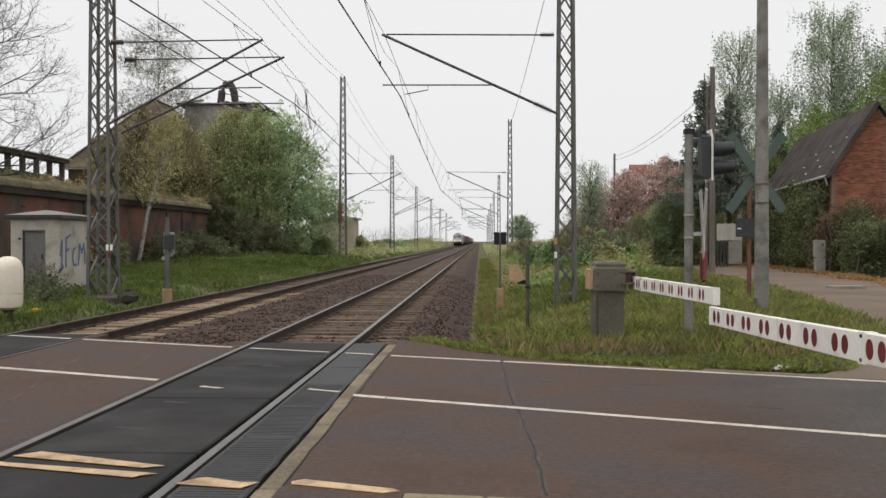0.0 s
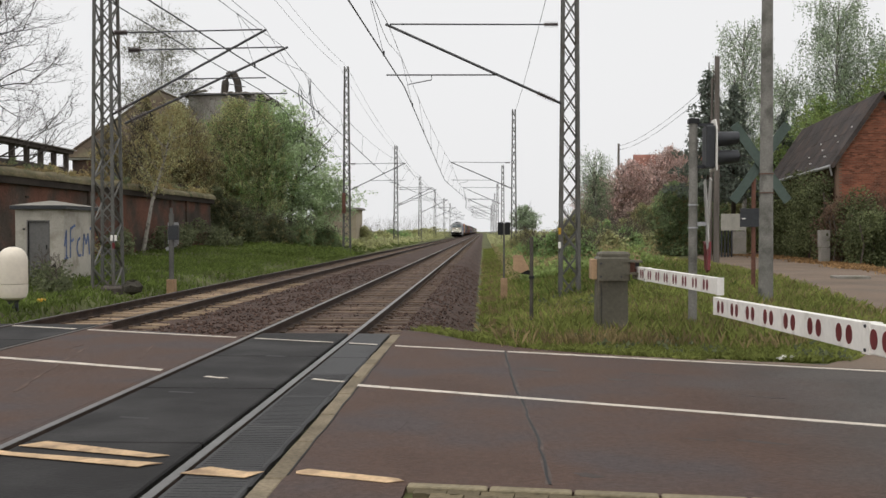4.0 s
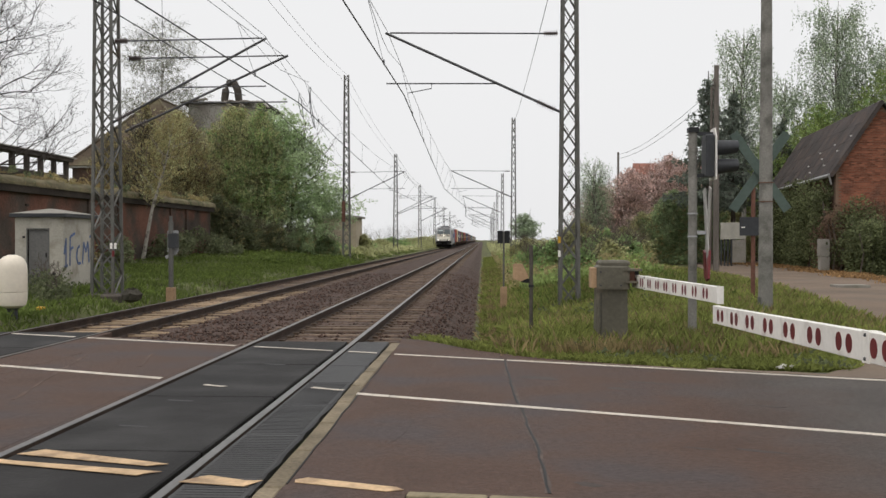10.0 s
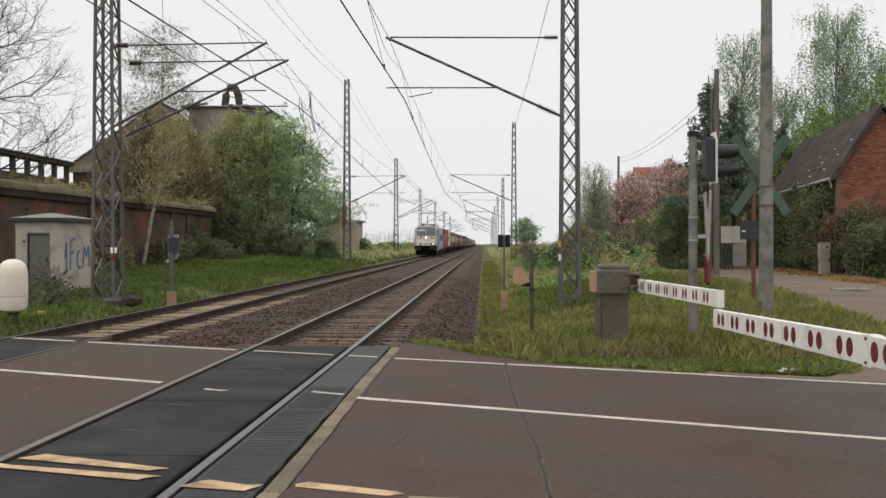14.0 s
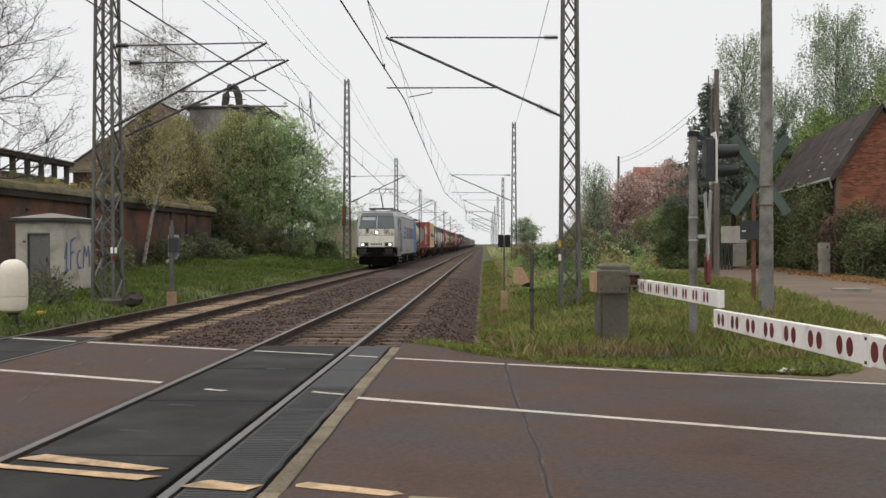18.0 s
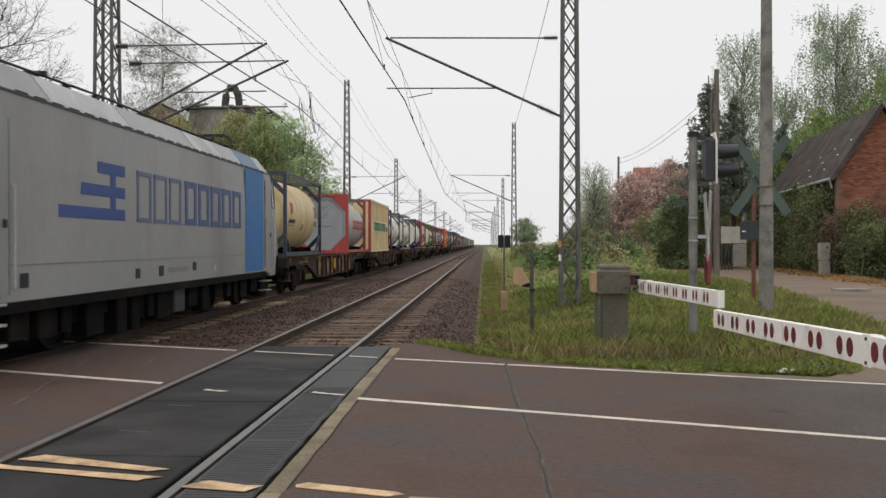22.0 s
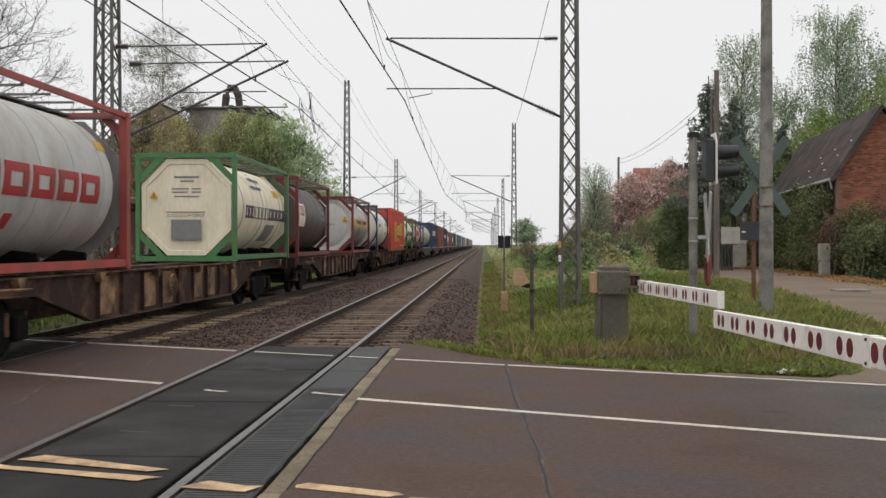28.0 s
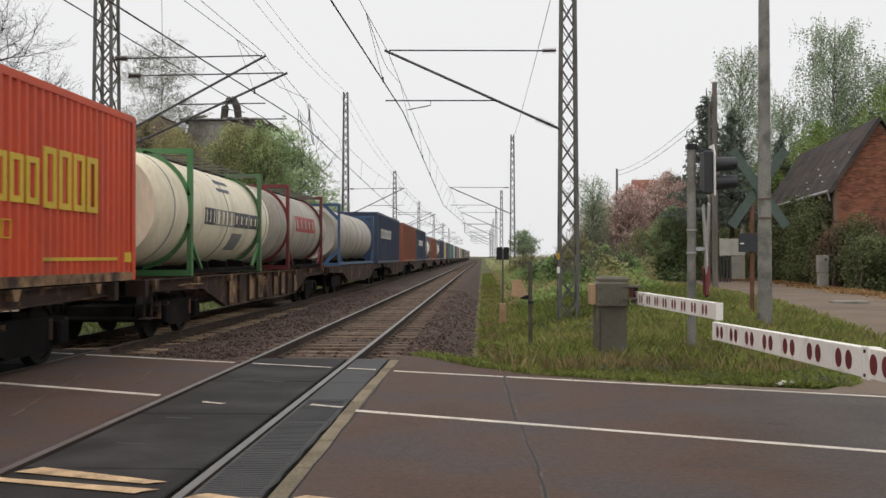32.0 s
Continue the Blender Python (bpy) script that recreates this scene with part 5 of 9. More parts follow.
def brick_house():
    """Narrow brick barn, its gable towards the crossing, ivy on the long wall."""
    x0, x1, y0, y1, eave, ridge = 17.9, 22.2, 48.5, 66.5, 5.2, 8.5
    xm = (x0 + x1) / 2
    ob = thing("brick_barn", "narrow old red brick barn with a dark roof", "house", BARN)
    part("long_wall", Shape().box(x0, x0 + 0.35, y0 + 0.35, y1, -0.2, eave), BRICK_OLD, ob)
    part("long_wall", Shape().box(x1 - 0.35, x1, y0 + 0.35, y1, -0.2, eave), BRICK_OLD, ob)
    gable = part("gable_wall", Shape().prism([(x0, -0.2), (x1, -0.2), (x1, eave), (xm, ridge - 0.1), (x0, eave)], "y", y0, y0 + 0.35), MORTAR, ob)
    part("gable_wall", Shape().prism([(x0, -0.2), (x1, -0.2), (x1, eave), (xm, ridge - 0.1), (x0, eave)], "y", y1 - 0.35, y1), BRICK_OLD, ob)
    # roof sheets
    n = 17
    for side in (-1, 1):
        xe = xm + side * (xm - x0 + 0.28)
        ze = eave - 0.28 * (ridge - eave) / (xm - x0)
        roof = part("roof", Shape().add([(xe, y0 - 0.25, ze), (xm, y0 - 0.25, ridge), (xm, y1 + 0.2, ridge), (xe, y1 + 0.2, ze), (xe, y0 - 0.25, ze + 0.1), (xm, y0 - 0.25, ridge + 0.1), (xm, y1 + 0.2, ridge + 0.1), (xe, y1 + 0.2, ze + 0.1)],
                                        [(0, 1, 2, 3), (4, 5, 6, 7), (0, 1, 5, 4), (1, 2, 6, 5), (2, 3, 7, 6), (3, 0, 4, 7)]), ROOF_DARK, ob)
        if side < 0:
            rows = 4
            for k in range(n):
                for r in range(rows):
                    u0, u1 = r / rows, (r + 1.08) / rows
                    a = (y1 - y0 + 0.4) / n
                    ya = y0 - 0.24 + a * k
                    lift = 0.104 + 0.004 * ((r * 7 + k * 5) % 3)
                    p = [(xm + (xe - xm) * u, ridge + (ze - ridge) * u + lift + 0.018 * (u == u1)) for u in (u0, min(u1, 1.02))]
                    s = Shape().add([(p[0][0], ya, p[0][1]), (p[1][0], ya, p[1][1]), (p[1][0], ya + a - 0.02, p[1][1]), (p[0][0], ya + a - 0.02, p[0][1]),
                                     (p[0][0], ya, p[0][1] - 0.03), (p[1][0], ya, p[1][1] - 0.03), (p[1][0], ya + a - 0.02, p[1][1] - 0.03), (p[0][0], ya + a - 0.02, p[0][1] - 0.03)],
                                    [(0, 1, 2, 3), (7, 6, 5, 4), (0, 4, 5, 1), (1, 5, 6, 2), (2, 6, 7, 3), (3, 7, 4, 0)])
                    part("roof_sheet", s, ROOF_DARK, roof)
            for k in range(9):
                u, yy = 0.45 + 0.5 * (k * 0.37 % 1), y0 + 1.2 + 0.9 * k
                cx, cz = xm + (xe - xm) * u, ridge + (ze - ridge) * u + 0.14
                part("pale_chip", Shape().box(cx - 0.06, cx + 0.06, yy, yy + 0.05 + 0.05 * (k % 3), cz - 0.03, cz + 0.03), LITTER, roof)
    # verge board along the gable
    part("verge_board", Shape().bar((x0 - 0.3, y0 - 0.28, eave - 0.42), (xm, y0 - 0.28, ridge + 0.03), 0.2, 0.05, (0, 1, 0)), ROOF_DARK, ob)
    gut = part("gutter", Shape().tube([(x0 - 0.34, y0 - 0.15, eave - 0.36), (x0 - 0.34, y1, eave - 0.42)], 0.085, 10), ZINC, ob, "grey zinc gutter")
    part("downpipe", Shape().tube([(x0 - 0.34, y0 - 0.05, eave - 0.4), (x0 - 0.2, y0 + 0.1, eave - 0.8)], 0.05, 8), ZINC, gut)
    # bricks of the gable that show
    bw, bh = 0.25, 0.08
    full = Shape().box(0.008, bw - 0.012, -0.018, 0.0, 0.009, bh - 0.009).data("brick", BRICK)
    rb = random.Random(12)
    made, rest = 0, Shape()
    for r in range(int((ridge - 2.2) / bh)):
        z = 2.2 + r * bh
        half = (x1 - x0) / 2 if z < eave else max(0.0, (ridge - 0.15 - z) / (ridge - 0.1 - eave) * (x1 - x0) / 2)
        x = x0 + (bw / 2 if r % 2 else 0)
        while x < x1:
            if xm - half < x and x + bw < xm + half and x < 20.4:
                if made < 300 and z > 4.4:
                    ob_b = new("brick", full)
                    ob_b.parent = gable
                    ob_b.location = (x, y0 - rb.uniform(0.0, 0.006), z)
                    made += 1
                else:
                    rest.box(x + 0.008, x + bw - 0.012, y0 - 0.016 - rb.uniform(0, 0.006), y0, z + 0.009, z + bh - 0.009)
            x += bw
    tagged(part("brick_rest", rest, BRICK_ISLE, gable), kind="stuff")


BRICK_ISLE = material("red_brick_courses", (0.275, 0.105, 0.064), 0.9, var=0.25, big=0.8, fine=20, bump=0.4, island=0.3, dirt=(0.12, 0.06, 0.045), dirt_amount=0.25)
brick_house()
PALE_BOARD = material("greyed_white_board", (0.44, 0.42, 0.37), 0.8, var=0.15, big=2, fine=20, bump=0.1)
gate = thing("garden_gate", "white boarded gate panel on dark posts", "gate", pose(14.6, 57, 0))
part("panel", Shape().soft_box(-0.35, 1.15, 0, 0.06, 1.6, 2.6, 0.01), PALE_BOARD, gate)
part("panel", Shape().soft_box(0.35, 1.15, -0.02, 0.04, 0.2, 1.55, 0.01), CONCRETE, gate)
for k in range(4):
    part("post", Shape().box(-0.35 + 0.2 * k, -0.27 + 0.2 * k, 0, 0.06, -0.2, 1.6), DARK_GREY, gate)
stone = thing("gate_post", "grey concrete gate post in the ivy hedge", "post", pose(16.6, 46.5, 0))
part("lower_block", Shape().soft_box(-0.22, 0.22, -0.2, 0.2, -0.3, 0.75, 0.02), CONCRETE, stone)
part("upper_block", Shape().soft_box(-0.26, 0.22, -0.2, 0.2, 0.77, 1.6, 0.02), CONCRETE, stone)
far_house = thing("far_house", "far house with a red tiled roof behind bushes", "house", pose(24, 120, 0))
part("wall", Shape().box(-4, 6, 0, 8, -0.5, 7.2), FAR_WALL, far_house)
part("roof", Shape().prism([(-0.5, 7.0), (8.5, 7.0), (4.0, 11.6)], "x", -4.4, 6.4), ROOF_TILE, far_house)
part("chimney", Shape().box(1.2, 1.9, 3.6, 4.3, 10.8, 12.0), ROOF_TILE, far_house)

# ---------------------------------------------------------------- trees, bushes, ivy and grass
def leaf_cloud(rng, centres, radii, per, size, gap=0.0, droop=0.0, shell=0.55):
    """Leaf quads filling a set of ellipsoids; more of them towards the outside."""
    pts = []
    for c, r in zip(centres, radii):
        r = np.array(r if hasattr(r, "__len__") else (r, r, r), float)
        n = int(per * (r[0] * r[1] * r[2]) ** (2 / 3))
        d = rng.normal(size=(n, 3))
        d /= np.linalg.norm(d, axis=1)[:, None]
        rad = (shell + (1 - shell) * rng.random(n) ** 0.6) * (1 + 0.16 * np.sin(5 * d[:, 0] + 7 * d[:, 1] + 3 * c[0]) + 0.12 * np.sin(9 * d[:, 2] + 6 * d[:, 0] + c[1]))
        p = np.array(c) + d * r * rad[:, None]
        if droop:
            p[:, 2] -= droop * rng.random(n) ** 2 * 2
        pts.append(p)
    p = np.concatenate(pts)
    if gap:
        s = np.sin(p[:, 0] * 2.1 + 1.3 * np.sin(p[:, 2] * 1.7)) + np.sin(p[:, 2] * 2.6 + 1.1 * np.sin(p[:, 1] * 1.9)) + np.sin(p[:, 1] * 2.3 + p[:, 0])
        p = p[s + rng.normal(0, 0.7, len(p)) > -3 + 3.4 * gap]
    return p


def leaf_quads(rng, p, size, flat=0.0, long=1.5):
    n = len(p)
    a = rng.normal(size=(n, 3))
    a /= np.linalg.norm(a, axis=1)[:, None]
    b = np.cross(a, rng.normal(size=(n, 3)))
    b /= np.linalg.norm(b, axis=1)[:, None] + 1e-9
    s = size * rng.uniform(0.55, 1.35, n)[:, None]
    a, b = a * s * long * 0.5, b * s * 0.5
    v = np.stack([p - a, p - 0.1 * a + b, p + a, p - 0.1 * a - b], 1).reshape(-1, 3)
    return v, np.arange(4 * n).reshape(n, 4)


def limbs(shape, rng, start, way, length, r, depth, spread=0.7, kids=3, up=0.25, ends=None):
    """Branches that fork and taper."""
    p, way = Vector(start), Vector(way).normalized()
    path, radii = [p.copy()], [r]
    for k in range(3):
        way = (way + Vector(rng.normal(0, 0.16, 3)) + Vector((0, 0, up * 0.2))).normalized()
        p = p + way * length / 3
        path.append(p.copy())
        radii.append(r * (1 - 0.2 * (k + 1)))
    shape.tube(path, radii, 6 if r > 0.05 else 3, caps=False)
    if ends is not None and depth <= 1:
        ends += [tuple(q) for q in path[1:]]
    if depth > 0:
        for k in range(kids):
            q = path[1 + (k % 3)] if k < kids - 1 else path[-1]
            turn = (way + Vector(rng.normal(0, spread, 3)) + Vector((0, 0, up))).normalized()
            limbs(shape, rng, q, turn, length * rng.uniform(0.55, 0.8), max(r * 0.52, 0.006), depth - 1, spread, kids, up, ends)


def tree(name, label, x, y, height, trunk_r, blobs, leaf, size, per, seed, bark=None, gap=0.35, droop=0.0, category="tree", group="", shell=0.55, depth=2, z=None, crown_at=0.3, long=1.5, reach=0.0):
    """A tapered trunk with limbs, and a crown of many leaf clumps inside the given blobs (relative to the foot)."""
    rng = np.random.default_rng(seed)
    z = float(ground_height(x, y)) if z is None else z
    ob = thing(name, label, category, pose(x, y, z), group)
    wood = Shape()
    if trunk_r:
        wood.tube([(0, 0, -0.3), (0.02 * height * rng.normal(), 0.1, height * 0.3), (0.03 * height * rng.normal(), 0.1, height * 0.62), (0, 0, height * 0.93)], [trunk_r * 1.15, trunk_r * 0.8, trunk_r * 0.45, trunk_r * 0.1], 9)
        for k in range(7):
            h = height * (crown_at + (0.85 - crown_at) * k / 7)
            a = 2.4 * k + seed
            limbs(wood, rng, (0, 0, h), (math.cos(a), math.sin(a), 0.6), (reach or height * 0.22) * (1.15 - k / 9), trunk_r * 0.33, depth, 0.55, 3)
        part("trunk", wood, bark or BARK, ob)
    p = leaf_cloud(rng, [b[:3] for b in blobs], [b[3] if len(b) == 4 else b[3:6] for b in blobs], per, size, gap, droop, shell)
    v, f = leaf_quads(rng, p, size, long=long)
    crown = new("crown", fast_mesh("crown", v, f, leaf))
    crown.parent = ob
    return ob


def sprays(rng, profile, count, length, per, scatter=0.07, up=0.5, droop=0.0, fill=0.45, depth=1.0, lobes=0.22, heads=0):
    """Leaf points along short curved twigs that fill an uneven crown; profile gives (height, radius). Also returns the twigs."""
    hs, rs = np.array(profile).T
    h = rng.uniform(hs[0], hs[-1], count * 3)
    rad = np.interp(h, hs, rs)
    keep = rng.random(len(h)) < rad / rs.max()
    h, rad = h[keep][:count], rad[keep][:count]
    n = len(h)
    a = rng.uniform(0, 2 * np.pi, n)
    k = rng.uniform(0, 6.28, 4)
    rad = rad * (1 + lobes * np.sin(3 * a + 0.9 * h + k[0]) + 0.6 * lobes * np.sin(5 * a - 1.7 * h + k[1]) + 0.5 * lobes * np.sin(2.9 * h + k[2]))
    r = rad * rng.random(n) ** fill
    tip = np.stack([r * np.cos(a), depth * r * np.sin(a), h], 1)
    if heads:
        tip = tip[rng.integers(0, min(heads, n), n)] + rng.normal(0, 1, (n, 3)) * np.array((0.62, 0.5, 0.42))
    way = np.stack([np.cos(a), depth * np.sin(a), np.full(n, up)], 1) + rng.normal(0, 0.35, (n, 3))
    way /= np.linalg.norm(way, axis=1)[:, None]
    t = rng.random((n, per)) ** 0.8
    long = length * rng.uniform(0.6, 1.3, (n, 1))
    p = tip[:, None] - way[:, None] * (long * (1 - t))[..., None]
    p[..., 2] -= droop * t ** 2 * rng.uniform(0.3, 1.2, (n, 1))
    p = p + rng.normal(0, scatter, p.shape)
    return p.reshape(-1, 3), (tip - way * long, tip, droop)


def twig_mesh(name, ends, width, mat, share=1.0):
    """Thin three-sided twigs from start to tip."""
    a, b, droop = ends
    m = int(len(a) * share)
    a, b = a[:m], b[:m].copy()
    mid = (a + b) / 2
    mid[:, 2] += 0.05
    b[:, 2] -= droop * 0.7
    offs = np.array([(1, 0, 0), (-0.5, 0.87, 0.3), (-0.5, -0.87, -0.3)])
    rings = [c[:, None] + offs[None] * w for c, w in ((a, width), (mid, width * 0.7), (b, width * 0.35))]
    v = np.concatenate(rings, 1).reshape(-1, 3)
    quads = np.array([(i * 3 + j, i * 3 + (j + 1) % 3, i * 3 + 3 + (j + 1) % 3, i * 3 + 3 + j) for i in range(2) for j in range(3)])
    return new(name, fast_mesh(name, v, (quads[None] + 9 * np.arange(m)[:, None, None]).reshape(-1, 4), mat))


def grown_tree(name, label, x, y, profile, layers, seed, trunk=0.2, stems=1, lean=0.0, bark=None, group="", twigs=0.4, category="tree", depth=0.7, z=None, lobes=0.22, heads=0):
    """Stems and boughs inside a crown of leafy twigs; layers are (leaf, twig count, twig length, leaves a twig, size, up, droop)."""
    rng = np.random.default_rng(seed)
    z = float(ground_height(x, y)) if z is None else z
    ob = thing(name, label, category, pose(x, y, z), group)
    top, widest = profile[-1][0], max(r for _, r in profile)
    for k in range(stems):
        wood = Shape()
        off = (k - (stems - 1) / 2) * 0.5 * widest / max(1, stems - 1) if stems > 1 else 0.0
        path = [Vector((off * 0.4, 0, -0.3)), Vector((off * 0.7 + lean * 0.35, 0.1 * rng.normal(), top * 0.32)), Vector((off * 1.3 + lean * 0.8, 0.2 * rng.normal(), top * 0.62)), Vector((off * 1.6 + lean, 0, top * rng.uniform(0.84, 0.95)))]
        wood.tube(path, [trunk * 1.1, trunk * 0.8, trunk * 0.45, trunk * 0.1], 8)
        for j in range(9):
            u = 0.25 + 0.07 * j
            q = path[1].lerp(path[2], (u - 0.2) / 0.4) if u < 0.6 else path[2].lerp(path[3], (u - 0.6) / 0.4)
            ang = 2.4 * j + seed + k
            limbs(wood, rng, q, (math.cos(ang), depth * math.sin(ang), 0.7), widest * (0.75 - 0.35 * u), trunk * 0.26, 2, 0.5, 3)
        part("trunk", wood, bark or BARK, ob)
    for k, (leaf, count, length, per, size, up, droop) in enumerate(layers):
        p, ends = sprays(rng, profile, count, length, per, size * 0.8, up, droop, depth=depth, lobes=lobes, heads=heads)
        p[:, 0] += lean * np.clip(p[:, 2] / top, 0, 1)
        keep = p[:, 2] > 0.05
        v, f = leaf_quads(rng, p[keep], size, long=1.6)
        crown = new("crown" if k == 0 else ("blossom" if leaf == BLOSSOM else "crown_tint"), fast_mesh("crown", v, f, leaf))
        crown.parent = ob
        if k == 0 and twigs:
            t = twig_mesh("twig", ends, 0.013, DARK_BARK, twigs)
            t.parent = ob
            tagged(t, kind="stuff")
    return ob


def clumps(rng, cx, cz, w, h, n, r0, r1, depth=1.5, low=0.0):
    """Random blobs that fill an upright oval outline."""
    out = []
    while len(out) < n:
        u, w2 = rng.uniform(-1, 1), rng.uniform(-1, 1)
        if u * u + w2 * w2 < 1:
            out.append((cx + u * w, rng.uniform(-depth, depth), max(low, cz + w2 * h), rng.uniform(r0, r1)))
    return out


R = np.random.default_rng(77)
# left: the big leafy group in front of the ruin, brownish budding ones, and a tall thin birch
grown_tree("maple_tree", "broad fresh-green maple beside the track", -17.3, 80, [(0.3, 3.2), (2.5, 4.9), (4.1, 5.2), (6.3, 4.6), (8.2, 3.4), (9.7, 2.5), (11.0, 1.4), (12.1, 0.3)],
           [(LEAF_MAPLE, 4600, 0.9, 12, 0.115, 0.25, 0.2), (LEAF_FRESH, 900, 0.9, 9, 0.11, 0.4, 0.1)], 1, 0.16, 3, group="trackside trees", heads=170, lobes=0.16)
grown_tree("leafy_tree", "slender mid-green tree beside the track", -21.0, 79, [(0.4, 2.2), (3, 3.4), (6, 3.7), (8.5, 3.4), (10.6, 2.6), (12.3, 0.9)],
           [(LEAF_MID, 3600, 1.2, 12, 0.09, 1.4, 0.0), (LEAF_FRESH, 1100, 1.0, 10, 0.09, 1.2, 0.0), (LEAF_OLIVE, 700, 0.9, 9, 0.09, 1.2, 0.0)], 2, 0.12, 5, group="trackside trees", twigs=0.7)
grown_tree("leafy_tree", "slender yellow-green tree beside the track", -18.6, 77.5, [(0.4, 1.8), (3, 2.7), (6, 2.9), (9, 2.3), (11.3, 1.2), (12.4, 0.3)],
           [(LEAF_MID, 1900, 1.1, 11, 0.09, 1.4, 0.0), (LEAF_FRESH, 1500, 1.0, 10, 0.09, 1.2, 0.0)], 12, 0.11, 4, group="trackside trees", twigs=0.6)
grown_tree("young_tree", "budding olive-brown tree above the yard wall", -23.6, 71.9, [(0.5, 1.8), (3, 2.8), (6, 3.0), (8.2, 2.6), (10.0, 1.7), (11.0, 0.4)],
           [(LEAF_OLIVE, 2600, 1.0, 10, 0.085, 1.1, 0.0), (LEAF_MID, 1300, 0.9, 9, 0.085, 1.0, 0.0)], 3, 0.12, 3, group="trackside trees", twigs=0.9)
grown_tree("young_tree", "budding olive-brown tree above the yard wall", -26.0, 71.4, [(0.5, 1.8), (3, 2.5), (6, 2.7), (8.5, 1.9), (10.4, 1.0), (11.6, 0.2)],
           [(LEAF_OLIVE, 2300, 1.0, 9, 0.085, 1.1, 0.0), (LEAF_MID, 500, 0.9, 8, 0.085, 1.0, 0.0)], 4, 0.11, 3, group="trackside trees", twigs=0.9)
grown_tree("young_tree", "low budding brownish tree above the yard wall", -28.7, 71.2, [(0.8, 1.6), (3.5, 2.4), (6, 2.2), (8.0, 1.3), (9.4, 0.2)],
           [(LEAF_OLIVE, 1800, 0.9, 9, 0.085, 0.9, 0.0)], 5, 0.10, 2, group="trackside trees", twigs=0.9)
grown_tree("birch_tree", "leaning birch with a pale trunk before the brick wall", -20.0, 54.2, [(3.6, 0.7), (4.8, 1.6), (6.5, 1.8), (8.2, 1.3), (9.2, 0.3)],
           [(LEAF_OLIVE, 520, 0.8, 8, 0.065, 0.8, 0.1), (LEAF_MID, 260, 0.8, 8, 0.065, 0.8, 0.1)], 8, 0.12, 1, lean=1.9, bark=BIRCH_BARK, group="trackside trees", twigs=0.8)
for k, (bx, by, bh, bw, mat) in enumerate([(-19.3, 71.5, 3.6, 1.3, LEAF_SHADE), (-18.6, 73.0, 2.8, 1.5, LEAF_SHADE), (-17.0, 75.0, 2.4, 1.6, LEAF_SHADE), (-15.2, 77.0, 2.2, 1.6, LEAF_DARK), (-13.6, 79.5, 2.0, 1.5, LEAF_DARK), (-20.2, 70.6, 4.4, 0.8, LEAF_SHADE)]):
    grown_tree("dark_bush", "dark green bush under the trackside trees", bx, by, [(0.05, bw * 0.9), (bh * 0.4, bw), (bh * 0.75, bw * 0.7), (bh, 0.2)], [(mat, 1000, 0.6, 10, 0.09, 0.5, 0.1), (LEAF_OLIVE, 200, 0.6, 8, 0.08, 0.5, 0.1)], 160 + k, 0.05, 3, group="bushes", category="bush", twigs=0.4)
grown_tree("birch_tree", "tall pale birch with thin budding twigs", -32.3, 93.2, [(9, 2.2), (12, 3.4), (15.8, 3.9), (19.3, 3.4), (21.8, 2.3), (23.2, 0.6)],
           [(LEAF_BUD, 2300, 1.4, 9, 0.08, 0.3, 1.0)], 7, 0.17, 1, bark=BIRCH_BARK, twigs=1.0, heads=130)
for k in range(12):
    tree("wall_weed", "olive weeds growing on the wall coping", -20.55, 27 + 3.6 * k, 0.4, 0.02, clumps(R, 0, 0.08, 0.5, 0.16, 14, 0.10, 0.22, 1.7, 0.0), (DRY_GRASS, LEAF_SHADE, LEAF_OLIVE)[k % 3], 0.12, 420, 240 + k, gap=0.3, category="weeds", group="weeds", z=4.4, reach=0.2)
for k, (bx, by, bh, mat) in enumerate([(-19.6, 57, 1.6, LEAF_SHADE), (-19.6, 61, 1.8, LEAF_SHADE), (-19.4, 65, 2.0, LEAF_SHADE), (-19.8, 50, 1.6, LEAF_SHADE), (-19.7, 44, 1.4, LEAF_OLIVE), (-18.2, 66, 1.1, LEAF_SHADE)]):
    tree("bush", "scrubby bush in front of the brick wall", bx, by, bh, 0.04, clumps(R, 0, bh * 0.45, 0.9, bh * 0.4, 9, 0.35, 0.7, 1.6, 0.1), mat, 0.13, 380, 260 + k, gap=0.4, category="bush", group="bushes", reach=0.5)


def bare_tree(x, y, height, seed, label, buds=0.07):
    rng = np.random.default_rng(seed)
    ob = thing("bare_tree", label, "tree", pose(x, y, 0))
    wood, ends = Shape(), []
    wood.tube([(0, 0, -0.3), (0.2, 0, height * 0.3), (-0.1, 0, height * 0.6)], [0.26, 0.2, 0.12], 9)
    for k in range(12):
        a, h = 2.4 * k, height * (0.3 + 0.033 * k)
        limbs(wood, rng, (0, 0, h), (math.cos(a), math.sin(a), 0.7), height * 0.20, 0.078, 4, 0.6, 4, 0.2, ends)
    part("trunk", wood, DARK_BARK, ob)
    p = np.array(ends)
    p = p + rng.normal(0, 0.10, p.shape)
    v, f = leaf_quads(rng, p[::2], buds * 0.6)
    crown = new("crown", fast_mesh("crown", v, f, DARK_BARK))
    crown.parent = ob
    return ob


bare_tree(-21.4, 35.8, 12.8, 21, "nearly bare tree with thin budding branches")
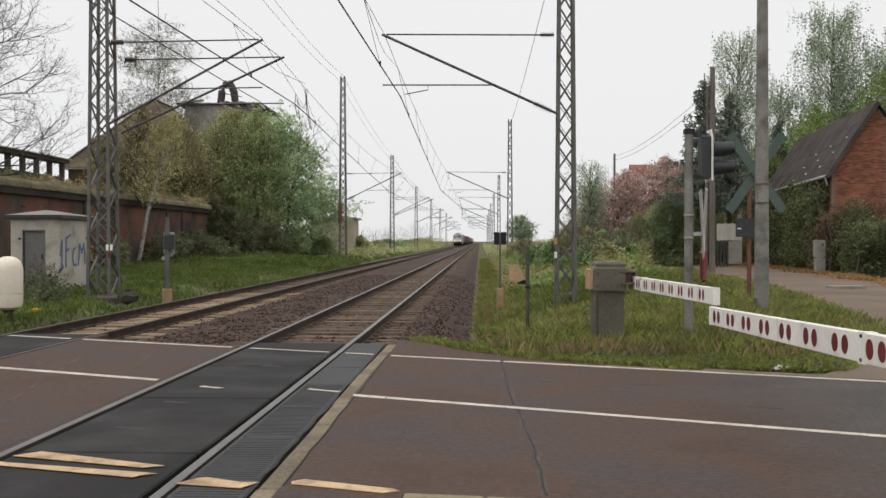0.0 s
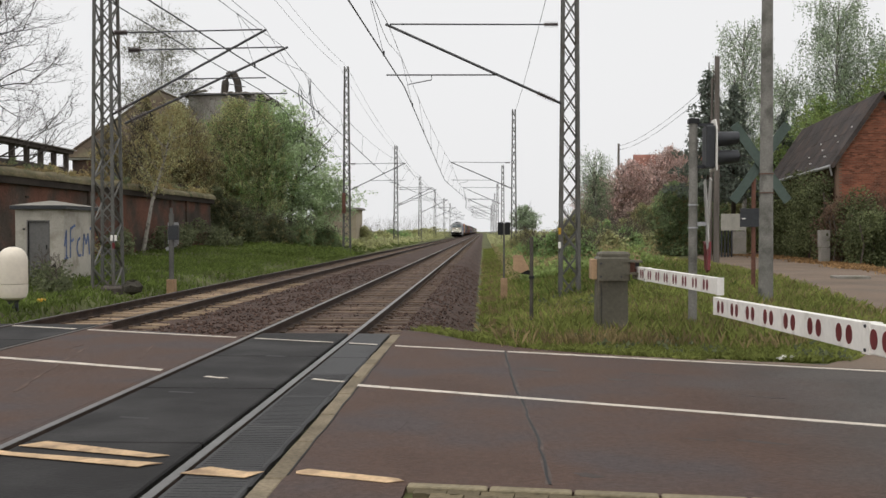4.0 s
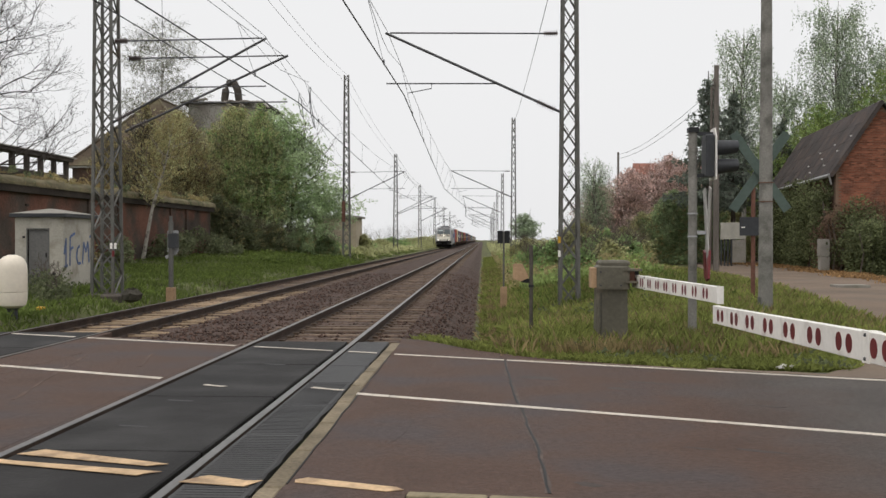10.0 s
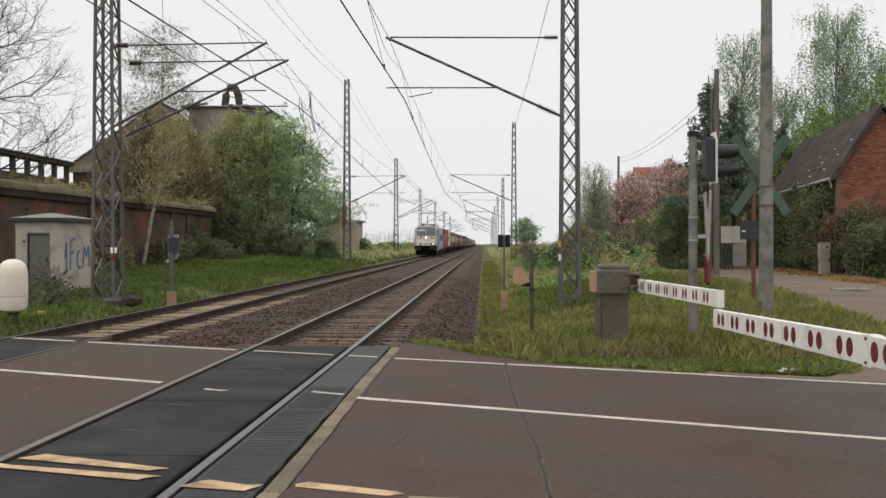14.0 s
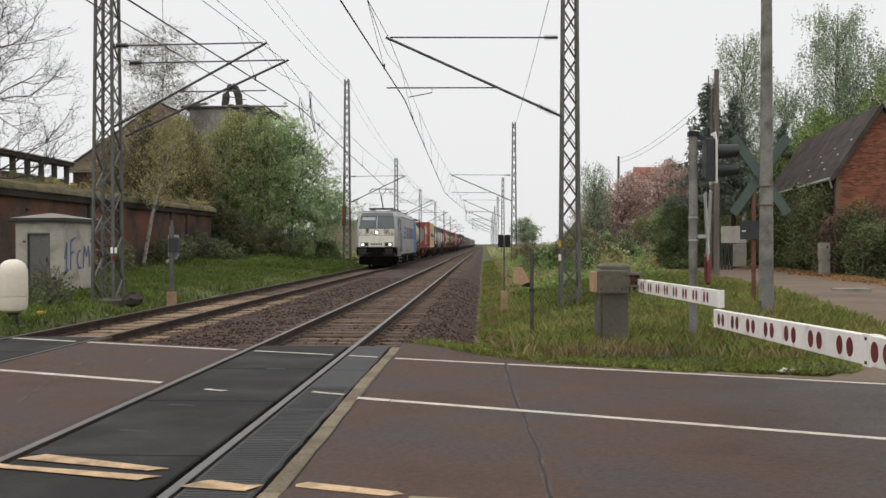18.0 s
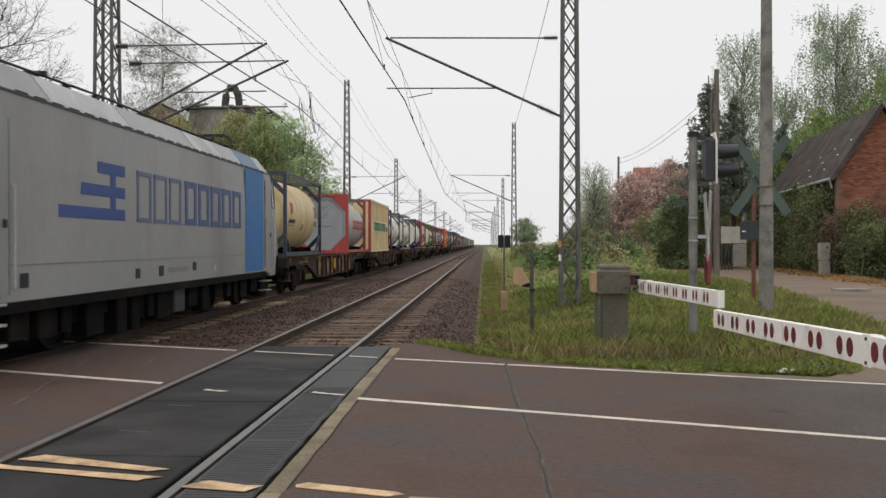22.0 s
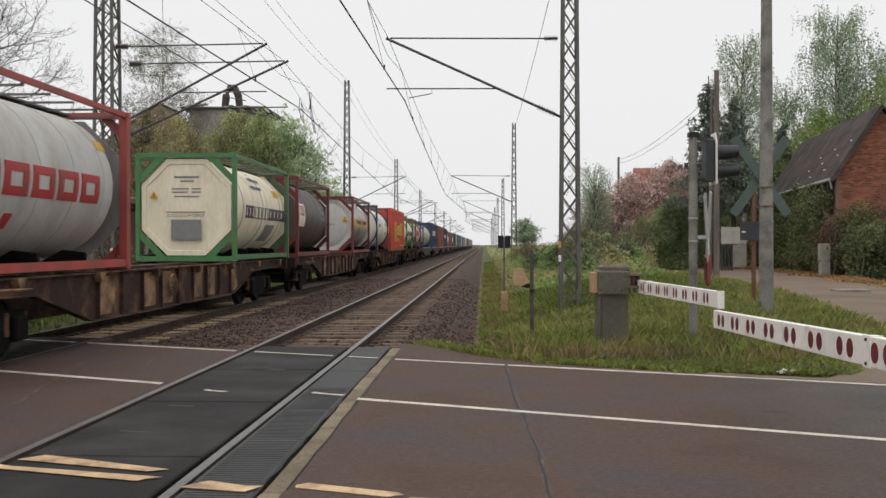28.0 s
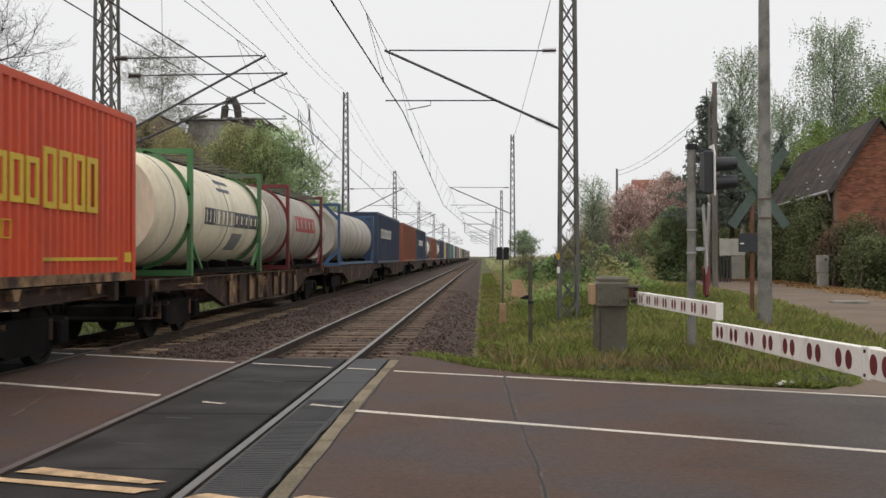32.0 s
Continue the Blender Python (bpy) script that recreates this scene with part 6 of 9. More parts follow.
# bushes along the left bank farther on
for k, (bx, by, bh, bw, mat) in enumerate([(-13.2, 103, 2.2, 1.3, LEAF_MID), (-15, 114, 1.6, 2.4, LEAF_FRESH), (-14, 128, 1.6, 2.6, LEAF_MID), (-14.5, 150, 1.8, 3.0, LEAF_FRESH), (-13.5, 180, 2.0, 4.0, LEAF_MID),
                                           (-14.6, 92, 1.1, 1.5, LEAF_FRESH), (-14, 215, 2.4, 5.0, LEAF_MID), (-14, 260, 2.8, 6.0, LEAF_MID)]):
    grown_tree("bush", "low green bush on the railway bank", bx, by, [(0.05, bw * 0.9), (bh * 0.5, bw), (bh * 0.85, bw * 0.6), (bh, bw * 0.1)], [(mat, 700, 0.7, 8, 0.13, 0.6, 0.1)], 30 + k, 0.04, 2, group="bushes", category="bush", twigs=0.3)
# right: far trees, blossoming copper trees, green bushes, spruce, birches
grown_tree("round_tree", "small round tree far off in the field", 10.6, 240, [(2.2, 2.5), (4, 4.2), (6, 4.0), (7.8, 2.2), (8.6, 0.5)], [(LEAF_BIRCH, 600, 1.4, 8, 0.26, 0.5, 0.2)], 51, 0.3, 1)
for k, (bx, by, bh, bw) in enumerate([(10.6, 86, 6.8, 2.4), (13.2, 85, 8.2, 3.0), (16.3, 83, 9.2, 3.2), (18.6, 84, 8.6, 2.4)]):
    grown_tree("copper_tree", "copper-leaved fruit tree in pale pink blossom", bx, by, [(0.6, bw * 0.6), (bh * 0.35, bw), (bh * 0.65, bw * 0.95), (bh * 0.88, bw * 0.6), (bh, 0.3)],
               [(LEAF_COPPER, 1500, 0.8, 9, 0.11, 0.6, 0.1), (BLOSSOM, 1000, 0.7, 8, 0.115, 0.6, 0.1)], 60 + k, 0.12, 3, group="blossoming trees")
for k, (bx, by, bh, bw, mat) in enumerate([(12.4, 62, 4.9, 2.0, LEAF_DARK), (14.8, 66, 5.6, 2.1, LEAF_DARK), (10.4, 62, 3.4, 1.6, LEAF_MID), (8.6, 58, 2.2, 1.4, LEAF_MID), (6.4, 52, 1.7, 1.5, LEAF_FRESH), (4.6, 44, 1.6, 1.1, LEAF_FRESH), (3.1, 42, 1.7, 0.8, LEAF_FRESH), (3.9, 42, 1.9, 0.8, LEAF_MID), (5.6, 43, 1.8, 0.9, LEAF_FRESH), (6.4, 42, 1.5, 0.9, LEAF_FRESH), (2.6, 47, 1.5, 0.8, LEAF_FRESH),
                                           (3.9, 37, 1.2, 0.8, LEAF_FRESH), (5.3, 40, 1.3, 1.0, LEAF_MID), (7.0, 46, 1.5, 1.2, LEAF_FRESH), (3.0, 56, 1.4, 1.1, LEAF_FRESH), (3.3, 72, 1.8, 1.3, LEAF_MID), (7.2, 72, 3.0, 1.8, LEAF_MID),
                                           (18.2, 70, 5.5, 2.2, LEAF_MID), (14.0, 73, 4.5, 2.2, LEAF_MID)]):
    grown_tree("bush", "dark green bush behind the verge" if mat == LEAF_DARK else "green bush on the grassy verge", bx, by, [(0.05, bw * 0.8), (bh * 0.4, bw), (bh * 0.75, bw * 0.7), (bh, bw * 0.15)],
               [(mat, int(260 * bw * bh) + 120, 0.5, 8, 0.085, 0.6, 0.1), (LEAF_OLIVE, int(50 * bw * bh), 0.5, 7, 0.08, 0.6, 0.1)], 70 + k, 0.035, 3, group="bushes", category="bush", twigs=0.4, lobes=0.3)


def spruce(x, y, height, seed):
    rng = np.random.default_rng(seed)
    ob = thing("spruce_tree", "dark narrow spruce behind the lane", "tree", pose(x, y, 0))
    part("trunk", Shape().tube([(0, 0, -0.3), (0, 0, height)], [0.2, 0.03], 8), BARK, ob)
    pts, wood = [], Shape()
    for k in range(22):
        h = height * (0.34 + 0.64 * k / 22)
        reach = (1 - k / 22.5) * height * 0.21 + 0.2
        for j in range(5):
            a = 1.26 * j + 0.7 * k + rng.normal(0, 0.2)
            r = reach * rng.uniform(0.5, 1.2)
            h = height * (0.34 + 0.64 * (k + rng.uniform(-0.6, 0.6)) / 22)
            tip = Vector((r * math.cos(a), r * math.sin(a), h - 0.12 * r + rng.normal(0, 0.12)))
            wood.tube([(0, 0, h), tip], [0.03, 0.008], 4, caps=False)
            n = int(40 * r) + 5
            u = rng.random(n) ** 0.8
            q = np.array((0, 0, h)) + np.array(tuple(tip - Vector((0, 0, h)))) * u[:, None]
            pts.append(q + rng.normal(0, 0.1, (n, 3)) - np.array((0, 0, 1)) * rng.random((n, 1)) * 0.22)
    part("bough", wood, BARK, ob)
    v, f = leaf_quads(rng, np.concatenate(pts), 0.13, long=2.2)
    c = new("crown", fast_mesh("crown", v, f, LEAF_NEEDLE))
    c.parent = ob


spruce(14.2, 60, 12.2, 90)
spruce(16.3, 62, 11.6, 91)
spruce(22.4, 71.5, 10.8, 98)
def weeping_birch(label, x, y, height, radius, seed, heads, leaf, low=0.3, hang=2.4, per=16, size=0.075):
    """A birch whose boughs carry long hanging strands of small leaves, with sky between them."""
    rng = np.random.default_rng(seed)
    ob = thing("birch_tree", label, "tree", pose(x, y, float(ground_height(x, y))), "birches")
    part("trunk", Shape().tube([(0, 0, -0.3), (0.15, 0, height * 0.35), (-0.1, 0.1, height * 0.7), (0.05, 0, height * 0.97)], [0.2, 0.14, 0.08, 0.015], 8), BIRCH_BARK, ob)
    boughs, starts, ends, leaves = Shape(), [], [], []
    for k in range(heads):
        u = (k + rng.random()) / heads
        h = height * (low + (0.98 - low) * u)
        wide = radius * (0.25 + 0.75 * math.sin(math.pi * min(1.0, 0.18 + 0.82 * (1 - u)) ** 0.8)) * rng.uniform(0.45, 1.05)
        a = 2.4 * k + rng.normal(0, 0.3)
        h -= 0.10 * wide * wide
        tip = Vector((wide * math.cos(a), wide * math.sin(a), h))
        root = Vector((0, 0, max(height * 0.15, h - 0.75 * wide - 0.6)))
        mid = root.lerp(tip, 0.55) + Vector((0, 0, 0.28 * wide))
        boughs.tube([root, mid, tip], [0.026, 0.016, 0.005], 4, caps=False)
        for _ in range(per):
            v = rng.uniform(0.35, 1.0)
            p = (root.lerp(mid, v * 2) if v < 0.5 else mid.lerp(tip, v * 2 - 1)) + Vector(rng.normal(0, 0.34, 3))
            length = hang * rng.uniform(0.3, 1.0)
            sway = rng.normal(0, 0.07, 2)
            n = max(3, int(length / (size * 0.95)))
            t = np.linspace(0, length, n)
            leaves.append(np.stack([p.x + sway[0] * t, p.y + sway[1] * t, p.z - t], 1) + rng.normal(0, 0.085, (n, 3)))
            starts.append(tuple(p))
            ends.append((p.x + sway[0] * length, p.y + sway[1] * length, p.z - length))
    part("bough", boughs, DARK_BARK, ob)
    v, f = leaf_quads(rng, np.concatenate(leaves), size, long=1.5)
    crown = new("crown", fast_mesh("crown", v, f, leaf))
    crown.parent = ob
    t = twig_mesh("twig", (np.array(starts), np.array(ends), 0.0), 0.0045, DARK_BARK)
    t.parent = ob
    tagged(t, kind="stuff")


weeping_birch("tall slender birch with pale drooping twigs", 18.0, 66, 16.8, 2.3, 92, 75, LEAF_BIRCH, 0.4, 1.1, 22, 0.085)
weeping_birch("large weeping birch behind the barn", 27.2, 73.5, 20.6, 3.6, 93, 120, LEAF_BIRCH, 0.3, 1.5, 26, 0.10)
weeping_birch("weeping birch behind the barn", 31.8, 72, 18.0, 4.0, 94, 120, LEAF_BIRCH, 0.25, 1.5, 26, 0.10)
weeping_birch("smaller weeping birch behind the barn", 23.4, 74, 14.6, 2.4, 95, 65, LEAF_BIRCH, 0.3, 1.3, 24, 0.10)
weeping_birch("pale wispy young birch beside the track", 9.2, 78, 8.4, 2.0, 50, 60, LEAF_BIRCH, 0.15, 1.0, 20, 0.085)
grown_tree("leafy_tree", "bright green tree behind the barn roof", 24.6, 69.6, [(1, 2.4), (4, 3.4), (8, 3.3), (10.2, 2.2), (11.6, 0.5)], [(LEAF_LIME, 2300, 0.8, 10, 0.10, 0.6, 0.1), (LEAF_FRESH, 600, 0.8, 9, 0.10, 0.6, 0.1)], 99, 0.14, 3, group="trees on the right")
grown_tree("leafy_tree", "bright green tree behind the barn roof", 30.0, 70.5, [(1, 3.0), (4, 4.6), (8, 5.0), (11.6, 3.8), (14.4, 0.8)], [(LEAF_LIME, 3400, 0.8, 10, 0.10, 0.6, 0.1), (LEAF_FRESH, 900, 0.8, 9, 0.10, 0.6, 0.1)], 96, 0.14, 3, group="trees on the right")
grown_tree("leafy_tree", "mid-green tree behind the lane", 20.6, 70.5, [(0.6, 1.8), (3, 2.6), (5.5, 2.7), (7.5, 1.9), (8.9, 0.3)], [(LEAF_LIME, 1900, 0.8, 10, 0.10, 0.6, 0.1)], 97, 0.12, 3, group="trees on the right")


def ivy(name, label, x0, x1, y0, y1, z0, z1, n, seed, leaf=None, m=None):
    """Ivy leaves over a bulging mass in front of a wall."""
    rng = np.random.default_rng(seed)
    blobs, radii = [], []
    for k in range(n):
        blobs.append((rng.uniform(x0, x1), rng.uniform(y0, y1), rng.uniform(z0, z1)))
        radii.append(rng.uniform(0.45, 0.85))
    p = leaf_cloud(rng, blobs, radii, 560, 0.11, 0.2, 0, 0.6)
    p = p[p[:, 2] > -0.1]
    v, f = leaf_quads(rng, p, 0.10, long=1.2)
    ob = thing(name, label, "ivy", m or pose(0, 0, 0))
    for k in range(6):
        u = k / 5
        stem = Shape().tube([(x0 + (x1 - x0) * u, y0 + (y1 - y0) * u, -0.2), (x0 + (x1 - x0) * u + 0.2, y0 + (y1 - y0) * u, z1 * 0.4), (x0 + (x1 - x0) * u, y0 + (y1 - y0) * u, z1 * 0.8)], 0.035, 5)
        part("stem", stem, BARK, ob)
    c = new("foliage", fast_mesh("foliage", v, f, leaf or LEAF_IVY))
    c.parent = ob


ivy("ivy", "thick dark ivy over the barn's long wall", 17.3, 17.7, 48.6, 66, 0.2, 4.4, 125, 101, m=BARN)
ivy("ivy_hedge", "overgrown ivy hedge in front of the barn gable", 16.8, 20.5, 46.5, 47.6, 0.2, 2.9, 60, 102, leaf=LEAF_BROWN)
ivy("ivy_hedge", "green ivy growing through the dry hedge", 16.9, 19.0, 46.2, 46.9, 0.2, 3.0, 22, 104)
ivy("ivy_hedge", "dark ivy-covered hedge by the dirt lane", 17.0, 19.8, 43.2, 44.6, 0.0, 2.3, 46, 103)


def blades(name, label, x, y, height, width, mat, seed, lean=0.35):
    """A meadow of thin bent blades."""
    rng = np.random.default_rng(seed)
    n = len(x)
    z = ground_height(x, y) - 0.01
    a = rng.uniform(0, 6.28, n)
    h = height * rng.uniform(0.5, 1.3, n)
    dx, dy = np.cos(a) * width / 2, np.sin(a) * width / 2
    lx, ly = rng.normal(0, lean, n) * h, rng.normal(0, lean, n) * h
    v = np.stack([np.stack([x - dx, y - dy, z], 1), np.stack([x + dx, y + dy, z], 1),
                  np.stack([x + 0.35 * lx + dx * 0.7, y + 0.35 * ly + dy * 0.7, z + 0.6 * h], 1), np.stack([x + lx, y + ly, z + h * (1 - 0.3 * (lx ** 2 + ly ** 2) / h ** 2)], 1)], 1).reshape(-1, 3)
    return tagged(new(name, fast_mesh(name, v, np.arange(4 * n).reshape(n, 4), mat)), label, "grass", kind="stuff")


def meadow(n, x0, x1, y0, y1, seed, power=1.6):
    rng = np.random.default_rng(seed)
    y = y0 + (y1 - y0) * rng.random(n) ** power
    x = rng.uniform(x0, x1, n)
    keep = (y > np.where(x < 2.6, 11.3, 12.52 - 0.375 * x + 0.14 * np.sin(3 * x) + 0.35 * np.maximum(0, x - 3.0))) & (wave(x, y, 0.5, seed) + 0.4 * rng.normal(size=n) > -0.75)
    lane_left = np.interp(y, [10.9, 13.6, 17, 27, 48, 80], [3.9, 6.0, 7.2, 8.9, 11.3, 16.5])
    keep &= x < lane_left + 0.1 * np.sin(5 * y)
    return x[keep], y[keep]


x, y = meadow(210000, -1.1, 9.5, 11.4, 42, 201)
keep = ((x > -0.02) | (y < apron(x) + 0.25 + 1.1 * (x + 1.1))) & (y > apron(x) + 0.02 + 0.05 * np.sin(7 * x) + 0.03 * np.sin(23 * x))
x, y = x[keep], y[keep]
blades("verge_grass", "short green grass on the verge", x, y, 0.11 + 0.12 * smoothstep(-0.1, 0.5, wave(x, y, 0.8, 5)) * smoothstep(12.6, 15, y), 0.0035 + 0.00032 * y, GRASS, 202, 0.45)
x, y = meadow(50000, 0.1, 9.5, 12.6, 42, 203, 1.3)
keep = wave(x, y, 0.9, 9) + 0.4 * np.sin(31.0 * x) > -0.1
x, y = x[keep], y[keep]
blades("tall_grass", "taller dry grass stems on the verge", x, y, 0.24, 0.0012 + 0.0002 * y, DRY_GRASS, 204, 0.22)
x, y = meadow(30000, 0.4, 9.0, 13.2, 40, 205, 1.3)
blades("tall_grass", "taller fresh grass tufts on the verge", x, y, 0.27, 0.0025 + 0.00028 * y, GRASS, 206, 0.3)
x, y = meadow(9000, 0.0, 1.6, 36.0, 110, 217, 1.0)
blades("verge_grass", "short grass along the ballast shoulder", x, y, 0.2, 0.0025 + 0.00028 * y, GRASS, 218, 0.4)
x, y = meadow(12000, 1.2, 6.8, 25.0, 62, 215, 1.1)
blades("tall_grass", "knee-high rank grass on the bank", x, y, 0.32, 0.014, BANK_GRASS, 216, 0.3)
x, y = meadow(7000, -0.1, 1.3, 16, 70, 207, 1.2)
blades("dry_path_grass", "dry yellowish grass beside the ballast", x, y, 0.16, 0.02, DRY_GRASS, 208, 0.4)


def left_meadow(n, x0, x1, y0, y1, seed):
    rng = np.random.default_rng(seed)
    y = y0 + (y1 - y0) * rng.random(n) ** 1.3
    x = rng.uniform(x0, x1, n)
    keep = (y > 12.5 - 0.375 * x) & (x < -9.0)
    return x[keep], y[keep]


x, y = left_meadow(60000, -20, -9.0, 14, 80, 211)
blades("bank_grass", "green grass on the far side of the tracks", x, y, 0.20 + 0.1 * wave(x, y, 2.0, 1), 0.022, BANK_GRASS, 212)
for k, (bx, by, s) in enumerate([(-11.6, 24.6, 0.55), (-12.4, 25.8, 0.6), (-11.0, 23.6, 0.4), (-13.0, 28.2, 0.5), (-12.2, 30.5, 0.5)]):
    tree("weed_clump", "scraggly weeds at the mast foot", bx, by, 1.1 * s * 2, 0.02, clumps(R, 0, 0.6 * s, 0.9 * s, 0.55 * s, 9, 0.16, 0.3, 0.5 * s, 0.05), LEAF_SHADE, 0.075, 700, 220 + k, gap=0.4, category="weeds", group="weeds")

def scrub(label, x0, x1, y0, y1, n, height, leaf, seed):
    """Uneven low brush and rank weeds along the line, too far off to tell plant from plant."""
    rng = np.random.default_rng(seed)
    y = y0 + (y1 - y0) * rng.random(n) ** 1.5
    x = rng.uniform(x0, x1, n)
    top = height * np.clip(0.45 + 0.5 * wave(x, y, 2.3, seed) + 0.35 * wave(x, y, 0.9, seed + 2), 0.08, 1.3)
    z = ground_height(x, y) + top * rng.random(n) ** 0.6
    v, f = leaf_quads(rng, np.stack([x, y, z], 1), 0.09 if y1 < 160 else 0.17, long=1.8)
    tagged(new("lineside_scrub", fast_mesh("lineside_scrub", v, f, leaf)), label, "scrub", kind="stuff")


scrub("green brush and weeds along the line", 1.4, 6.5, 34, 110, 26000, 1.0, LEAF_LIME, 301)
scrub("olive brush and dry weeds along the line", 1.0, 7.5, 36, 120, 16000, 0.9, LEAF_OLIVE, 302)
scrub("far green brush along the line", 1.2, 12, 100, 320, 22000, 1.5, LEAF_MID, 303)
scrub("green brush on the railway bank", -17, -10.6, 84, 260, 26000, 1.2, LEAF_MID, 304)
scrub("fresh weeds on the railway bank", -16, -10.2, 60, 150, 16000, 0.6, BANK_GRASS, 305)
rng = np.random.default_rng(233)
y = rng.uniform(22, 69.5, 9000)
x = -20.4 + rng.uniform(-0.7, 0.34, 9000)
fringe = np.stack([x, y, 4.0 + 0.38 * np.clip((0.36 - (x + 20.4)) / 0.4, 0, 1)], 1)
tip = fringe + rng.normal(0, 1, (9000, 3)) * np.array((0.05, 0.05, 0.03)) + np.where(x[:, None] > -20.3, np.array([(0.07, 0.0, -0.10)]), np.array([(0.02, 0.0, 0.12)]))
side = np.array([(0.0, 0.012, 0.0)])
v = np.stack([fringe - side, fringe + side, tip + side * 0.3, tip - side * 0.3], 1).reshape(-1, 3)
tagged(new("coping_grass", fast_mesh("coping_grass", v, np.arange(36000).reshape(9000, 4), DRY_GRASS)), "short dry grass along the wall coping", "grass", kind="stuff")
LEAF_LITTER = leaf_material("orange_brown_leaf_litter", (0.34, 0.21, 0.10), 0.4)
rng = np.random.default_rng(231)
y = rng.uniform(33, 62, 5200)
x = np.interp(y, [33, 40, 44, 52, 62], [15.3, 15.9, 16.3, 17.2, 17.0]) + rng.normal(0, 0.45, 5200) + 0.3 * np.sin(0.9 * y)
v, f = leaf_quads(rng, np.stack([x, y, np.maximum(ground_height(x, y), 0.0) + rng.uniform(0.03, 0.07, 5200)], 1), 0.10)
tagged(new("leaf_litter", fast_mesh("leaf_litter", v, f, LEAF_LITTER)), "dry orange-brown leaves along the foot of the hedge", "leaf litter", kind="stuff")
rv = random.Random(17)
for k in range(22):
    wx = rv.uniform(0.3, 4.2)
    wy = 12.62 - 0.375 * wx + rv.uniform(0.15, 1.3) + (2.2 if k % 3 == 0 else 0)
    s = rv.uniform(0.16, 0.3)
    tree("weed_clump", "broad-leaved weeds in the verge grass", wx, wy, 0.35, 0, clumps(R, 0, 0.35 * s, 0.8 * s, 0.3 * s, 6, 0.05, 0.10, 0.5 * s, 0.02), LEAF_SHADE if k % 3 else GRASS, 0.045, 900, 320 + k, gap=0.3, category="weeds", group="weeds", reach=0.1)
for k in range(16):
    wx, wy = rv.uniform(1.6, 4.4), rv.uniform(17.5, 25.0)
    s = rv.uniform(0.3, 0.5)
    tree("weed_clump", "tall leafy weeds round the foot of the mast", wx, wy, 0.6, 0, clumps(R, 0, 0.4 * s, 0.9 * s, 0.5 * s, 7, 0.07, 0.14, 0.7 * s, 0.03), GRASS if k % 3 else LEAF_SHADE, 0.06, 900, 360 + k, gap=0.3, category="weeds", group="weeds", reach=0.1)

# ---------------------------------------------------------------- kerb and interlocking paving under the camera
def paving():
    pave = thing("pavement_near", "pavement of olive interlocking concrete blocks", "pavement", kind="structure")
    part("sand_bed", Shape().box(-0.45, 6, -1.0, 5.0, -0.2, -0.022), EDGE_CONCRETE, pave)
    for k in range(12):
        x = -0.46 + 0.5 * k
        y = 5.66 - 0.118 * x
        ob = part("kerb_stone", Shape().soft_box(0.004, 0.492, -0.085, 0.0, -0.2, 0.012, 0.008), KERB, pave)
        ob.matrix_basis = pose(x, y, 0, 0, 0, -6.7)
    prof = [(0.0, 0.0), (0.07, 0.018), (0.095, 0.0), (0.125, -0.018), (0.194, 0.0), (0.194, 0.096), (0.125, 0.078), (0.095, 0.096), (0.07, 0.114), (0.0, 0.096)]
    block = Shape().prism(prof, "z", -0.06, 0.0).data("paving_block", PAVER)
    rb = random.Random(3)
    for r in range(10):
        for c in range(22):
            x = -0.42 + 0.2 * c + (0.1 if r % 2 else 0)
            y = 5.66 - 0.118 * x - 0.19 - 0.102 * r
            ob = new("paving_block", block)
            ob.parent = pave
            ob.matrix_basis = pose(x, y, rb.uniform(-0.004, 0.004), rb.uniform(-0.8, 0.8), rb.uniform(-0.8, 0.8), -6.7)


paving()

# ---------------------------------------------------------------- the freight train (positions along the track at 0 s)
SPEED = 13.343
TRAIN, WHEELS = [], []
DECK = 1.155


def paint(name, color, dirt=(0.10, 0.085, 0.07), amount=0.22, rough=0.5, scale=0.9, var=0.1):
    return material(name, color, rough, var=var, big=1.0, fine=12, bump=0.04, dirt=dirt, dirt_amount=amount, dirt_scale=scale, stretch=(1, 1, 0.35), spec=0.4)


SILVER = paint("silver_grey_loco_paint", (0.285, 0.285, 0.285), (0.20, 0.19, 0.18), 0.25, 0.42, 0.5, 0.06)
LOCO_WHITE = paint("dirty_white_loco_front", (0.814, 0.781, 0.693), (0.55, 0.495, 0.396), 0.25, 0.45, 1.6, 0.06)
ROOF_GREY = paint("light_grey_loco_roof", (0.42, 0.425, 0.43), (0.26, 0.25, 0.23), 0.3, 0.5, 0.8)
LOGO_BLUE = paint("dark_blue_logo_paint", (0.03, 0.07, 0.24), (0.05, 0.08, 0.19), 0.1)
BAND_BLUE = paint("bright_blue_band", (0.025, 0.15, 0.40), (0.04, 0.14, 0.33), 0.15)
ROOF_BLUE = paint("dusty_blue_roof_panel", (0.05, 0.15, 0.28), (0.12, 0.16, 0.20), 0.35)
SLATE_INK = paint("thin_slate_lettering", (0.10, 0.13, 0.22), amount=0.1)
SLATE_BLUE = paint("slate_blue_lettering", (0.05, 0.09, 0.22), (0.07, 0.10, 0.18), 0.1)
BUFFER_GREY = paint("greasy_buffer_plate", (0.022, 0.021, 0.021), (0.01, 0.01, 0.01), 0.3)
LOCO_GRIME = paint("sooty_white_panel", (0.60, 0.55, 0.46), (0.055, 0.045, 0.035), 0.36, 0.55, 4.5, 0.12)
VISOR = paint("dull_grey_visor", (0.15, 0.15, 0.155), (0.08, 0.08, 0.08), 0.3)
HOUSING = paint("grey_lamp_housing", (0.12, 0.112, 0.10), (0.1, 0.09, 0.08), 0.2)
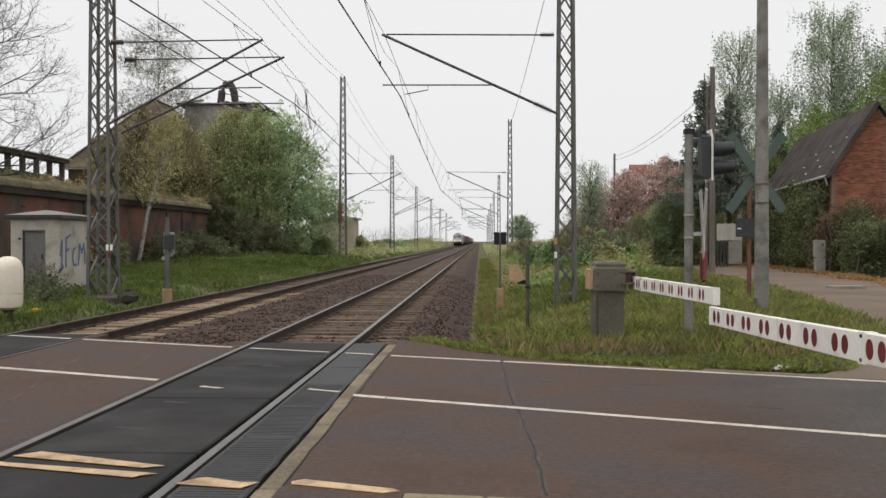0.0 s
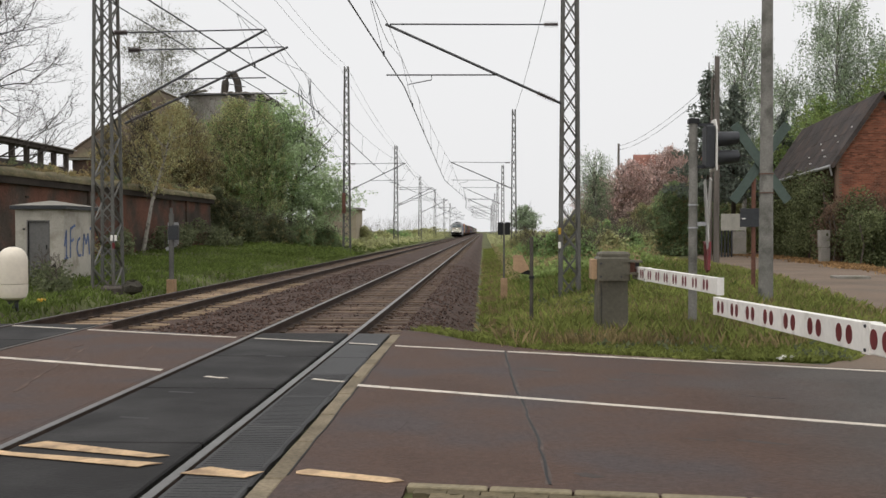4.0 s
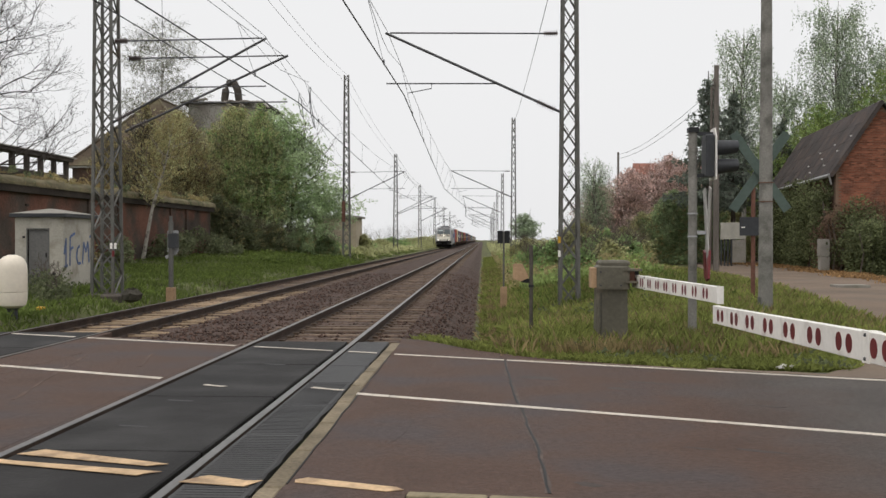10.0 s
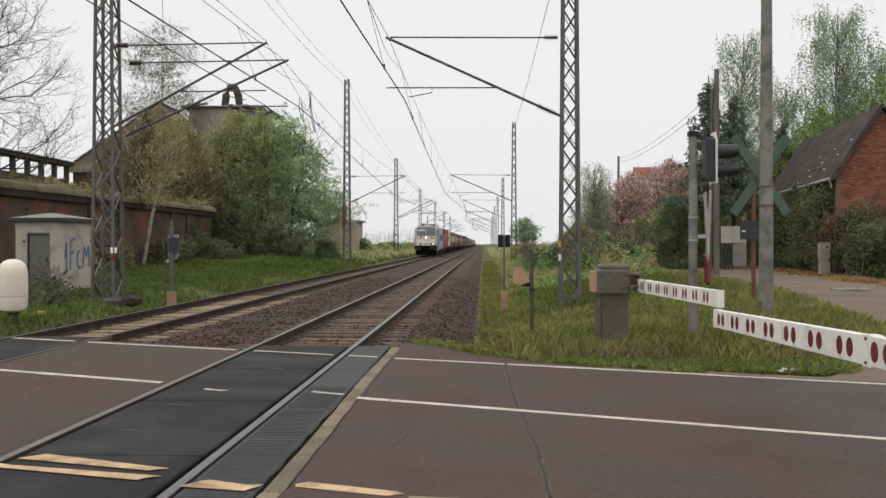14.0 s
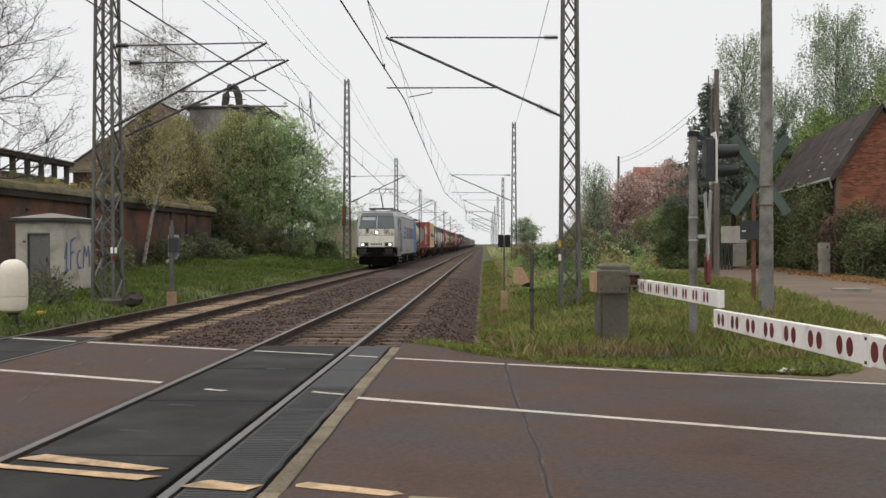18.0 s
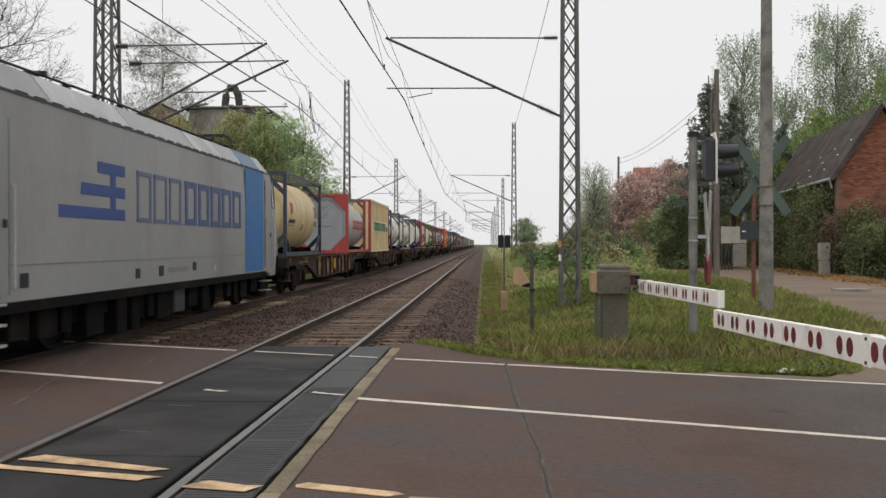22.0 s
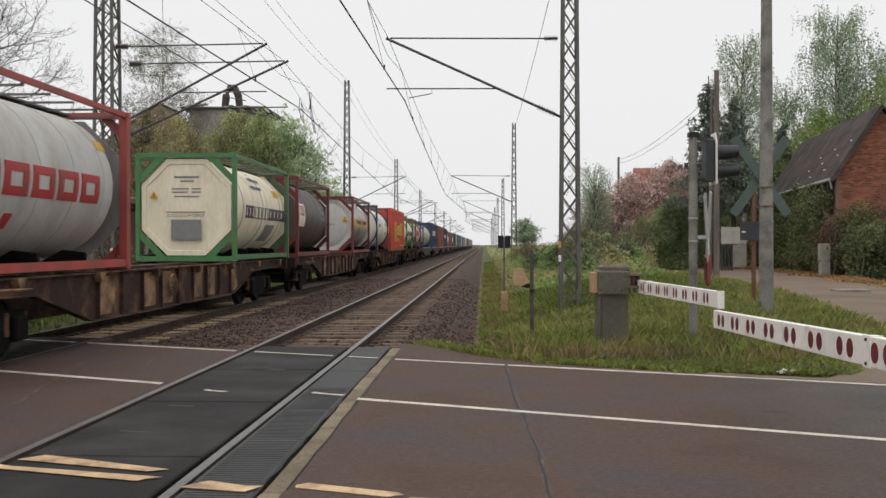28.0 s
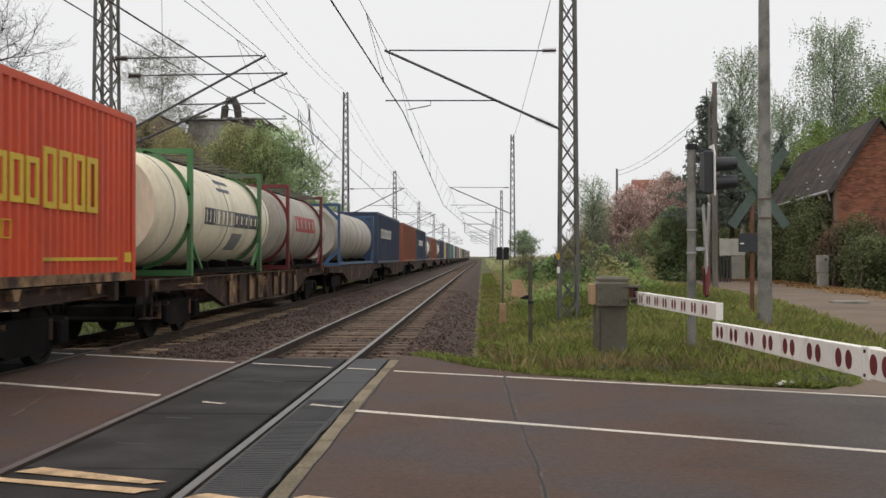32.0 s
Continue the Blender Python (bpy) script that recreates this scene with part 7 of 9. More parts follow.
# black of the running gear is deepened to carry the shade below the train
UNDER = material("shade_black_running_gear", (0.006, 0.0052, 0.0048), 0.9, var=0.3, big=2, fine=25, bump=0.2, dirt=(0.02, 0.015, 0.012), dirt_amount=0.15, spec=0.12)
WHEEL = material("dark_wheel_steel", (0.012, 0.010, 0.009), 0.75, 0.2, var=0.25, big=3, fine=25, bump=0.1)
# base lightened to stand in for the sky reflected by the windscreen
GLASS_DARK = material("reflection_tinted_cab_glass", (0.075, 0.092, 0.098), 0.06, var=0.1, bump=0, spec=1.0)
GLASS_BLACK = material("black_side_glass", (0.012, 0.014, 0.015), 0.1, var=0.1, bump=0, spec=0.4)
BLIND = material("pale_sun_blind", (0.38, 0.42, 0.42), 0.5, var=0.08, bump=0)
WAGON = material("rusty_brown_wagon_paint", (0.036, 0.020, 0.015), 0.85, var=0.35, big=1.2, fine=18, bump=0.25, dirt=(0.17, 0.088, 0.045), dirt_amount=0.24, dirt_scale=1.9)
WAGON_TAN = material("dusty_tan_wagon_panel", (0.27, 0.165, 0.09), 0.85, var=0.3, big=1.5, fine=18, bump=0.2, dirt=(0.05, 0.033, 0.024), dirt_amount=0.45, dirt_scale=2.4)
CREAM_TANK = paint("yellowed_cream_tank", (0.672, 0.528, 0.3), (0.48, 0.348, 0.18), 0.3)
WHITE_TANK = paint("off_white_tank", (0.816, 0.775, 0.68), (0.49, 0.422, 0.326), 0.25)
CREAM_WHITE = paint("cream_white_tank", (0.798, 0.718, 0.545), (0.559, 0.492, 0.359), 0.25)
DUSTY_TANK = paint("dusty_brownish_grey_tank", (0.429, 0.39, 0.332), (0.26, 0.221, 0.182), 0.3)
RED_END = paint("cool_grey_end_plate", (0.312, 0.331, 0.35), (0.25, 0.25, 0.25), 0.2)
PALE_TANK = paint("pale_grey_tank", (0.486, 0.479, 0.459), (0.365, 0.338, 0.297), 0.3)
GREY_TANK = paint("grey_steel_tank", (0.312, 0.312, 0.312), (0.175, 0.163, 0.156), 0.35)
BROWN_TANK = paint("dark_brownish_tank", (0.102, 0.0792, 0.0744), (0.054, 0.0456, 0.0432), 0.35)
STEEL_TANK = material("bare_steel_tank", (0.40, 0.40, 0.40), 0.38, 0.75, var=0.08, big=1.0, fine=12, bump=0.02, dirt=(0.2, 0.19, 0.18), dirt_amount=0.25, stretch=(1, 1, 0.35))
RED_FRAME = paint("bright_red_frame", (0.396, 0.066, 0.055), (0.22, 0.066, 0.055), 0.3)
MAROON = paint("maroon_frame", (0.17, 0.03, 0.03), (0.10, 0.035, 0.03), 0.3)
NAVY_FRAME = paint("navy_blue_frame", (0.035, 0.045, 0.12), (0.05, 0.05, 0.10), 0.25)
BLUE_FRAME = paint("mid_blue_frame", (0.05, 0.10, 0.20), (0.06, 0.08, 0.11), 0.3)
SLATE_FRAME = paint("slate_blue_frame", (0.038, 0.055, 0.08), (0.05, 0.05, 0.055), 0.3)
GREEN_FRAME = paint("bright_green_frame", (0.069, 0.207, 0.0747), (0.0805, 0.127, 0.069), 0.35)
GREY_FRAME = paint("mid_grey_frame", (0.20, 0.20, 0.20), (0.12, 0.12, 0.11), 0.3)
CREAM_BOX = paint("cream_box_paint", (0.78, 0.637, 0.364), (0.546, 0.429, 0.234), 0.2)
RED_BOX = paint("orange_red_box_paint", (0.59, 0.0732, 0.0236), (0.401, 0.0708, 0.0354), 0.2)
# navy and orange are muted here to imitate distance haze
NAVY_BOX = paint("haze_muted_navy_box_paint", (0.042, 0.058, 0.105), (0.06, 0.065, 0.09), 0.2)
ORANGE_BOX = paint("haze_muted_orange_box_paint", (0.28, 0.095, 0.055), (0.22, 0.075, 0.04), 0.25)
TEAL_BOX = paint("dull_teal_box_paint", (0.10, 0.20, 0.19), (0.12, 0.15, 0.14), 0.25)
GOLD = paint("yellow_lettering", (0.62, 0.42, 0.03), amount=0.1)
RED_INK = paint("red_lettering", (0.38, 0.035, 0.035), amount=0.1)
GREEN_INK = paint("green_lettering", (0.02, 0.14, 0.065), amount=0.0)
DARK_INK = paint("dark_lettering", (0.05, 0.055, 0.08), amount=0.1)
GREY_INK = paint("grey_lettering", (0.22, 0.22, 0.22), amount=0.1)
PALE_CREAM = paint("pale_cream_text_band", (0.802, 0.708, 0.496), (0.649, 0.531, 0.33), 0.2)
# recessed panels get a darker cream than the ribs
CREAM_PANEL = paint("darker_cream_recessed_panel", (0.607, 0.475, 0.271), (0.449, 0.33, 0.172), 0.3)
YELLOW_BAND = paint("yellow_band", (0.60, 0.34, 0.02), amount=0.2)
PALE_BLUE = paint("pale_blue_label", (0.16, 0.36, 0.56), amount=0.1)
LAMP = bpy.data.materials.new("lit_headlight")
LAMP.use_nodes = True
LAMP.node_tree.nodes["Principled BSDF"].inputs["Emission Color"].default_value = (1.0, 0.93, 0.78, 1)
LAMP.node_tree.nodes["Principled BSDF"].inputs["Emission Strength"].default_value = 5.0


def on_train(ob, s, z=0.0):
    TRAIN.append((ob, s, z))
    return ob


def patch(shape, y0, y1, z0, z1, x, radius=0.0, zc=0.0, lift=0.005):
    """A thin plate on a flat side at x, or wrapped round a barrel of that radius and axis height."""
    n = 5 if radius else 1
    front, back = [], []
    for i in range(n + 1):
        z = z0 + (z1 - z0) * i / n
        xx = math.sqrt(max(radius ** 2 - (z - zc) ** 2, 0)) if radius else x
        front.append((xx + lift, z))
        back.append((xx - 0.01, z))
    ring = front + back[::-1]
    return shape.loft([[(u, y, w) for u, w in ring] for y in (y0, y1)])


def lettering(parent, y0, y1, z0, z1, count, mat, x=0.0, radius=0.0, zc=0.0, stroke=0.18, name="lettering_mark"):
    """A row of plain hollow blocks, all alike, in the place of a brand's writing."""
    pitch = (y1 - y0) / count
    for k in range(count):
        a, b = y0 + pitch * (k + 0.08), y0 + pitch * (k + 0.92)
        w = min(stroke, 0.3) * pitch
        h = min(0.8 * w, 0.3 * (z1 - z0))
        s = Shape()
        patch(s, a, a + w, z0, z1, x, radius, zc, 0.011)
        patch(s, b - w, b, z0, z1, x, radius, zc, 0.011)
        patch(s, a + w, b - w, z1 - h, z1, x, radius, zc, 0.011)
        patch(s, a + w, b - w, z0, z0 + h, x, radius, zc, 0.011)
        part(name, s, mat, parent)


def text_lines(parent, plane, rows, mat, name="text_line"):
    """Small unreadable lines of print: thin bars. plane: 'end' faces the front, rows of (x0, x1, z, height, y)."""
    for x0, x1, z, h, y in rows:
        part(name, Shape().box(x0, x1, y - 0.004, y + 0.004, z, z + h), mat, parent)


def wheelset(parent, y, radius, gauge=0.755):
    """Two wheels on an axle; it turns as the train rolls."""
    ob = new("wheelset")
    ob.parent = parent
    ob.matrix_basis = pose(0, y, radius)
    prof = [(radius + 0.028, -0.07), (radius + 0.02, -0.04), (radius, -0.03), (radius - 0.01, 0.06), (radius - 0.07, 0.06), (radius - 0.08, 0.02), (0.12, 0.045), (0.11, 0.09), (0.001, 0.09)]
    for side in (-1, 1):
        rim = [(r, side * (gauge + h)) for r, h in prof]
        rim = [(0.001, side * (gauge - 0.07))] + rim
        part("wheel", Shape().lathe(rim, 20, "x"), WHEEL, ob)
    part("axle", Shape().tube([(-gauge, 0, 0), (gauge, 0, 0)], 0.085, 8), WHEEL, ob)
    WHEELS.append((ob, y, radius))
    return ob


# ---------------------------------------------------------------- the locomotive
def locomotive():
    ob = thing("locomotive", "silver electric freight locomotive with blue lettering marks and lit headlights", "locomotive")
    L = 17.3
    def half(x):                                  # both flanks of a section given by its left half
        return [(-u, y, z) for u, y, z in x] + [(u, y, z) for u, y, z in reversed(x)]
    front = [(1.19, 0.05, 0.95), (1.20, 0.0, 1.34), (1.19, 0.035, 2.14), (1.18, 0.14, 2.56), (1.09, 0.53, 3.42), (1.03, 0.66, 3.66)]
    corner = [(1.36, 0.36, 0.72), (1.385, 0.30, 1.34), (1.385, 0.325, 2.14), (1.38, 0.42, 2.56), (1.31, 0.80, 3.42), (1.10, 0.98, 3.72)]
    second = [(1.49, 1.5, 0.72), (1.49, 1.5, 1.34), (1.49, 1.5, 2.02), (1.49, 1.5, 2.55), (1.465, 1.5, 3.38), (1.14, 1.55, 3.80)]
    flip = lambda r: [(u, L - y, z) for u, y, z in r]
    body = Shape()
    raised = lambda r, y: [(r[0][0], y, 0.86)] + [(u, y, z) for u, _, z in r[1:]]
    rings = [half(corner), half(second), half(raised(second, 1.9)), half(raised(second, L - 1.9)), half(flip(second)), half(flip(corner))]
    for a, b in zip(rings, rings[1:]):
        for j in range(11):
            if j in (4, 6):                       # sloping roof flanks are panels of their own
                continue
            if j == 5:
                continue
            body.add([a[j], a[j + 1], b[j + 1], b[j]], [(0, 1, 2, 3)])
        body.add([a[11], a[0], b[0], b[11]], [(0, 1, 2, 3)])
    hull = part("body", body, SILVER, ob, smooth=True)
    roof = Shape()
    for a, b in zip(rings, rings[1:]):
        roof.add([a[5], a[6], b[6], b[5]], [(0, 1, 2, 3)])
    part("roof", roof, DARK_GREY, ob)
    for side in (4, 6):
        edge = [r[side] for r in rings], [r[side + 1] for r in rings]
        cuts = [0, 1, 3.2, 5.0, 7.4, 9.9, 12.2, 14.1, L - 0.75]
        def at(line, y):
            for p, q in zip(line, line[1:]):
                if p[1] <= y <= q[1] + 1e-6:
                    u = (y - p[1]) / max(q[1] - p[1], 1e-6)
                    return tuple(p[k] + (q[k] - p[k]) * u for k in range(3))
            return line[-1] if y > line[-1][1] else line[0]
        spans = [edge[0][0][1] - 0.4, 1.55, 3.4, 6.2, 9.6, 11.6, 13.2, 15.0, 15.75, L - 0.4]
        for k, (c, d) in enumerate(zip(spans, spans[1:])):
            quad = [at(edge[0], c), at(edge[1], c), at(edge[1], d - 0.02), at(edge[0], d - 0.02)]
            part("roof_panel", Shape().add(quad, [(0, 1, 2, 3)]), ROOF_BLUE if k == 6 else (ROOF_GREY if k % 2 == 0 or k == 7 else SILVER), ob)
        # rain strip with slots under the roof panels
        sx = -1 if side == 4 else 1
        part("rain_strip", Shape().bar((sx * 1.465, 1.6, 3.39), (sx * 1.465, L - 1.6, 3.39), 0.03, 0.03), DARK_GREY, ob)
        for k in range(26):
            part("roof_slot", Shape().bar((sx * 1.446, 2.4 + 0.5 * k, 3.425), (sx * 1.446, 2.7 + 0.5 * k, 3.425), 0.02, 0.02), BLACK, ob)
    for end, turn in ((0, lambda p: p), (1, lambda p: (-p[0], L - p[1], p[2]))):
        f, c = half(front), half(corner)
        tr = lambda pts: [turn(p) for p in pts]
        nose = Shape()
        nose.add(tr([f[1], f[2], f[9], f[10]]), [(0, 1, 2, 3)])
        panel = part("front_panel", nose, LOCO_WHITE, ob, "dirty white front panel")
        part("upper_front_panel", Shape().add(tr([f[2], f[3], f[8], f[9]]), [(0, 1, 2, 3)]), LOCO_GRIME, ob, "white panel with sooty streaks under the windscreen")
        flank = Shape()
        skirt = Shape().add(tr([f[0], f[1], f[10], f[11]]), [(0, 1, 2, 3)])
        for j in (0, 10):
            skirt.add(tr([c[j], c[j + 1], f[j + 1], f[j]]), [(0, 1, 2, 3)])
        part("front_skirt", skirt, UNDER, ob)
        for j in list(range(1, 5)) + list(range(6, 10)):
            flank.add(tr([c[j], c[j + 1], f[j + 1], f[j]]), [(0, 1, 2, 3)])
        flank.add(tr([c[5], c[6], f[6], f[5]]), [(0, 1, 2, 3)])
        flank.add(tr([c[0], f[0], f[11], c[11]]), [(0, 1, 2, 3)])
        part("cab_corner", flank, ROOF_GREY, ob, "pale angled cab corners")
        # windscreen in two panes with a dark surround and a visor above
        surround = Shape().add(tr([f[3], f[4], f[7], f[8]]), [(0, 1, 2, 3)])
        part("windscreen_surround", surround, DARK_GREY, ob)
        part("visor", Shape().add(tr([f[4], f[5], f[6], f[7]]), [(0, 1, 2, 3)]), VISOR, ob, "dull grey metal visor")
        for sx in (-1, 1):
            quad = [(sx * 0.045, 0.163, 2.61), (sx * 1.12, 0.163, 2.61), (sx * 1.05, 0.507, 3.37), (sx * 0.045, 0.507, 3.37)]
            part("windscreen_pane", Shape().add(tr([(u, y - 0.006, z) for u, y, z in quad] + [(u, y + 0.02, z) for u, y, z in quad]), [(0, 1, 2, 3), (7, 6, 5, 4), (0, 4, 5, 1), (1, 5, 6, 2), (2, 6, 7, 3), (3, 7, 4, 0)]), GLASS_DARK, ob)
        part("sun_blind", Shape().add(tr([(-1.0, 0.395, 3.14), (-0.12, 0.395, 3.14), (-0.12, 0.482, 3.335), (-0.98, 0.482, 3.335)]), [(0, 1, 2, 3)]), BLIND, ob)
        part("screen_divider", Shape().bar(turn((0, 0.15, 2.6)), turn((0, 0.5, 3.38)), 0.04, 0.03, (1, 0, 0)), LOCO_WHITE, ob, "white bar between the panes")
        for sx in (-1, 1):
            part("wiper", Shape().tube(tr([(sx * 0.62, 0.10, 2.46), (sx * 0.36, 0.16, 2.64), (sx * 0.12, 0.30, 2.98)]), 0.014, 5), BLACK, ob)
        lamp_y = -0.02
        for lx, lz, lw, lh in ((-0.80, 1.52, 0.26, 0.125), (0.80, 1.52, 0.26, 0.125)):
            house = part("headlight_housing", Shape().add(tr([(lx - lw, lamp_y, lz - lh), (lx + lw, lamp_y, lz - lh), (lx + lw, lamp_y, lz + lh), (lx - lw, lamp_y, lz + lh), (lx - lw, 0.1, lz - lh), (lx + lw, 0.1, lz - lh), (lx + lw, 0.1, lz + lh), (lx - lw, 0.1, lz + lh)]),
                                                            [(0, 1, 2, 3), (0, 4, 5, 1), (1, 5, 6, 2), (2, 6, 7, 3), (3, 7, 4, 0)]), HOUSING, ob, "grey headlight housing")
            sgn = 1 if lx > 0 else -1
            for off, rad, m in ((0.11, 0.068, LAMP if end == 0 else GLASS_DARK), (-0.11, 0.075, GLASS_BLACK)):
                p = turn((lx + sgn * off, lamp_y, lz))
                dy = -0.014 if end == 0 else 0.014
                part("lamp", Shape().lathe([(rad, 0), (rad, dy), (rad * 0.6, dy * 1.6), (0.001, dy * 1.8)], 14, "y", p), m, house)
        part("lamp_surround", Shape().box(-0.13, 0.13, *sorted((turn((0, 0.05, 0))[1], turn((0, 0.12, 0))[1])), 2.18, 2.44), HOUSING, ob)
        p = turn((0, 0.07, 2.31))
        dy = -0.03 if end == 0 else 0.03
        part("top_headlight", Shape().lathe([(0.09, 0.03), (0.09, dy), (0.06, dy * 1.5), (0.001, dy * 1.7)], 16, "y", p), LAMP if end == 0 else GLASS_DARK, ob)
        for k in range(7):
            part("number_bar", Shape().add(tr([(-0.38 + 0.11 * k, -0.012, 1.48), (-0.31 + 0.11 * k, -0.012, 1.48), (-0.31 + 0.11 * k, -0.012, 1.60), (-0.38 + 0.11 * k, -0.012, 1.60)]), [(0, 1, 2, 3)]), DARK_GREY, panel)
        for zz in (1.36, 2.10):
            part("panel_seam", Shape().add(tr([(-1.17, -0.008 + 0.03 * (zz > 1.9), zz), (1.17, -0.008 + 0.03 * (zz > 1.9), zz), (1.17, -0.008 + 0.03 * (zz > 1.9), zz + 0.014), (-1.17, -0.008 + 0.03 * (zz > 1.9), zz + 0.014)]), [(0, 1, 2, 3)]), DARK_GREY, panel)
        lo = Shape().add(tr([(-1.16, 0.09, 0.8), (1.16, 0.09, 0.8), (1.16, 0.06, 1.3), (-1.16, 0.06, 1.3), (-1.38, 0.9, 0.8), (1.38, 0.9, 0.8), (1.38, 0.9, 1.3), (-1.38, 0.9, 1.3)]),
                         [(0, 1, 2, 3), (0, 4, 5, 1), (1, 5, 6, 2), (2, 6, 7, 3), (3, 7, 4, 0)])
        beam = part("buffer_beam", lo, UNDER, ob)
        for sx in (-1, 1):
            a, b = turn((sx * 0.875, 0.05, 1.05)), turn((sx * 0.875, -0.5, 1.05))
            buf = part("buffer", Shape().tube([a, b], 0.12, 12), UNDER, ob)
            y0, y1 = (b[1], b[1] - 0.05) if end == 0 else (b[1], b[1] + 0.05)
            part("buffer_plate", Shape().box(b[0] - 0.26, b[0] + 0.26, min(y0, y1), max(y0, y1), 0.84, 1.24), BUFFER_GREY, buf, bevel=0.03)
            part("grab_rail", Shape().tube([turn((sx * 1.28, 0.12, 1.2)), turn((sx * 1.35, 0.05, 1.25)), turn((sx * 1.34, 0.08, 2.15)), turn((sx * 1.28, 0.18, 2.2))], 0.016, 6), ZINC, ob)
        hook = turn((0, -0.25, 1.02))
        part("coupling_hook", Shape().bar(turn((0, 0.05, 1.02)), hook, 0.07, 0.14).bar(hook, turn((0, -0.2, 0.55)), 0.09, 0.05, (0, 1, 0)), UNDER, ob)
        for sx in (-0.4, 0.35, 0.55):
            part("brake_hose", Shape().tube([turn((sx, 0.0, 0.95)), turn((sx, -0.15, 0.75)), turn((sx + 0.08, -0.1, 0.5))], 0.025, 6), UNDER, ob)
        for sx in (-1, 1):
            part("end_step", Shape().box(*sorted((turn((sx * 1.3, 0, 0))[0] - 0.16, turn((sx * 1.3, 0, 0))[0] + 0.16)), *sorted((turn((0, 0.0, 0))[1], turn((0, 0.26, 0))[1])), 0.5, 0.54), UNDER, ob)
        part("coupler_pocket", Shape().box(-0.3, 0.3, *sorted((turn((0, -0.06, 0))[1], turn((0, 0.2, 0))[1])), 0.86, 1.2), UNDER, ob, bevel=0.02)
        plough = [(-1.12, 0.45, 0.16), (0, 0.12, 0.16), (1.12, 0.45, 0.16), (1.22, 0.36, 0.74), (0, 0.04, 0.74), (-1.22, 0.36, 0.74)]
        part("snow_plough", Shape().add(tr(plough) + tr([(u, y + 0.06, z) for u, y, z in plough]), [(0, 1, 4, 5), (1, 2, 3, 4), (6, 11, 10, 7), (7, 10, 9, 8), (0, 6, 7, 1), (1, 7, 8, 2), (3, 9, 10, 4), (4, 10, 11, 5)]), UNDER, ob)
    # flank fittings on both sides
    flank = lambda y, z: 1.385 + 0.105 * min(1, max(0, (min(y, L - y) - 0.4) / 1.1)) - 0.06 * max(0, z - 2.52)
    for sx in (-1, 1):
        x = sx * 1.49
        for y0, y1 in ((0.72, 1.22), (L - 1.22, L - 0.72)):
            part("cab_side_window", Shape().loft([[(sx * (flank(y, z) + d), y, z) for y, z in ((y0 + 0.05, 2.53), (y1, 2.53), (y1, 3.2), (y1 - 0.05, 3.24), (y0 + 0.2, 3.24), (y0 + 0.04, 3.0))] for d in (-0.03, 0.008)]), GLASS_BLACK, ob)
            part("window_gasket", Shape().tube([(sx * (flank(y, z) + 0.006), y, z) for y, z in ((y0 + 0.05, 2.53), (y1, 2.53), (y1, 3.2), (y1 - 0.05, 3.24), (y0 + 0.2, 3.24), (y0 + 0.04, 3.0), (y0 + 0.05, 2.53))], 0.02, 5), BLACK, ob)
        for y0, y1 in ((1.45, 2.12), (L - 2.12, L - 1.45)):
            door = part("cab_door", Shape().box(min(x, x + 0.012 * sx), max(x, x + 0.012 * sx), y0, y1, 0.95, 3.2), SILVER, ob)
            for yy in (y0 - 0.05, y1 + 0.05):
                part("grab_rail", Shape().tube([(x, yy, 1.0), (x + 0.06 * sx, yy, 1.03), (x + 0.06 * sx, yy, 2.25), (x, yy, 2.28)], 0.014, 6), ZINC, door)
            part("door_handle", Shape().box(min(x, x + 0.03 * sx), max(x, x + 0.03 * sx), y1 - 0.14, y1 - 0.06, 1.75, 1.85), BLACK, door)
            part("door_seam", Shape().box(min(x, x + 0.014 * sx), max(x, x + 0.014 * sx), y0 - 0.015, y0, 0.95, 3.2).box(min(x, x + 0.014 * sx), max(x, x + 0.014 * sx), y1, y1 + 0.015, 0.95, 3.05), DARK_GREY, door)
            for k in range(3):
                part("cab_step", Shape().box(min(x - 0.2 * sx, x + 0.04 * sx), max(x - 0.2 * sx, x + 0.04 * sx), y0 + 0.1, y1 - 0.1, 0.35 + 0.24 * k, 0.38 + 0.24 * k), ZINC, ob)
        band_x = (min(x, x + 0.006 * sx), max(x, x + 0.006 * sx))
        part("blue_band", Shape().box(*band_x, 13.2, 15.0, 0.9, 3.36), BAND_BLUE, ob)
        part("waist_seam", Shape().box(min(x, x + 0.008 * sx), max(x, x + 0.008 * sx), 2.2, L - 2.2, 1.30, 1.312), GREY_INK, ob)
        for yy, zz, h in ((0.95, 1.0, 0.2), (2.4, 1.02, 0.18), (6.2, 1.0, 0.16), (7.3, 1.0, 0.18), (9.2, 1.05, 0.16), (10.6, 1.0, 0.13), (12.6, 1.02, 0.12), (15.6, 0.98, 0.2)):
            part("recess_step", Shape().box(min(x, x + 0.01 * sx), max(x, x + 0.01 * sx), yy, yy + h * 1.2, zz, zz + h), BLACK if h > 0.15 else ROOF_GREY, ob)
        part("maker_plate", Shape().box(*band_x, 7.8, 8.9, 1.05, 1.14), GREY_INK, ob)
        if sx > 0:
            for k, (a, b) in enumerate(((4.72, 5.75), (4.15, 5.75), (3.45, 5.75))):
                z0 = 2.60 - 0.34 * k
                part("logo_bar", Shape().box(x, x + 0.006, a, b, z0, z0 + 0.17), LOGO_BLUE, ob)
            part("logo_bar", Shape().box(x, x + 0.0065, 5.18, 5.38, 2.43, 2.60), LOGO_BLUE, ob)
            part("logo_bar", Shape().box(x, x + 0.0065, 5.18, 5.38, 2.09, 2.26), LOGO_BLUE, ob)
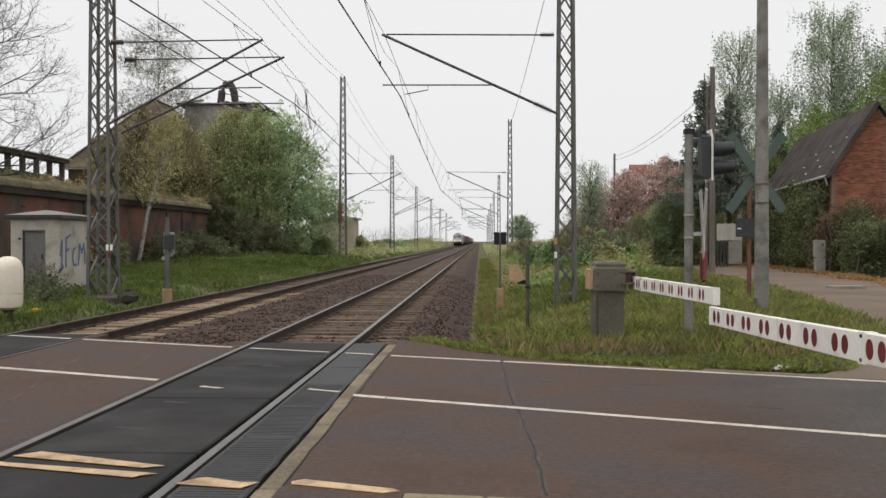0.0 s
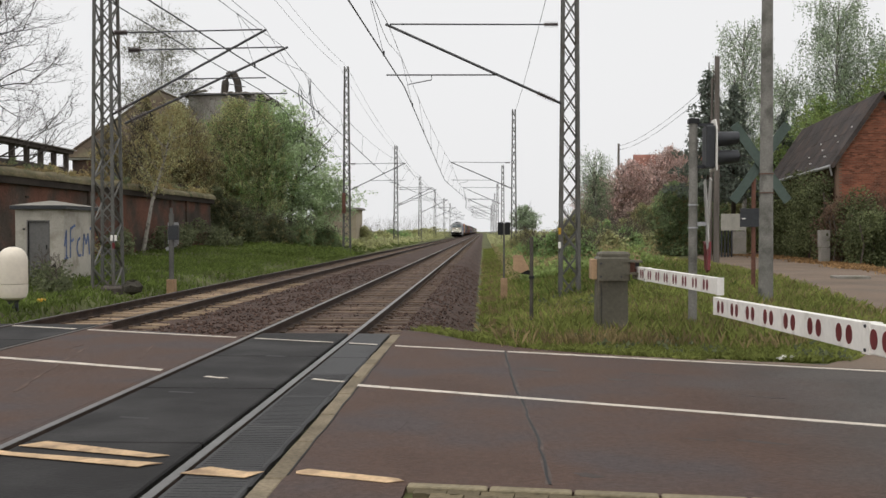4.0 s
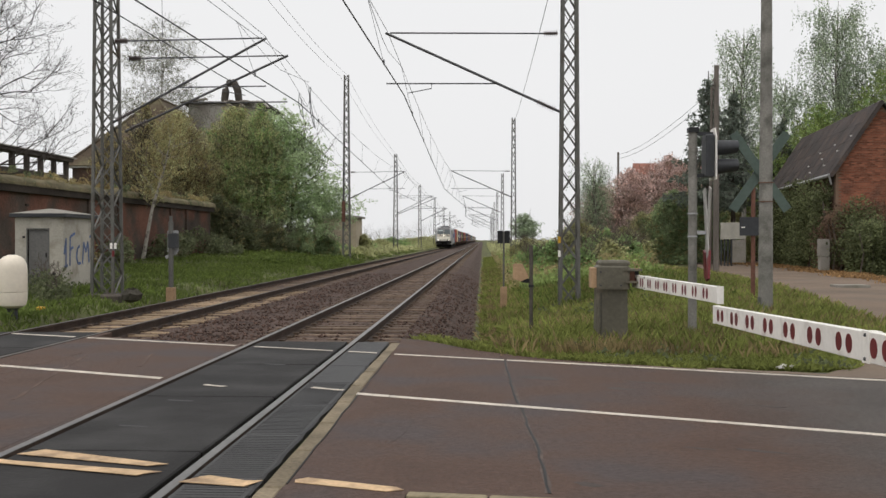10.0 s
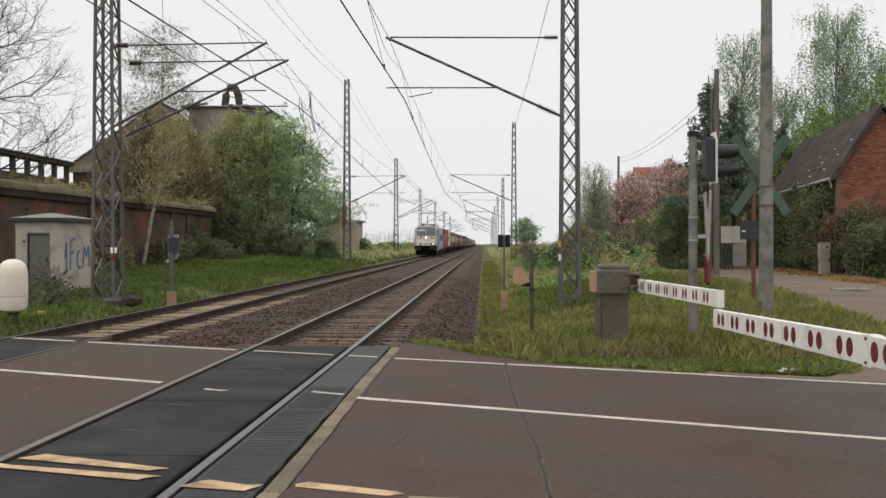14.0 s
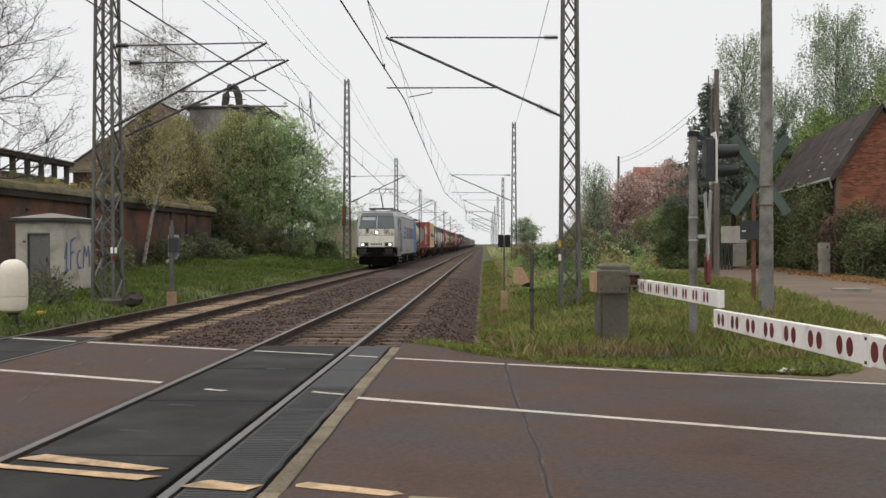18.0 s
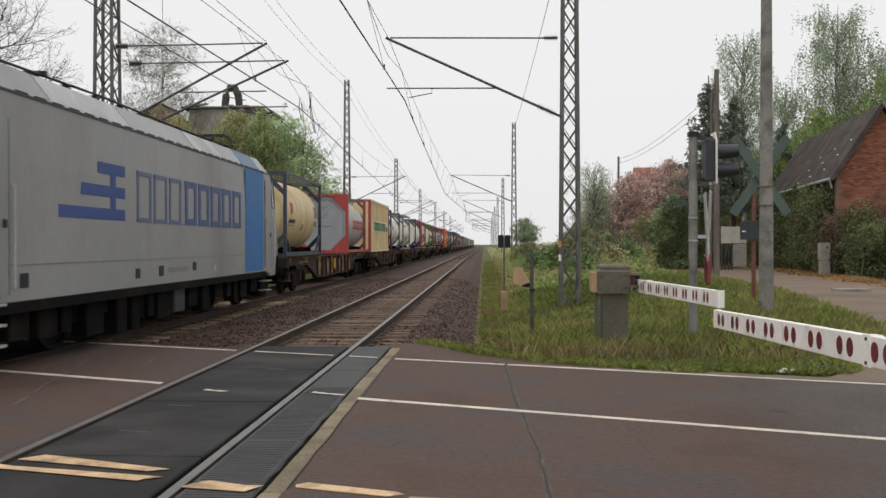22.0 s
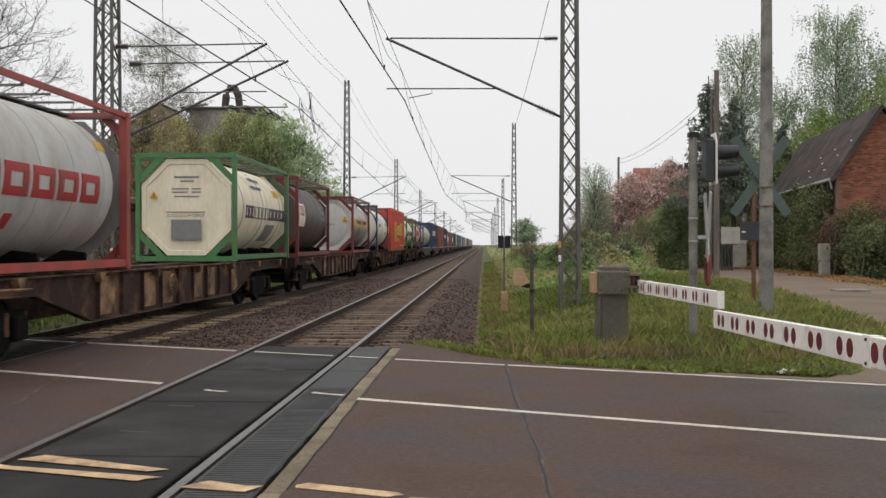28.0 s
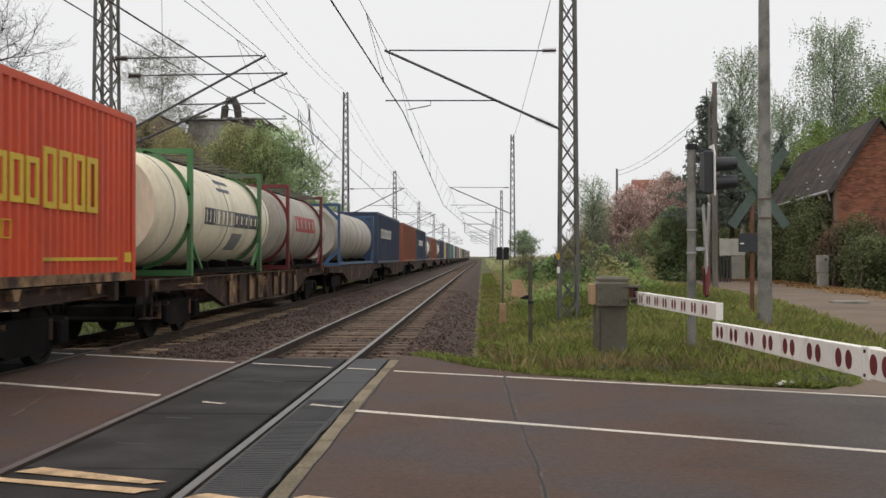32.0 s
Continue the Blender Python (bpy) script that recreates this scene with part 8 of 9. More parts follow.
            lettering(ob, 6.2, 8.55, 1.92, 2.75, 3, SLATE_INK, x, stroke=0.11)
            lettering(ob, 8.65, 12.85, 1.92, 2.75, 5, SLATE_BLUE, x, stroke=0.18)
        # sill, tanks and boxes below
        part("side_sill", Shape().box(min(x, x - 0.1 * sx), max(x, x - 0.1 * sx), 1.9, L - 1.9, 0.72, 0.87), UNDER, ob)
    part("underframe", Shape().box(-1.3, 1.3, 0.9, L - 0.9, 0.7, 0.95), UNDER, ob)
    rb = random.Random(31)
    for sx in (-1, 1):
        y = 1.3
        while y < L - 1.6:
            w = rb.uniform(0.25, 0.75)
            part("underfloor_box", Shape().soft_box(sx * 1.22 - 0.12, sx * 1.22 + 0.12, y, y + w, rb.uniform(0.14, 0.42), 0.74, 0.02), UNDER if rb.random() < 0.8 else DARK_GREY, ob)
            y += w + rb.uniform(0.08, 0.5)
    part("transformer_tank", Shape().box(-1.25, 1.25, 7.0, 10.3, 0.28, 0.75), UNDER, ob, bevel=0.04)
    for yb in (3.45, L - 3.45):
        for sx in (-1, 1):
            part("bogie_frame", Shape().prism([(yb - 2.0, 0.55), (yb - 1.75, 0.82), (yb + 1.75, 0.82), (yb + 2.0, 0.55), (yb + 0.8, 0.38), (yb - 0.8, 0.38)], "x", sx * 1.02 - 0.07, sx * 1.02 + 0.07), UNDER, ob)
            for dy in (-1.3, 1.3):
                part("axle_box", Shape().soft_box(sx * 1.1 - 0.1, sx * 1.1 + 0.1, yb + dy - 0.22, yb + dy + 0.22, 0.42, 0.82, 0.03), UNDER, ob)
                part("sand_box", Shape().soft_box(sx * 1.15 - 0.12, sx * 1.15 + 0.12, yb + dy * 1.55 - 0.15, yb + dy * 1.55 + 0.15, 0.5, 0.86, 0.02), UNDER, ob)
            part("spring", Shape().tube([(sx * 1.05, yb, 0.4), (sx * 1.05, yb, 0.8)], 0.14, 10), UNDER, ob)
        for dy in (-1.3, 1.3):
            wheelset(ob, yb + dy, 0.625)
    # roof gear: raised and folded pantographs, insulators, bus bars
    for yb, up in ((3.6, True), (L - 3.6, False)):
        gear = part("pantograph", Shape().box(-0.85, 0.85, yb - 0.9, yb - 0.82, 3.98, 4.04), BLACK, ob)
        part("base_bar", Shape().box(-0.85, 0.85, yb + 0.82, yb + 0.9, 3.98, 4.04), BLACK, gear)
        for bx in (-0.46, 0.46):
            part("base_bar", Shape().box(bx - 0.04, bx + 0.04, yb - 0.82, yb + 0.82, 3.98, 4.04), BLACK, gear)
        for sx in (-0.7, 0.7):
            for dy in (-0.8, 0.8):
                part("insulator", insulator((sx, yb + dy, 3.78), (sx, yb + dy, 3.99)), PORCELAIN, gear)
        knee = (0, yb - 0.75, 4.85) if up else (0, yb - 1.0, 4.15)
        tip = (0, yb + 0.25, 5.42) if up else (0, yb + 0.5, 4.25)
        part("lower_arm", Shape().tube([(0, yb + 0.7, 4.02), knee], 0.045, 8), BLACK, gear)
        for bx in (-0.28, 0.28):
            part("upper_arm", Shape().tube([knee, (bx, tip[1], tip[2])], 0.022, 6), BLACK, gear)
        for dy in (-0.14, 0.14):
            part("collector_strip", Shape().tube([(-0.95, tip[1] + dy, tip[2] - 0.2), (-0.75, tip[1] + dy, tip[2]), (0.75, tip[1] + dy, tip[2]), (0.95, tip[1] + dy, tip[2] - 0.2)], 0.022, 6), BLACK, gear)
    rr = random.Random(9)
    for k in range(12):
        yy = 5.0 + 0.62 * k
        part("roof_unit", Shape().soft_box(-0.75 + 0.2 * rr.random(), 0.75 - 0.2 * rr.random(), yy, yy + 0.5, 3.78, 3.86 + 0.1 * rr.random(), 0.02), DARK_GREY, ob)
    for sx in (-0.78, 0.8):
        part("bus_bar", Shape().tube([(sx, 2.4, 3.95), (sx, 6.5, 4.0), (sx, 10.5, 3.96), (sx, 15.0, 4.0)], 0.02, 6), BLACK, ob)
        for k in range(9):
            part("insulator", insulator((sx, 5.2 + 1.05 * k, 3.8), (sx, 5.2 + 1.05 * k, 3.98)), PORCELAIN, ob)
    return ob


on_train(locomotive(), 302.3)


# ---------------------------------------------------------------- container wagons
def wagon():
    """A 60-foot container flat: fish-bellied side sills, cross bearers, two bogies, buffers."""
    L = 19.55
    ob = thing("container_wagon", "rusty brown flat wagon with fish-bellied sills under containers", "freight wagon", group="wagons of the train")
    belly = [(0.3, 0.93), (3.9, 0.88), (5.75, 0.40), (L - 5.75, 0.40), (L - 3.9, 0.88), (L - 0.3, 0.93), (L - 0.3, 1.13), (0.3, 1.13)]
    for sx in (-1, 1):
        sill = part("side_sill", Shape().prism(belly, "x", sx * 1.12 - 0.02, sx * 1.12 + 0.02), WAGON, ob)
        part("sill_flange", Shape().bar((sx * 1.14, 0.3, 1.12), (sx * 1.14, L - 0.3, 1.12), 0.14, 0.025), WAGON, sill)
        path = [(0.3, 0.93), (3.9, 0.88), (5.75, 0.40), (L - 5.75, 0.40), (L - 3.9, 0.88), (L - 0.3, 0.93)]
        low = Shape()
        for (a, b), (c, d) in zip(path, path[1:]):
            low.bar((sx * 1.14, a, b), (sx * 1.14, c, d), 0.13, 0.022)
        part("sill_flange", low, WAGON, sill)
        for k in range(9):
            y = 6.0 + (L - 12.0) * k / 8
            part("sill_panel", Shape().box(min(sx * 1.142, sx * 1.15), max(sx * 1.142, sx * 1.15), y + 0.14, y + 0.70, 0.46, 1.06), WAGON_TAN if k % 3 != 1 else WAGON, sill)
            part("stiffener", Shape().bar((sx * 1.17, y, 0.41), (sx * 1.17, y, 1.11), 0.06, 0.02, (0, 1, 0)), WAGON, sill)
        for k in range(8):
            y = 0.9 + (L - 1.8) * k / 7
            part("container_cleat", Shape().prism([(y - 0.12, 1.13), (y + 0.12, 1.13), (y + 0.05, 0.98), (y - 0.05, 0.98)], "x", sx * 1.2 - 0.05, sx * 1.2 + 0.06), WAGON_TAN, ob)
        hand = part("brake_handwheel", Shape().tube([(sx * 1.28, 9.2 + 0.2 * math.cos(2 * math.pi * q / 18), 0.8 + 0.2 * math.sin(2 * math.pi * q / 18)) for q in range(19)], 0.016, 6), WAGON_TAN, ob)
        for k in range(3):
            a = math.pi * k / 3
            part("spoke", Shape().bar((sx * 1.28, 9.2 - 0.2 * math.cos(a), 0.8 - 0.2 * math.sin(a)), (sx * 1.28, 9.2 + 0.2 * math.cos(a), 0.8 + 0.2 * math.sin(a)), 0.02, 0.02), WAGON_TAN, hand)
        part("brake_lever", Shape().tube([(sx * 1.22, 2.2, 0.98), (sx * 1.3, 2.6, 1.0), (sx * 1.3, 3.6, 0.98)], 0.018, 6), WAGON_TAN, ob)
        part("shunter_step", Shape().bar((sx * 1.2, 0.45, 0.45), (sx * 1.2, 0.45, 1.05), 0.03, 0.03).bar((sx * 1.2, 0.8, 0.45), (sx * 1.2, 0.8, 1.05), 0.03, 0.03).box(sx * 1.2 - 0.1, sx * 1.2 + 0.1, 0.42, 0.83, 0.44, 0.46), WAGON, ob)
    part("centre_sill", Shape().prism(belly, "x", -0.2, 0.2), WAGON, ob)
    for k in range(10):
        y = 0.5 + (L - 1.0) * k / 9
        part("cross_bearer", Shape().box(-1.12, 1.12, y - 0.08, y + 0.08, 0.95, 1.12), WAGON, ob)
    for y0, d in ((0.3, -1), (L - 0.3, 1)):
        part("head_stock", Shape().box(-1.3, 1.3, y0 - 0.08, y0 + 0.08, 0.85, 1.14), WAGON, ob)
        for sx in (-1, 1):
            buf = part("buffer", Shape().tube([(sx * 0.875, y0, 1.05), (sx * 0.875, y0 + d * 0.42, 1.05)], 0.1, 10), UNDER, ob)
            part("buffer_plate", Shape().box(sx * 0.875 - 0.22, sx * 0.875 + 0.22, y0 + d * 0.44 - 0.03, y0 + d * 0.44 + 0.03, 0.88, 1.22), UNDER, buf)
        part("coupling_hook", Shape().bar((0, y0, 1.02), (0, y0 + d * 0.35, 0.98), 0.07, 0.12), UNDER, ob)
    for yb in (2.75, L - 2.75):
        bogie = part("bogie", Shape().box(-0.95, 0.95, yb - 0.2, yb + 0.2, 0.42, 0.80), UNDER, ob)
        # added block, fills the bogie so that no daylight shows between the wheels
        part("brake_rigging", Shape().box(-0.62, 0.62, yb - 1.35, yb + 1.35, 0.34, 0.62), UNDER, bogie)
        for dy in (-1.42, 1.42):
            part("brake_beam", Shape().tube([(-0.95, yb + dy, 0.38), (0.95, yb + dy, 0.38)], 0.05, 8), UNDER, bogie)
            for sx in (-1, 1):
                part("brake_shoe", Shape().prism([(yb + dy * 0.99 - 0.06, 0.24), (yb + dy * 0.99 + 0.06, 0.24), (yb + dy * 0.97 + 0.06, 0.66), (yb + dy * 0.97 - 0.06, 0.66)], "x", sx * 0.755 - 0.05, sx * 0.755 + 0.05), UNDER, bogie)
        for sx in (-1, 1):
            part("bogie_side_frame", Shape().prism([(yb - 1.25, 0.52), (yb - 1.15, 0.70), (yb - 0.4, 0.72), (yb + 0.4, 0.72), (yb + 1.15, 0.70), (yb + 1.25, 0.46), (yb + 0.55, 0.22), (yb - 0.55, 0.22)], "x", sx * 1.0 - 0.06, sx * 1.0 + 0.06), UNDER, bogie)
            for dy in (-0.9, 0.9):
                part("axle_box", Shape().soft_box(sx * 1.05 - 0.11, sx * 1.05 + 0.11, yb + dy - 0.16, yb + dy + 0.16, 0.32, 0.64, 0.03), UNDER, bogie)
                for e in (-0.24, 0.24):
                    part("spring", Shape().tube([(sx * 1.03, yb + dy + e, 0.38), (sx * 1.03, yb + dy + e, 0.68)], 0.065, 8), WAGON, bogie)
        for dy in (-0.9, 0.9):
            wheelset(ob, yb + dy, 0.46)
    return ob


WAGON_AT = [320.95 + 20.3 * k for k in range(7)]
first_wagon = on_train(wagon(), WAGON_AT[0])


def more_wagon(s):
    made = copy_thing(first_wagon, pose(0, 0, 0))
    sets = [o for o in made.children if o.name.startswith("wheelset")]
    if s < 470:
        WHEELS.extend((o, o.matrix_basis.translation.y, 0.46) for o in sets)
    return on_train(made, s)


for s in WAGON_AT[1:]:
    more_wagon(s)
for ob in [o for o in first_wagon.children_recursive if o.name.startswith(("brake_handwheel", "spoke"))]:
    ob.data = ob.data.copy()
    ob.data.materials[0] = YELLOW


# ---------------------------------------------------------------- containers
def tank(s, frame_mat, tank_mat, label, ends="octagon", length=6.06, bulge=0.0, marks=(), stripe=None, walkway=True, end_mat=None, rails=True, bands=5, disc=False, rim=False, solid=False):
    """A tank container. ends: an octagonal collar or bare domes; bulge: how far the barrel sticks out of the frame."""
    W, H, c = 1.219, 2.591, 0.13 if solid else 0.1
    ob = thing("tank_container", label, "tank container", group="containers on the train")
    radius, zc = 1.155, 1.345
    y0, y1 = 0.12 - bulge, length - 0.12 + bulge
    dome = [(0.001, y0), (0.45, y0 + 0.035), (0.8, y0 + 0.12), (1.0, y0 + 0.26), (radius - 0.02, y0 + 0.42), (radius, y0 + 0.5)]
    prof = dome + [(radius, y1 - 0.5), (radius - 0.02, y1 - 0.42), (1.0, y1 - 0.26), (0.8, y1 - 0.12), (0.45, y1 - 0.035), (0.001, y1)]
    barrel = part("barrel", Shape().lathe(prof, 40, "y", (0, 0, zc)), tank_mat, ob, smooth=True)
    for k in range(bands):
        yy = y0 + 0.8 + (y1 - y0 - 1.6) * k / max(bands - 1, 1)
        part("barrel_band", Shape().lathe([(radius, -0.025), (radius + 0.007, -0.025), (radius + 0.007, 0.025), (radius, 0.025)], 40, "y", (0, yy, zc)), GREY_INK if (bulge or frame_mat == GREEN_FRAME) and k % 2 == 0 else tank_mat, barrel, smooth=True)
    if stripe:
        s_band = patch(Shape(), y0 + 0.5, y1 - 0.5, zc - 0.12, zc + 0.32, 0, radius, zc, 0.006)
        part("colour_stripe", s_band, stripe, barrel)
    for e, yy, d in (("front", 0.0, 1), ("rear", length, -1)):
        ya, yb = (yy, yy + c) if d > 0 else (yy - c, yy)
        frame_end = part("lower_end_beam", Shape().box(-W + c, W - c, ya, yb, 0.0, 0.12), frame_mat, ob)
        part("upper_end_beam", Shape().box(-W + c, W - c, ya, yb, H - 0.1, H), frame_mat, ob)
        for sx in (-1, 1):
            post = part("corner_post", Shape().box(min(sx * W, sx * (W - c)), max(sx * W, sx * (W - c)), ya - (0.03 if d < 0 else 0), yb + (0.03 if d > 0 else 0), 0.0, H), frame_mat, ob, bevel=0.008)
            for zz in (0.0, H - 0.118):
                part("corner_casting", Shape().box(sx * W - 0.004 if sx > 0 else -W - 0.0, sx * W + 0.004 if sx > 0 else -W + 0.16, ya, yb, zz, zz + 0.118), frame_mat, post)
            for zz, up in ((0.12, 1), (H - 0.1, -1)):
                g = 0.62 if d > 0 or not solid else 0.36
                outline = [(sx * (W - c), zz + up * (g - 0.2)), (sx * (W - c - g + 0.2), zz), (sx * (W - c - g), zz), (sx * (W - c), zz + up * g)]
                if solid and d > 0:
                    outline = [(sx * (W - c), zz), (sx * (W - c - g - 0.06), zz), (sx * (W - c), zz + up * (g + 0.06))]
                if bulge:
                    arc = [radians(14 + 66 * j / 8) for j in range(9)]
                    outline = [(sx * 1.235 * math.cos(q), zc - up * 1.235 * math.sin(q)) for q in reversed(arc)] + [(sx * 1.16 * math.cos(q), zc - up * 1.16 * math.sin(q)) for q in arc]
                part("gusset_plate", Shape().prism(outline, "y", yy + d * 0.03 - (0.03 if bulge else 0.012), yy + d * 0.03 + (0.03 if bulge else 0.012)), frame_mat, frame_end)
        if ends == "octagon":
            hw, hh, cut = W - 0.13, H / 2 - 0.14, 0.62
            oct_ring = [(hw, -hh + cut), (hw, hh - cut), (hw - cut, hh), (-hw + cut, hh), (-hw, hh - cut), (-hw, -hh + cut), (-hw + cut, -hh), (hw - cut, -hh)]
            zm = H / 2
            yf = yy + d * 0.06
            circle = [(1.02 * math.cos(a), 1.02 * math.sin(a)) for a in (2 * math.pi * (j + 0.5) / 8 for j in range(8))]
            collar = Shape()
            place = lambda pts, y, k=1.0: [(u * k, y, zm + w * k) for u, w in pts]
            collar.loft([place(oct_ring, yy + d * (0.2 if d > 0 else 0.09)), place(oct_ring, yf), place(oct_ring, yf, 0.9), place(oct_ring, yf + d * 0.02, 0.89), place(oct_ring, yf + d * 0.022, 0.05)])
            plate = part("end_plate", collar, end_mat or tank_mat, ob, smooth=True)
            if rim:
                part("plate_rim", Shape().loft([place(oct_ring, yf + d * 0.012, 0.93), place(oct_ring, yf - d * 0.006, 0.915), place(oct_ring, yf + d * 0.016, 0.89)], caps=False), GREY_INK, plate)
            if disc:
                part("domed_head", Shape().lathe([(0.98, yf + d * 0.015), (0.9, yf - d * 0.02), (0.72, yf - d * 0.055), (0.4, yf - d * 0.085), (0.001, yf - d * 0.095)], 32, "y", (0, 0, zm)), end_mat or tank_mat, plate, smooth=True)
                part("level_line", Shape().box(-0.42, 0.42, *sorted((yf - d * 0.105, yf - d * 0.085)), zm + 0.02, zm + 0.035), DARK_INK, plate)
                part("worn_sticker", Shape().box(-0.75, -0.47, *sorted((yf - d * 0.07, yf - d * 0.04)), zm - 0.42, zm - 0.14), GREY_INK, plate)
            elif d > 0:
                part("level_line", Shape().box(-0.5, 0.45, yf + 0.01, yf + 0.022, zm - 0.12, zm - 0.105), DARK_INK, plate)
            rows = [(-0.3, 0.3, 0.95, 0.05), (-0.15, 0.18, 0.86, 0.04), (-0.36, 0.05, 0.68, 0.03), (0.12, 0.34, 0.68, 0.03), (-0.36, 0.02, 0.6, 0.03), (0.12, 0.34, 0.6, 0.03), (-0.3, 0.1, 0.5, 0.03), (0.1, 0.3, 0.5, 0.03)]
            text_lines(plate, "end", [(a, b, zm + z - 0.25, h, yf + d * 0.016) for a, b, z, h in (rows[:2] if disc else rows)], GREY_INK)
        else:
            part("head_ring", Shape().lathe([(1.0, -0.02), (1.03, -0.02), (1.03, 0.02), (1.0, 0.02)], 32, "y", (0, yy + d * 0.2 - d * bulge, zc)), tank_mat, barrel)
    for sx in (-1, 1):
        low = part("bottom_rail", Shape().box(sx * 1.05 - 0.05, sx * 1.05 + 0.05, c, length - c, 0.04, 0.14) if bulge else Shape().box(sx * 1.15 - 0.05, sx * 1.15 + 0.05, c, length - c, 0.04, 0.16), UNDER if bulge else frame_mat, ob)
        for ya, yb in ((0.1, 0.85), (length - 0.1, length - 0.85)) if ends != "octagon" else ():
            part("diagonal_strut", Shape().bar((sx * 1.16, ya, 0.75), (sx * 1.16, yb, 0.14), 0.06, 0.07), frame_mat, low)
        for k in range(3):
            yy = length * (0.25 + 0.25 * k)
            part("saddle", Shape().prism([(sx * 0.35, 0.1), (sx * 1.12, 0.1), (sx * 1.1, 0.28), (sx * 0.75, 0.32)], "y", yy - 0.04, yy + 0.04), UNDER, low)
        if rails and not bulge:
            part("top_rail", Shape().bar((sx * 1.17, c, H - 0.05), (sx * 1.17, length - c, H - 0.05), 0.07, 0.08), frame_mat, ob)
    if walkway:
        walk_way = part("walkway", Shape().box(-0.35, 0.35, 0.3, length - 0.3, H - 0.09, H - 0.06), GALV, ob)
        for k in range(8):
            yy = 0.4 + (length - 0.8) * k / 7
            part("walkway_bearer", Shape().bar((-1.1, yy, H - 0.1), (1.1, yy, H - 0.1), 0.04, 0.03), GALV, walk_way)
        for yy in (1.4, 3.1, 4.6):
            part("manhole", Shape().lathe([(0.26, H - 0.28), (0.26, H - 0.14), (0.1, H - 0.12)], 14, "z", (0, yy, 0)), GALV, ob)
    if ends != "octagon":
        ladder = part("ladder", Shape().bar((-0.7, -0.02, 0.2), (-0.7, -0.02, H), 0.03, 0.03, (0, 1, 0)), GALV, ob)
        part("ladder_side", Shape().bar((-0.4, -0.02, 0.2), (-0.4, -0.02, H), 0.03, 0.03, (0, 1, 0)), GALV, ladder)
        for k in range(7):
            part("rung", Shape().bar((-0.7, -0.02, 0.35 + 0.32 * k), (-0.4, -0.02, 0.35 + 0.32 * k), 0.02, 0.02), GALV, ladder)
    for a, b, z0, z1, n, mat, stroke in marks:
        if n:
            lettering(barrel, a, b, z0, z1, n, mat, 0, radius, zc, stroke)
        else:
            part("label_plate", patch(Shape(), a, b, z0, z1, 0, radius, zc, 0.0095), mat, barrel)
    return on_train(ob, s, DECK)


def warning_sign(parent, x, z, y, k=1.0):
    tri = part("warning_triangle", Shape().prism([(x - 0.11 * k, z), (x + 0.11 * k, z), (x, z + 0.19 * k)], "y", y - 0.006, y + 0.002), YELLOW_BAND, parent)
    part("triangle_edge", Shape().prism([(x - 0.02 * k, z + 0.03 * k), (x + 0.02 * k, z + 0.03 * k), (x, z + 0.12 * k)], "y", y - 0.009, y - 0.005), DARK_INK, tri)


tank(321.4, SLATE_FRAME, CREAM_TANK, "yellowed cream tank container in a slate-blue frame", "dome",
     marks=[(0.98, 1.36, 1.42, 1.58, 0, RED_INK, 0), (1.04, 1.42, 1.58, 1.7, 0, RED_INK, 0), (1.0, 1.22, 1.34, 1.42, 0, RED_INK, 0), (0.76, 1.71, 1.06, 1.18, 8, DARK_INK, 0.3), (0.76, 1.71, 0.98, 1.01, 0, GREY_INK, 0), (5.0, 5.5, 1.3, 1.7, 5, GREY_INK, 0.3), (5.0, 5.4, 1.05, 1.2, 4, GREY_INK, 0.3), (2.9, 3.15, 0.85, 1.05, 0, GREY_INK, 0)])
tank(334.25, RED_FRAME, PALE_TANK, "grey tank container with pale octagonal end, red frame", end_mat=RED_END, rails=False, rim=True,
               solid=True, marks=[(1.84, 5.83, 1.09, 1.5, 5, RED_INK, 0.2), (4.6, 5.3, 2.05, 2.2, 4, YELLOW_BAND, 0.3), (0.7, 0.95, 0.62, 0.74, 0, YELLOW_BAND, 0)])


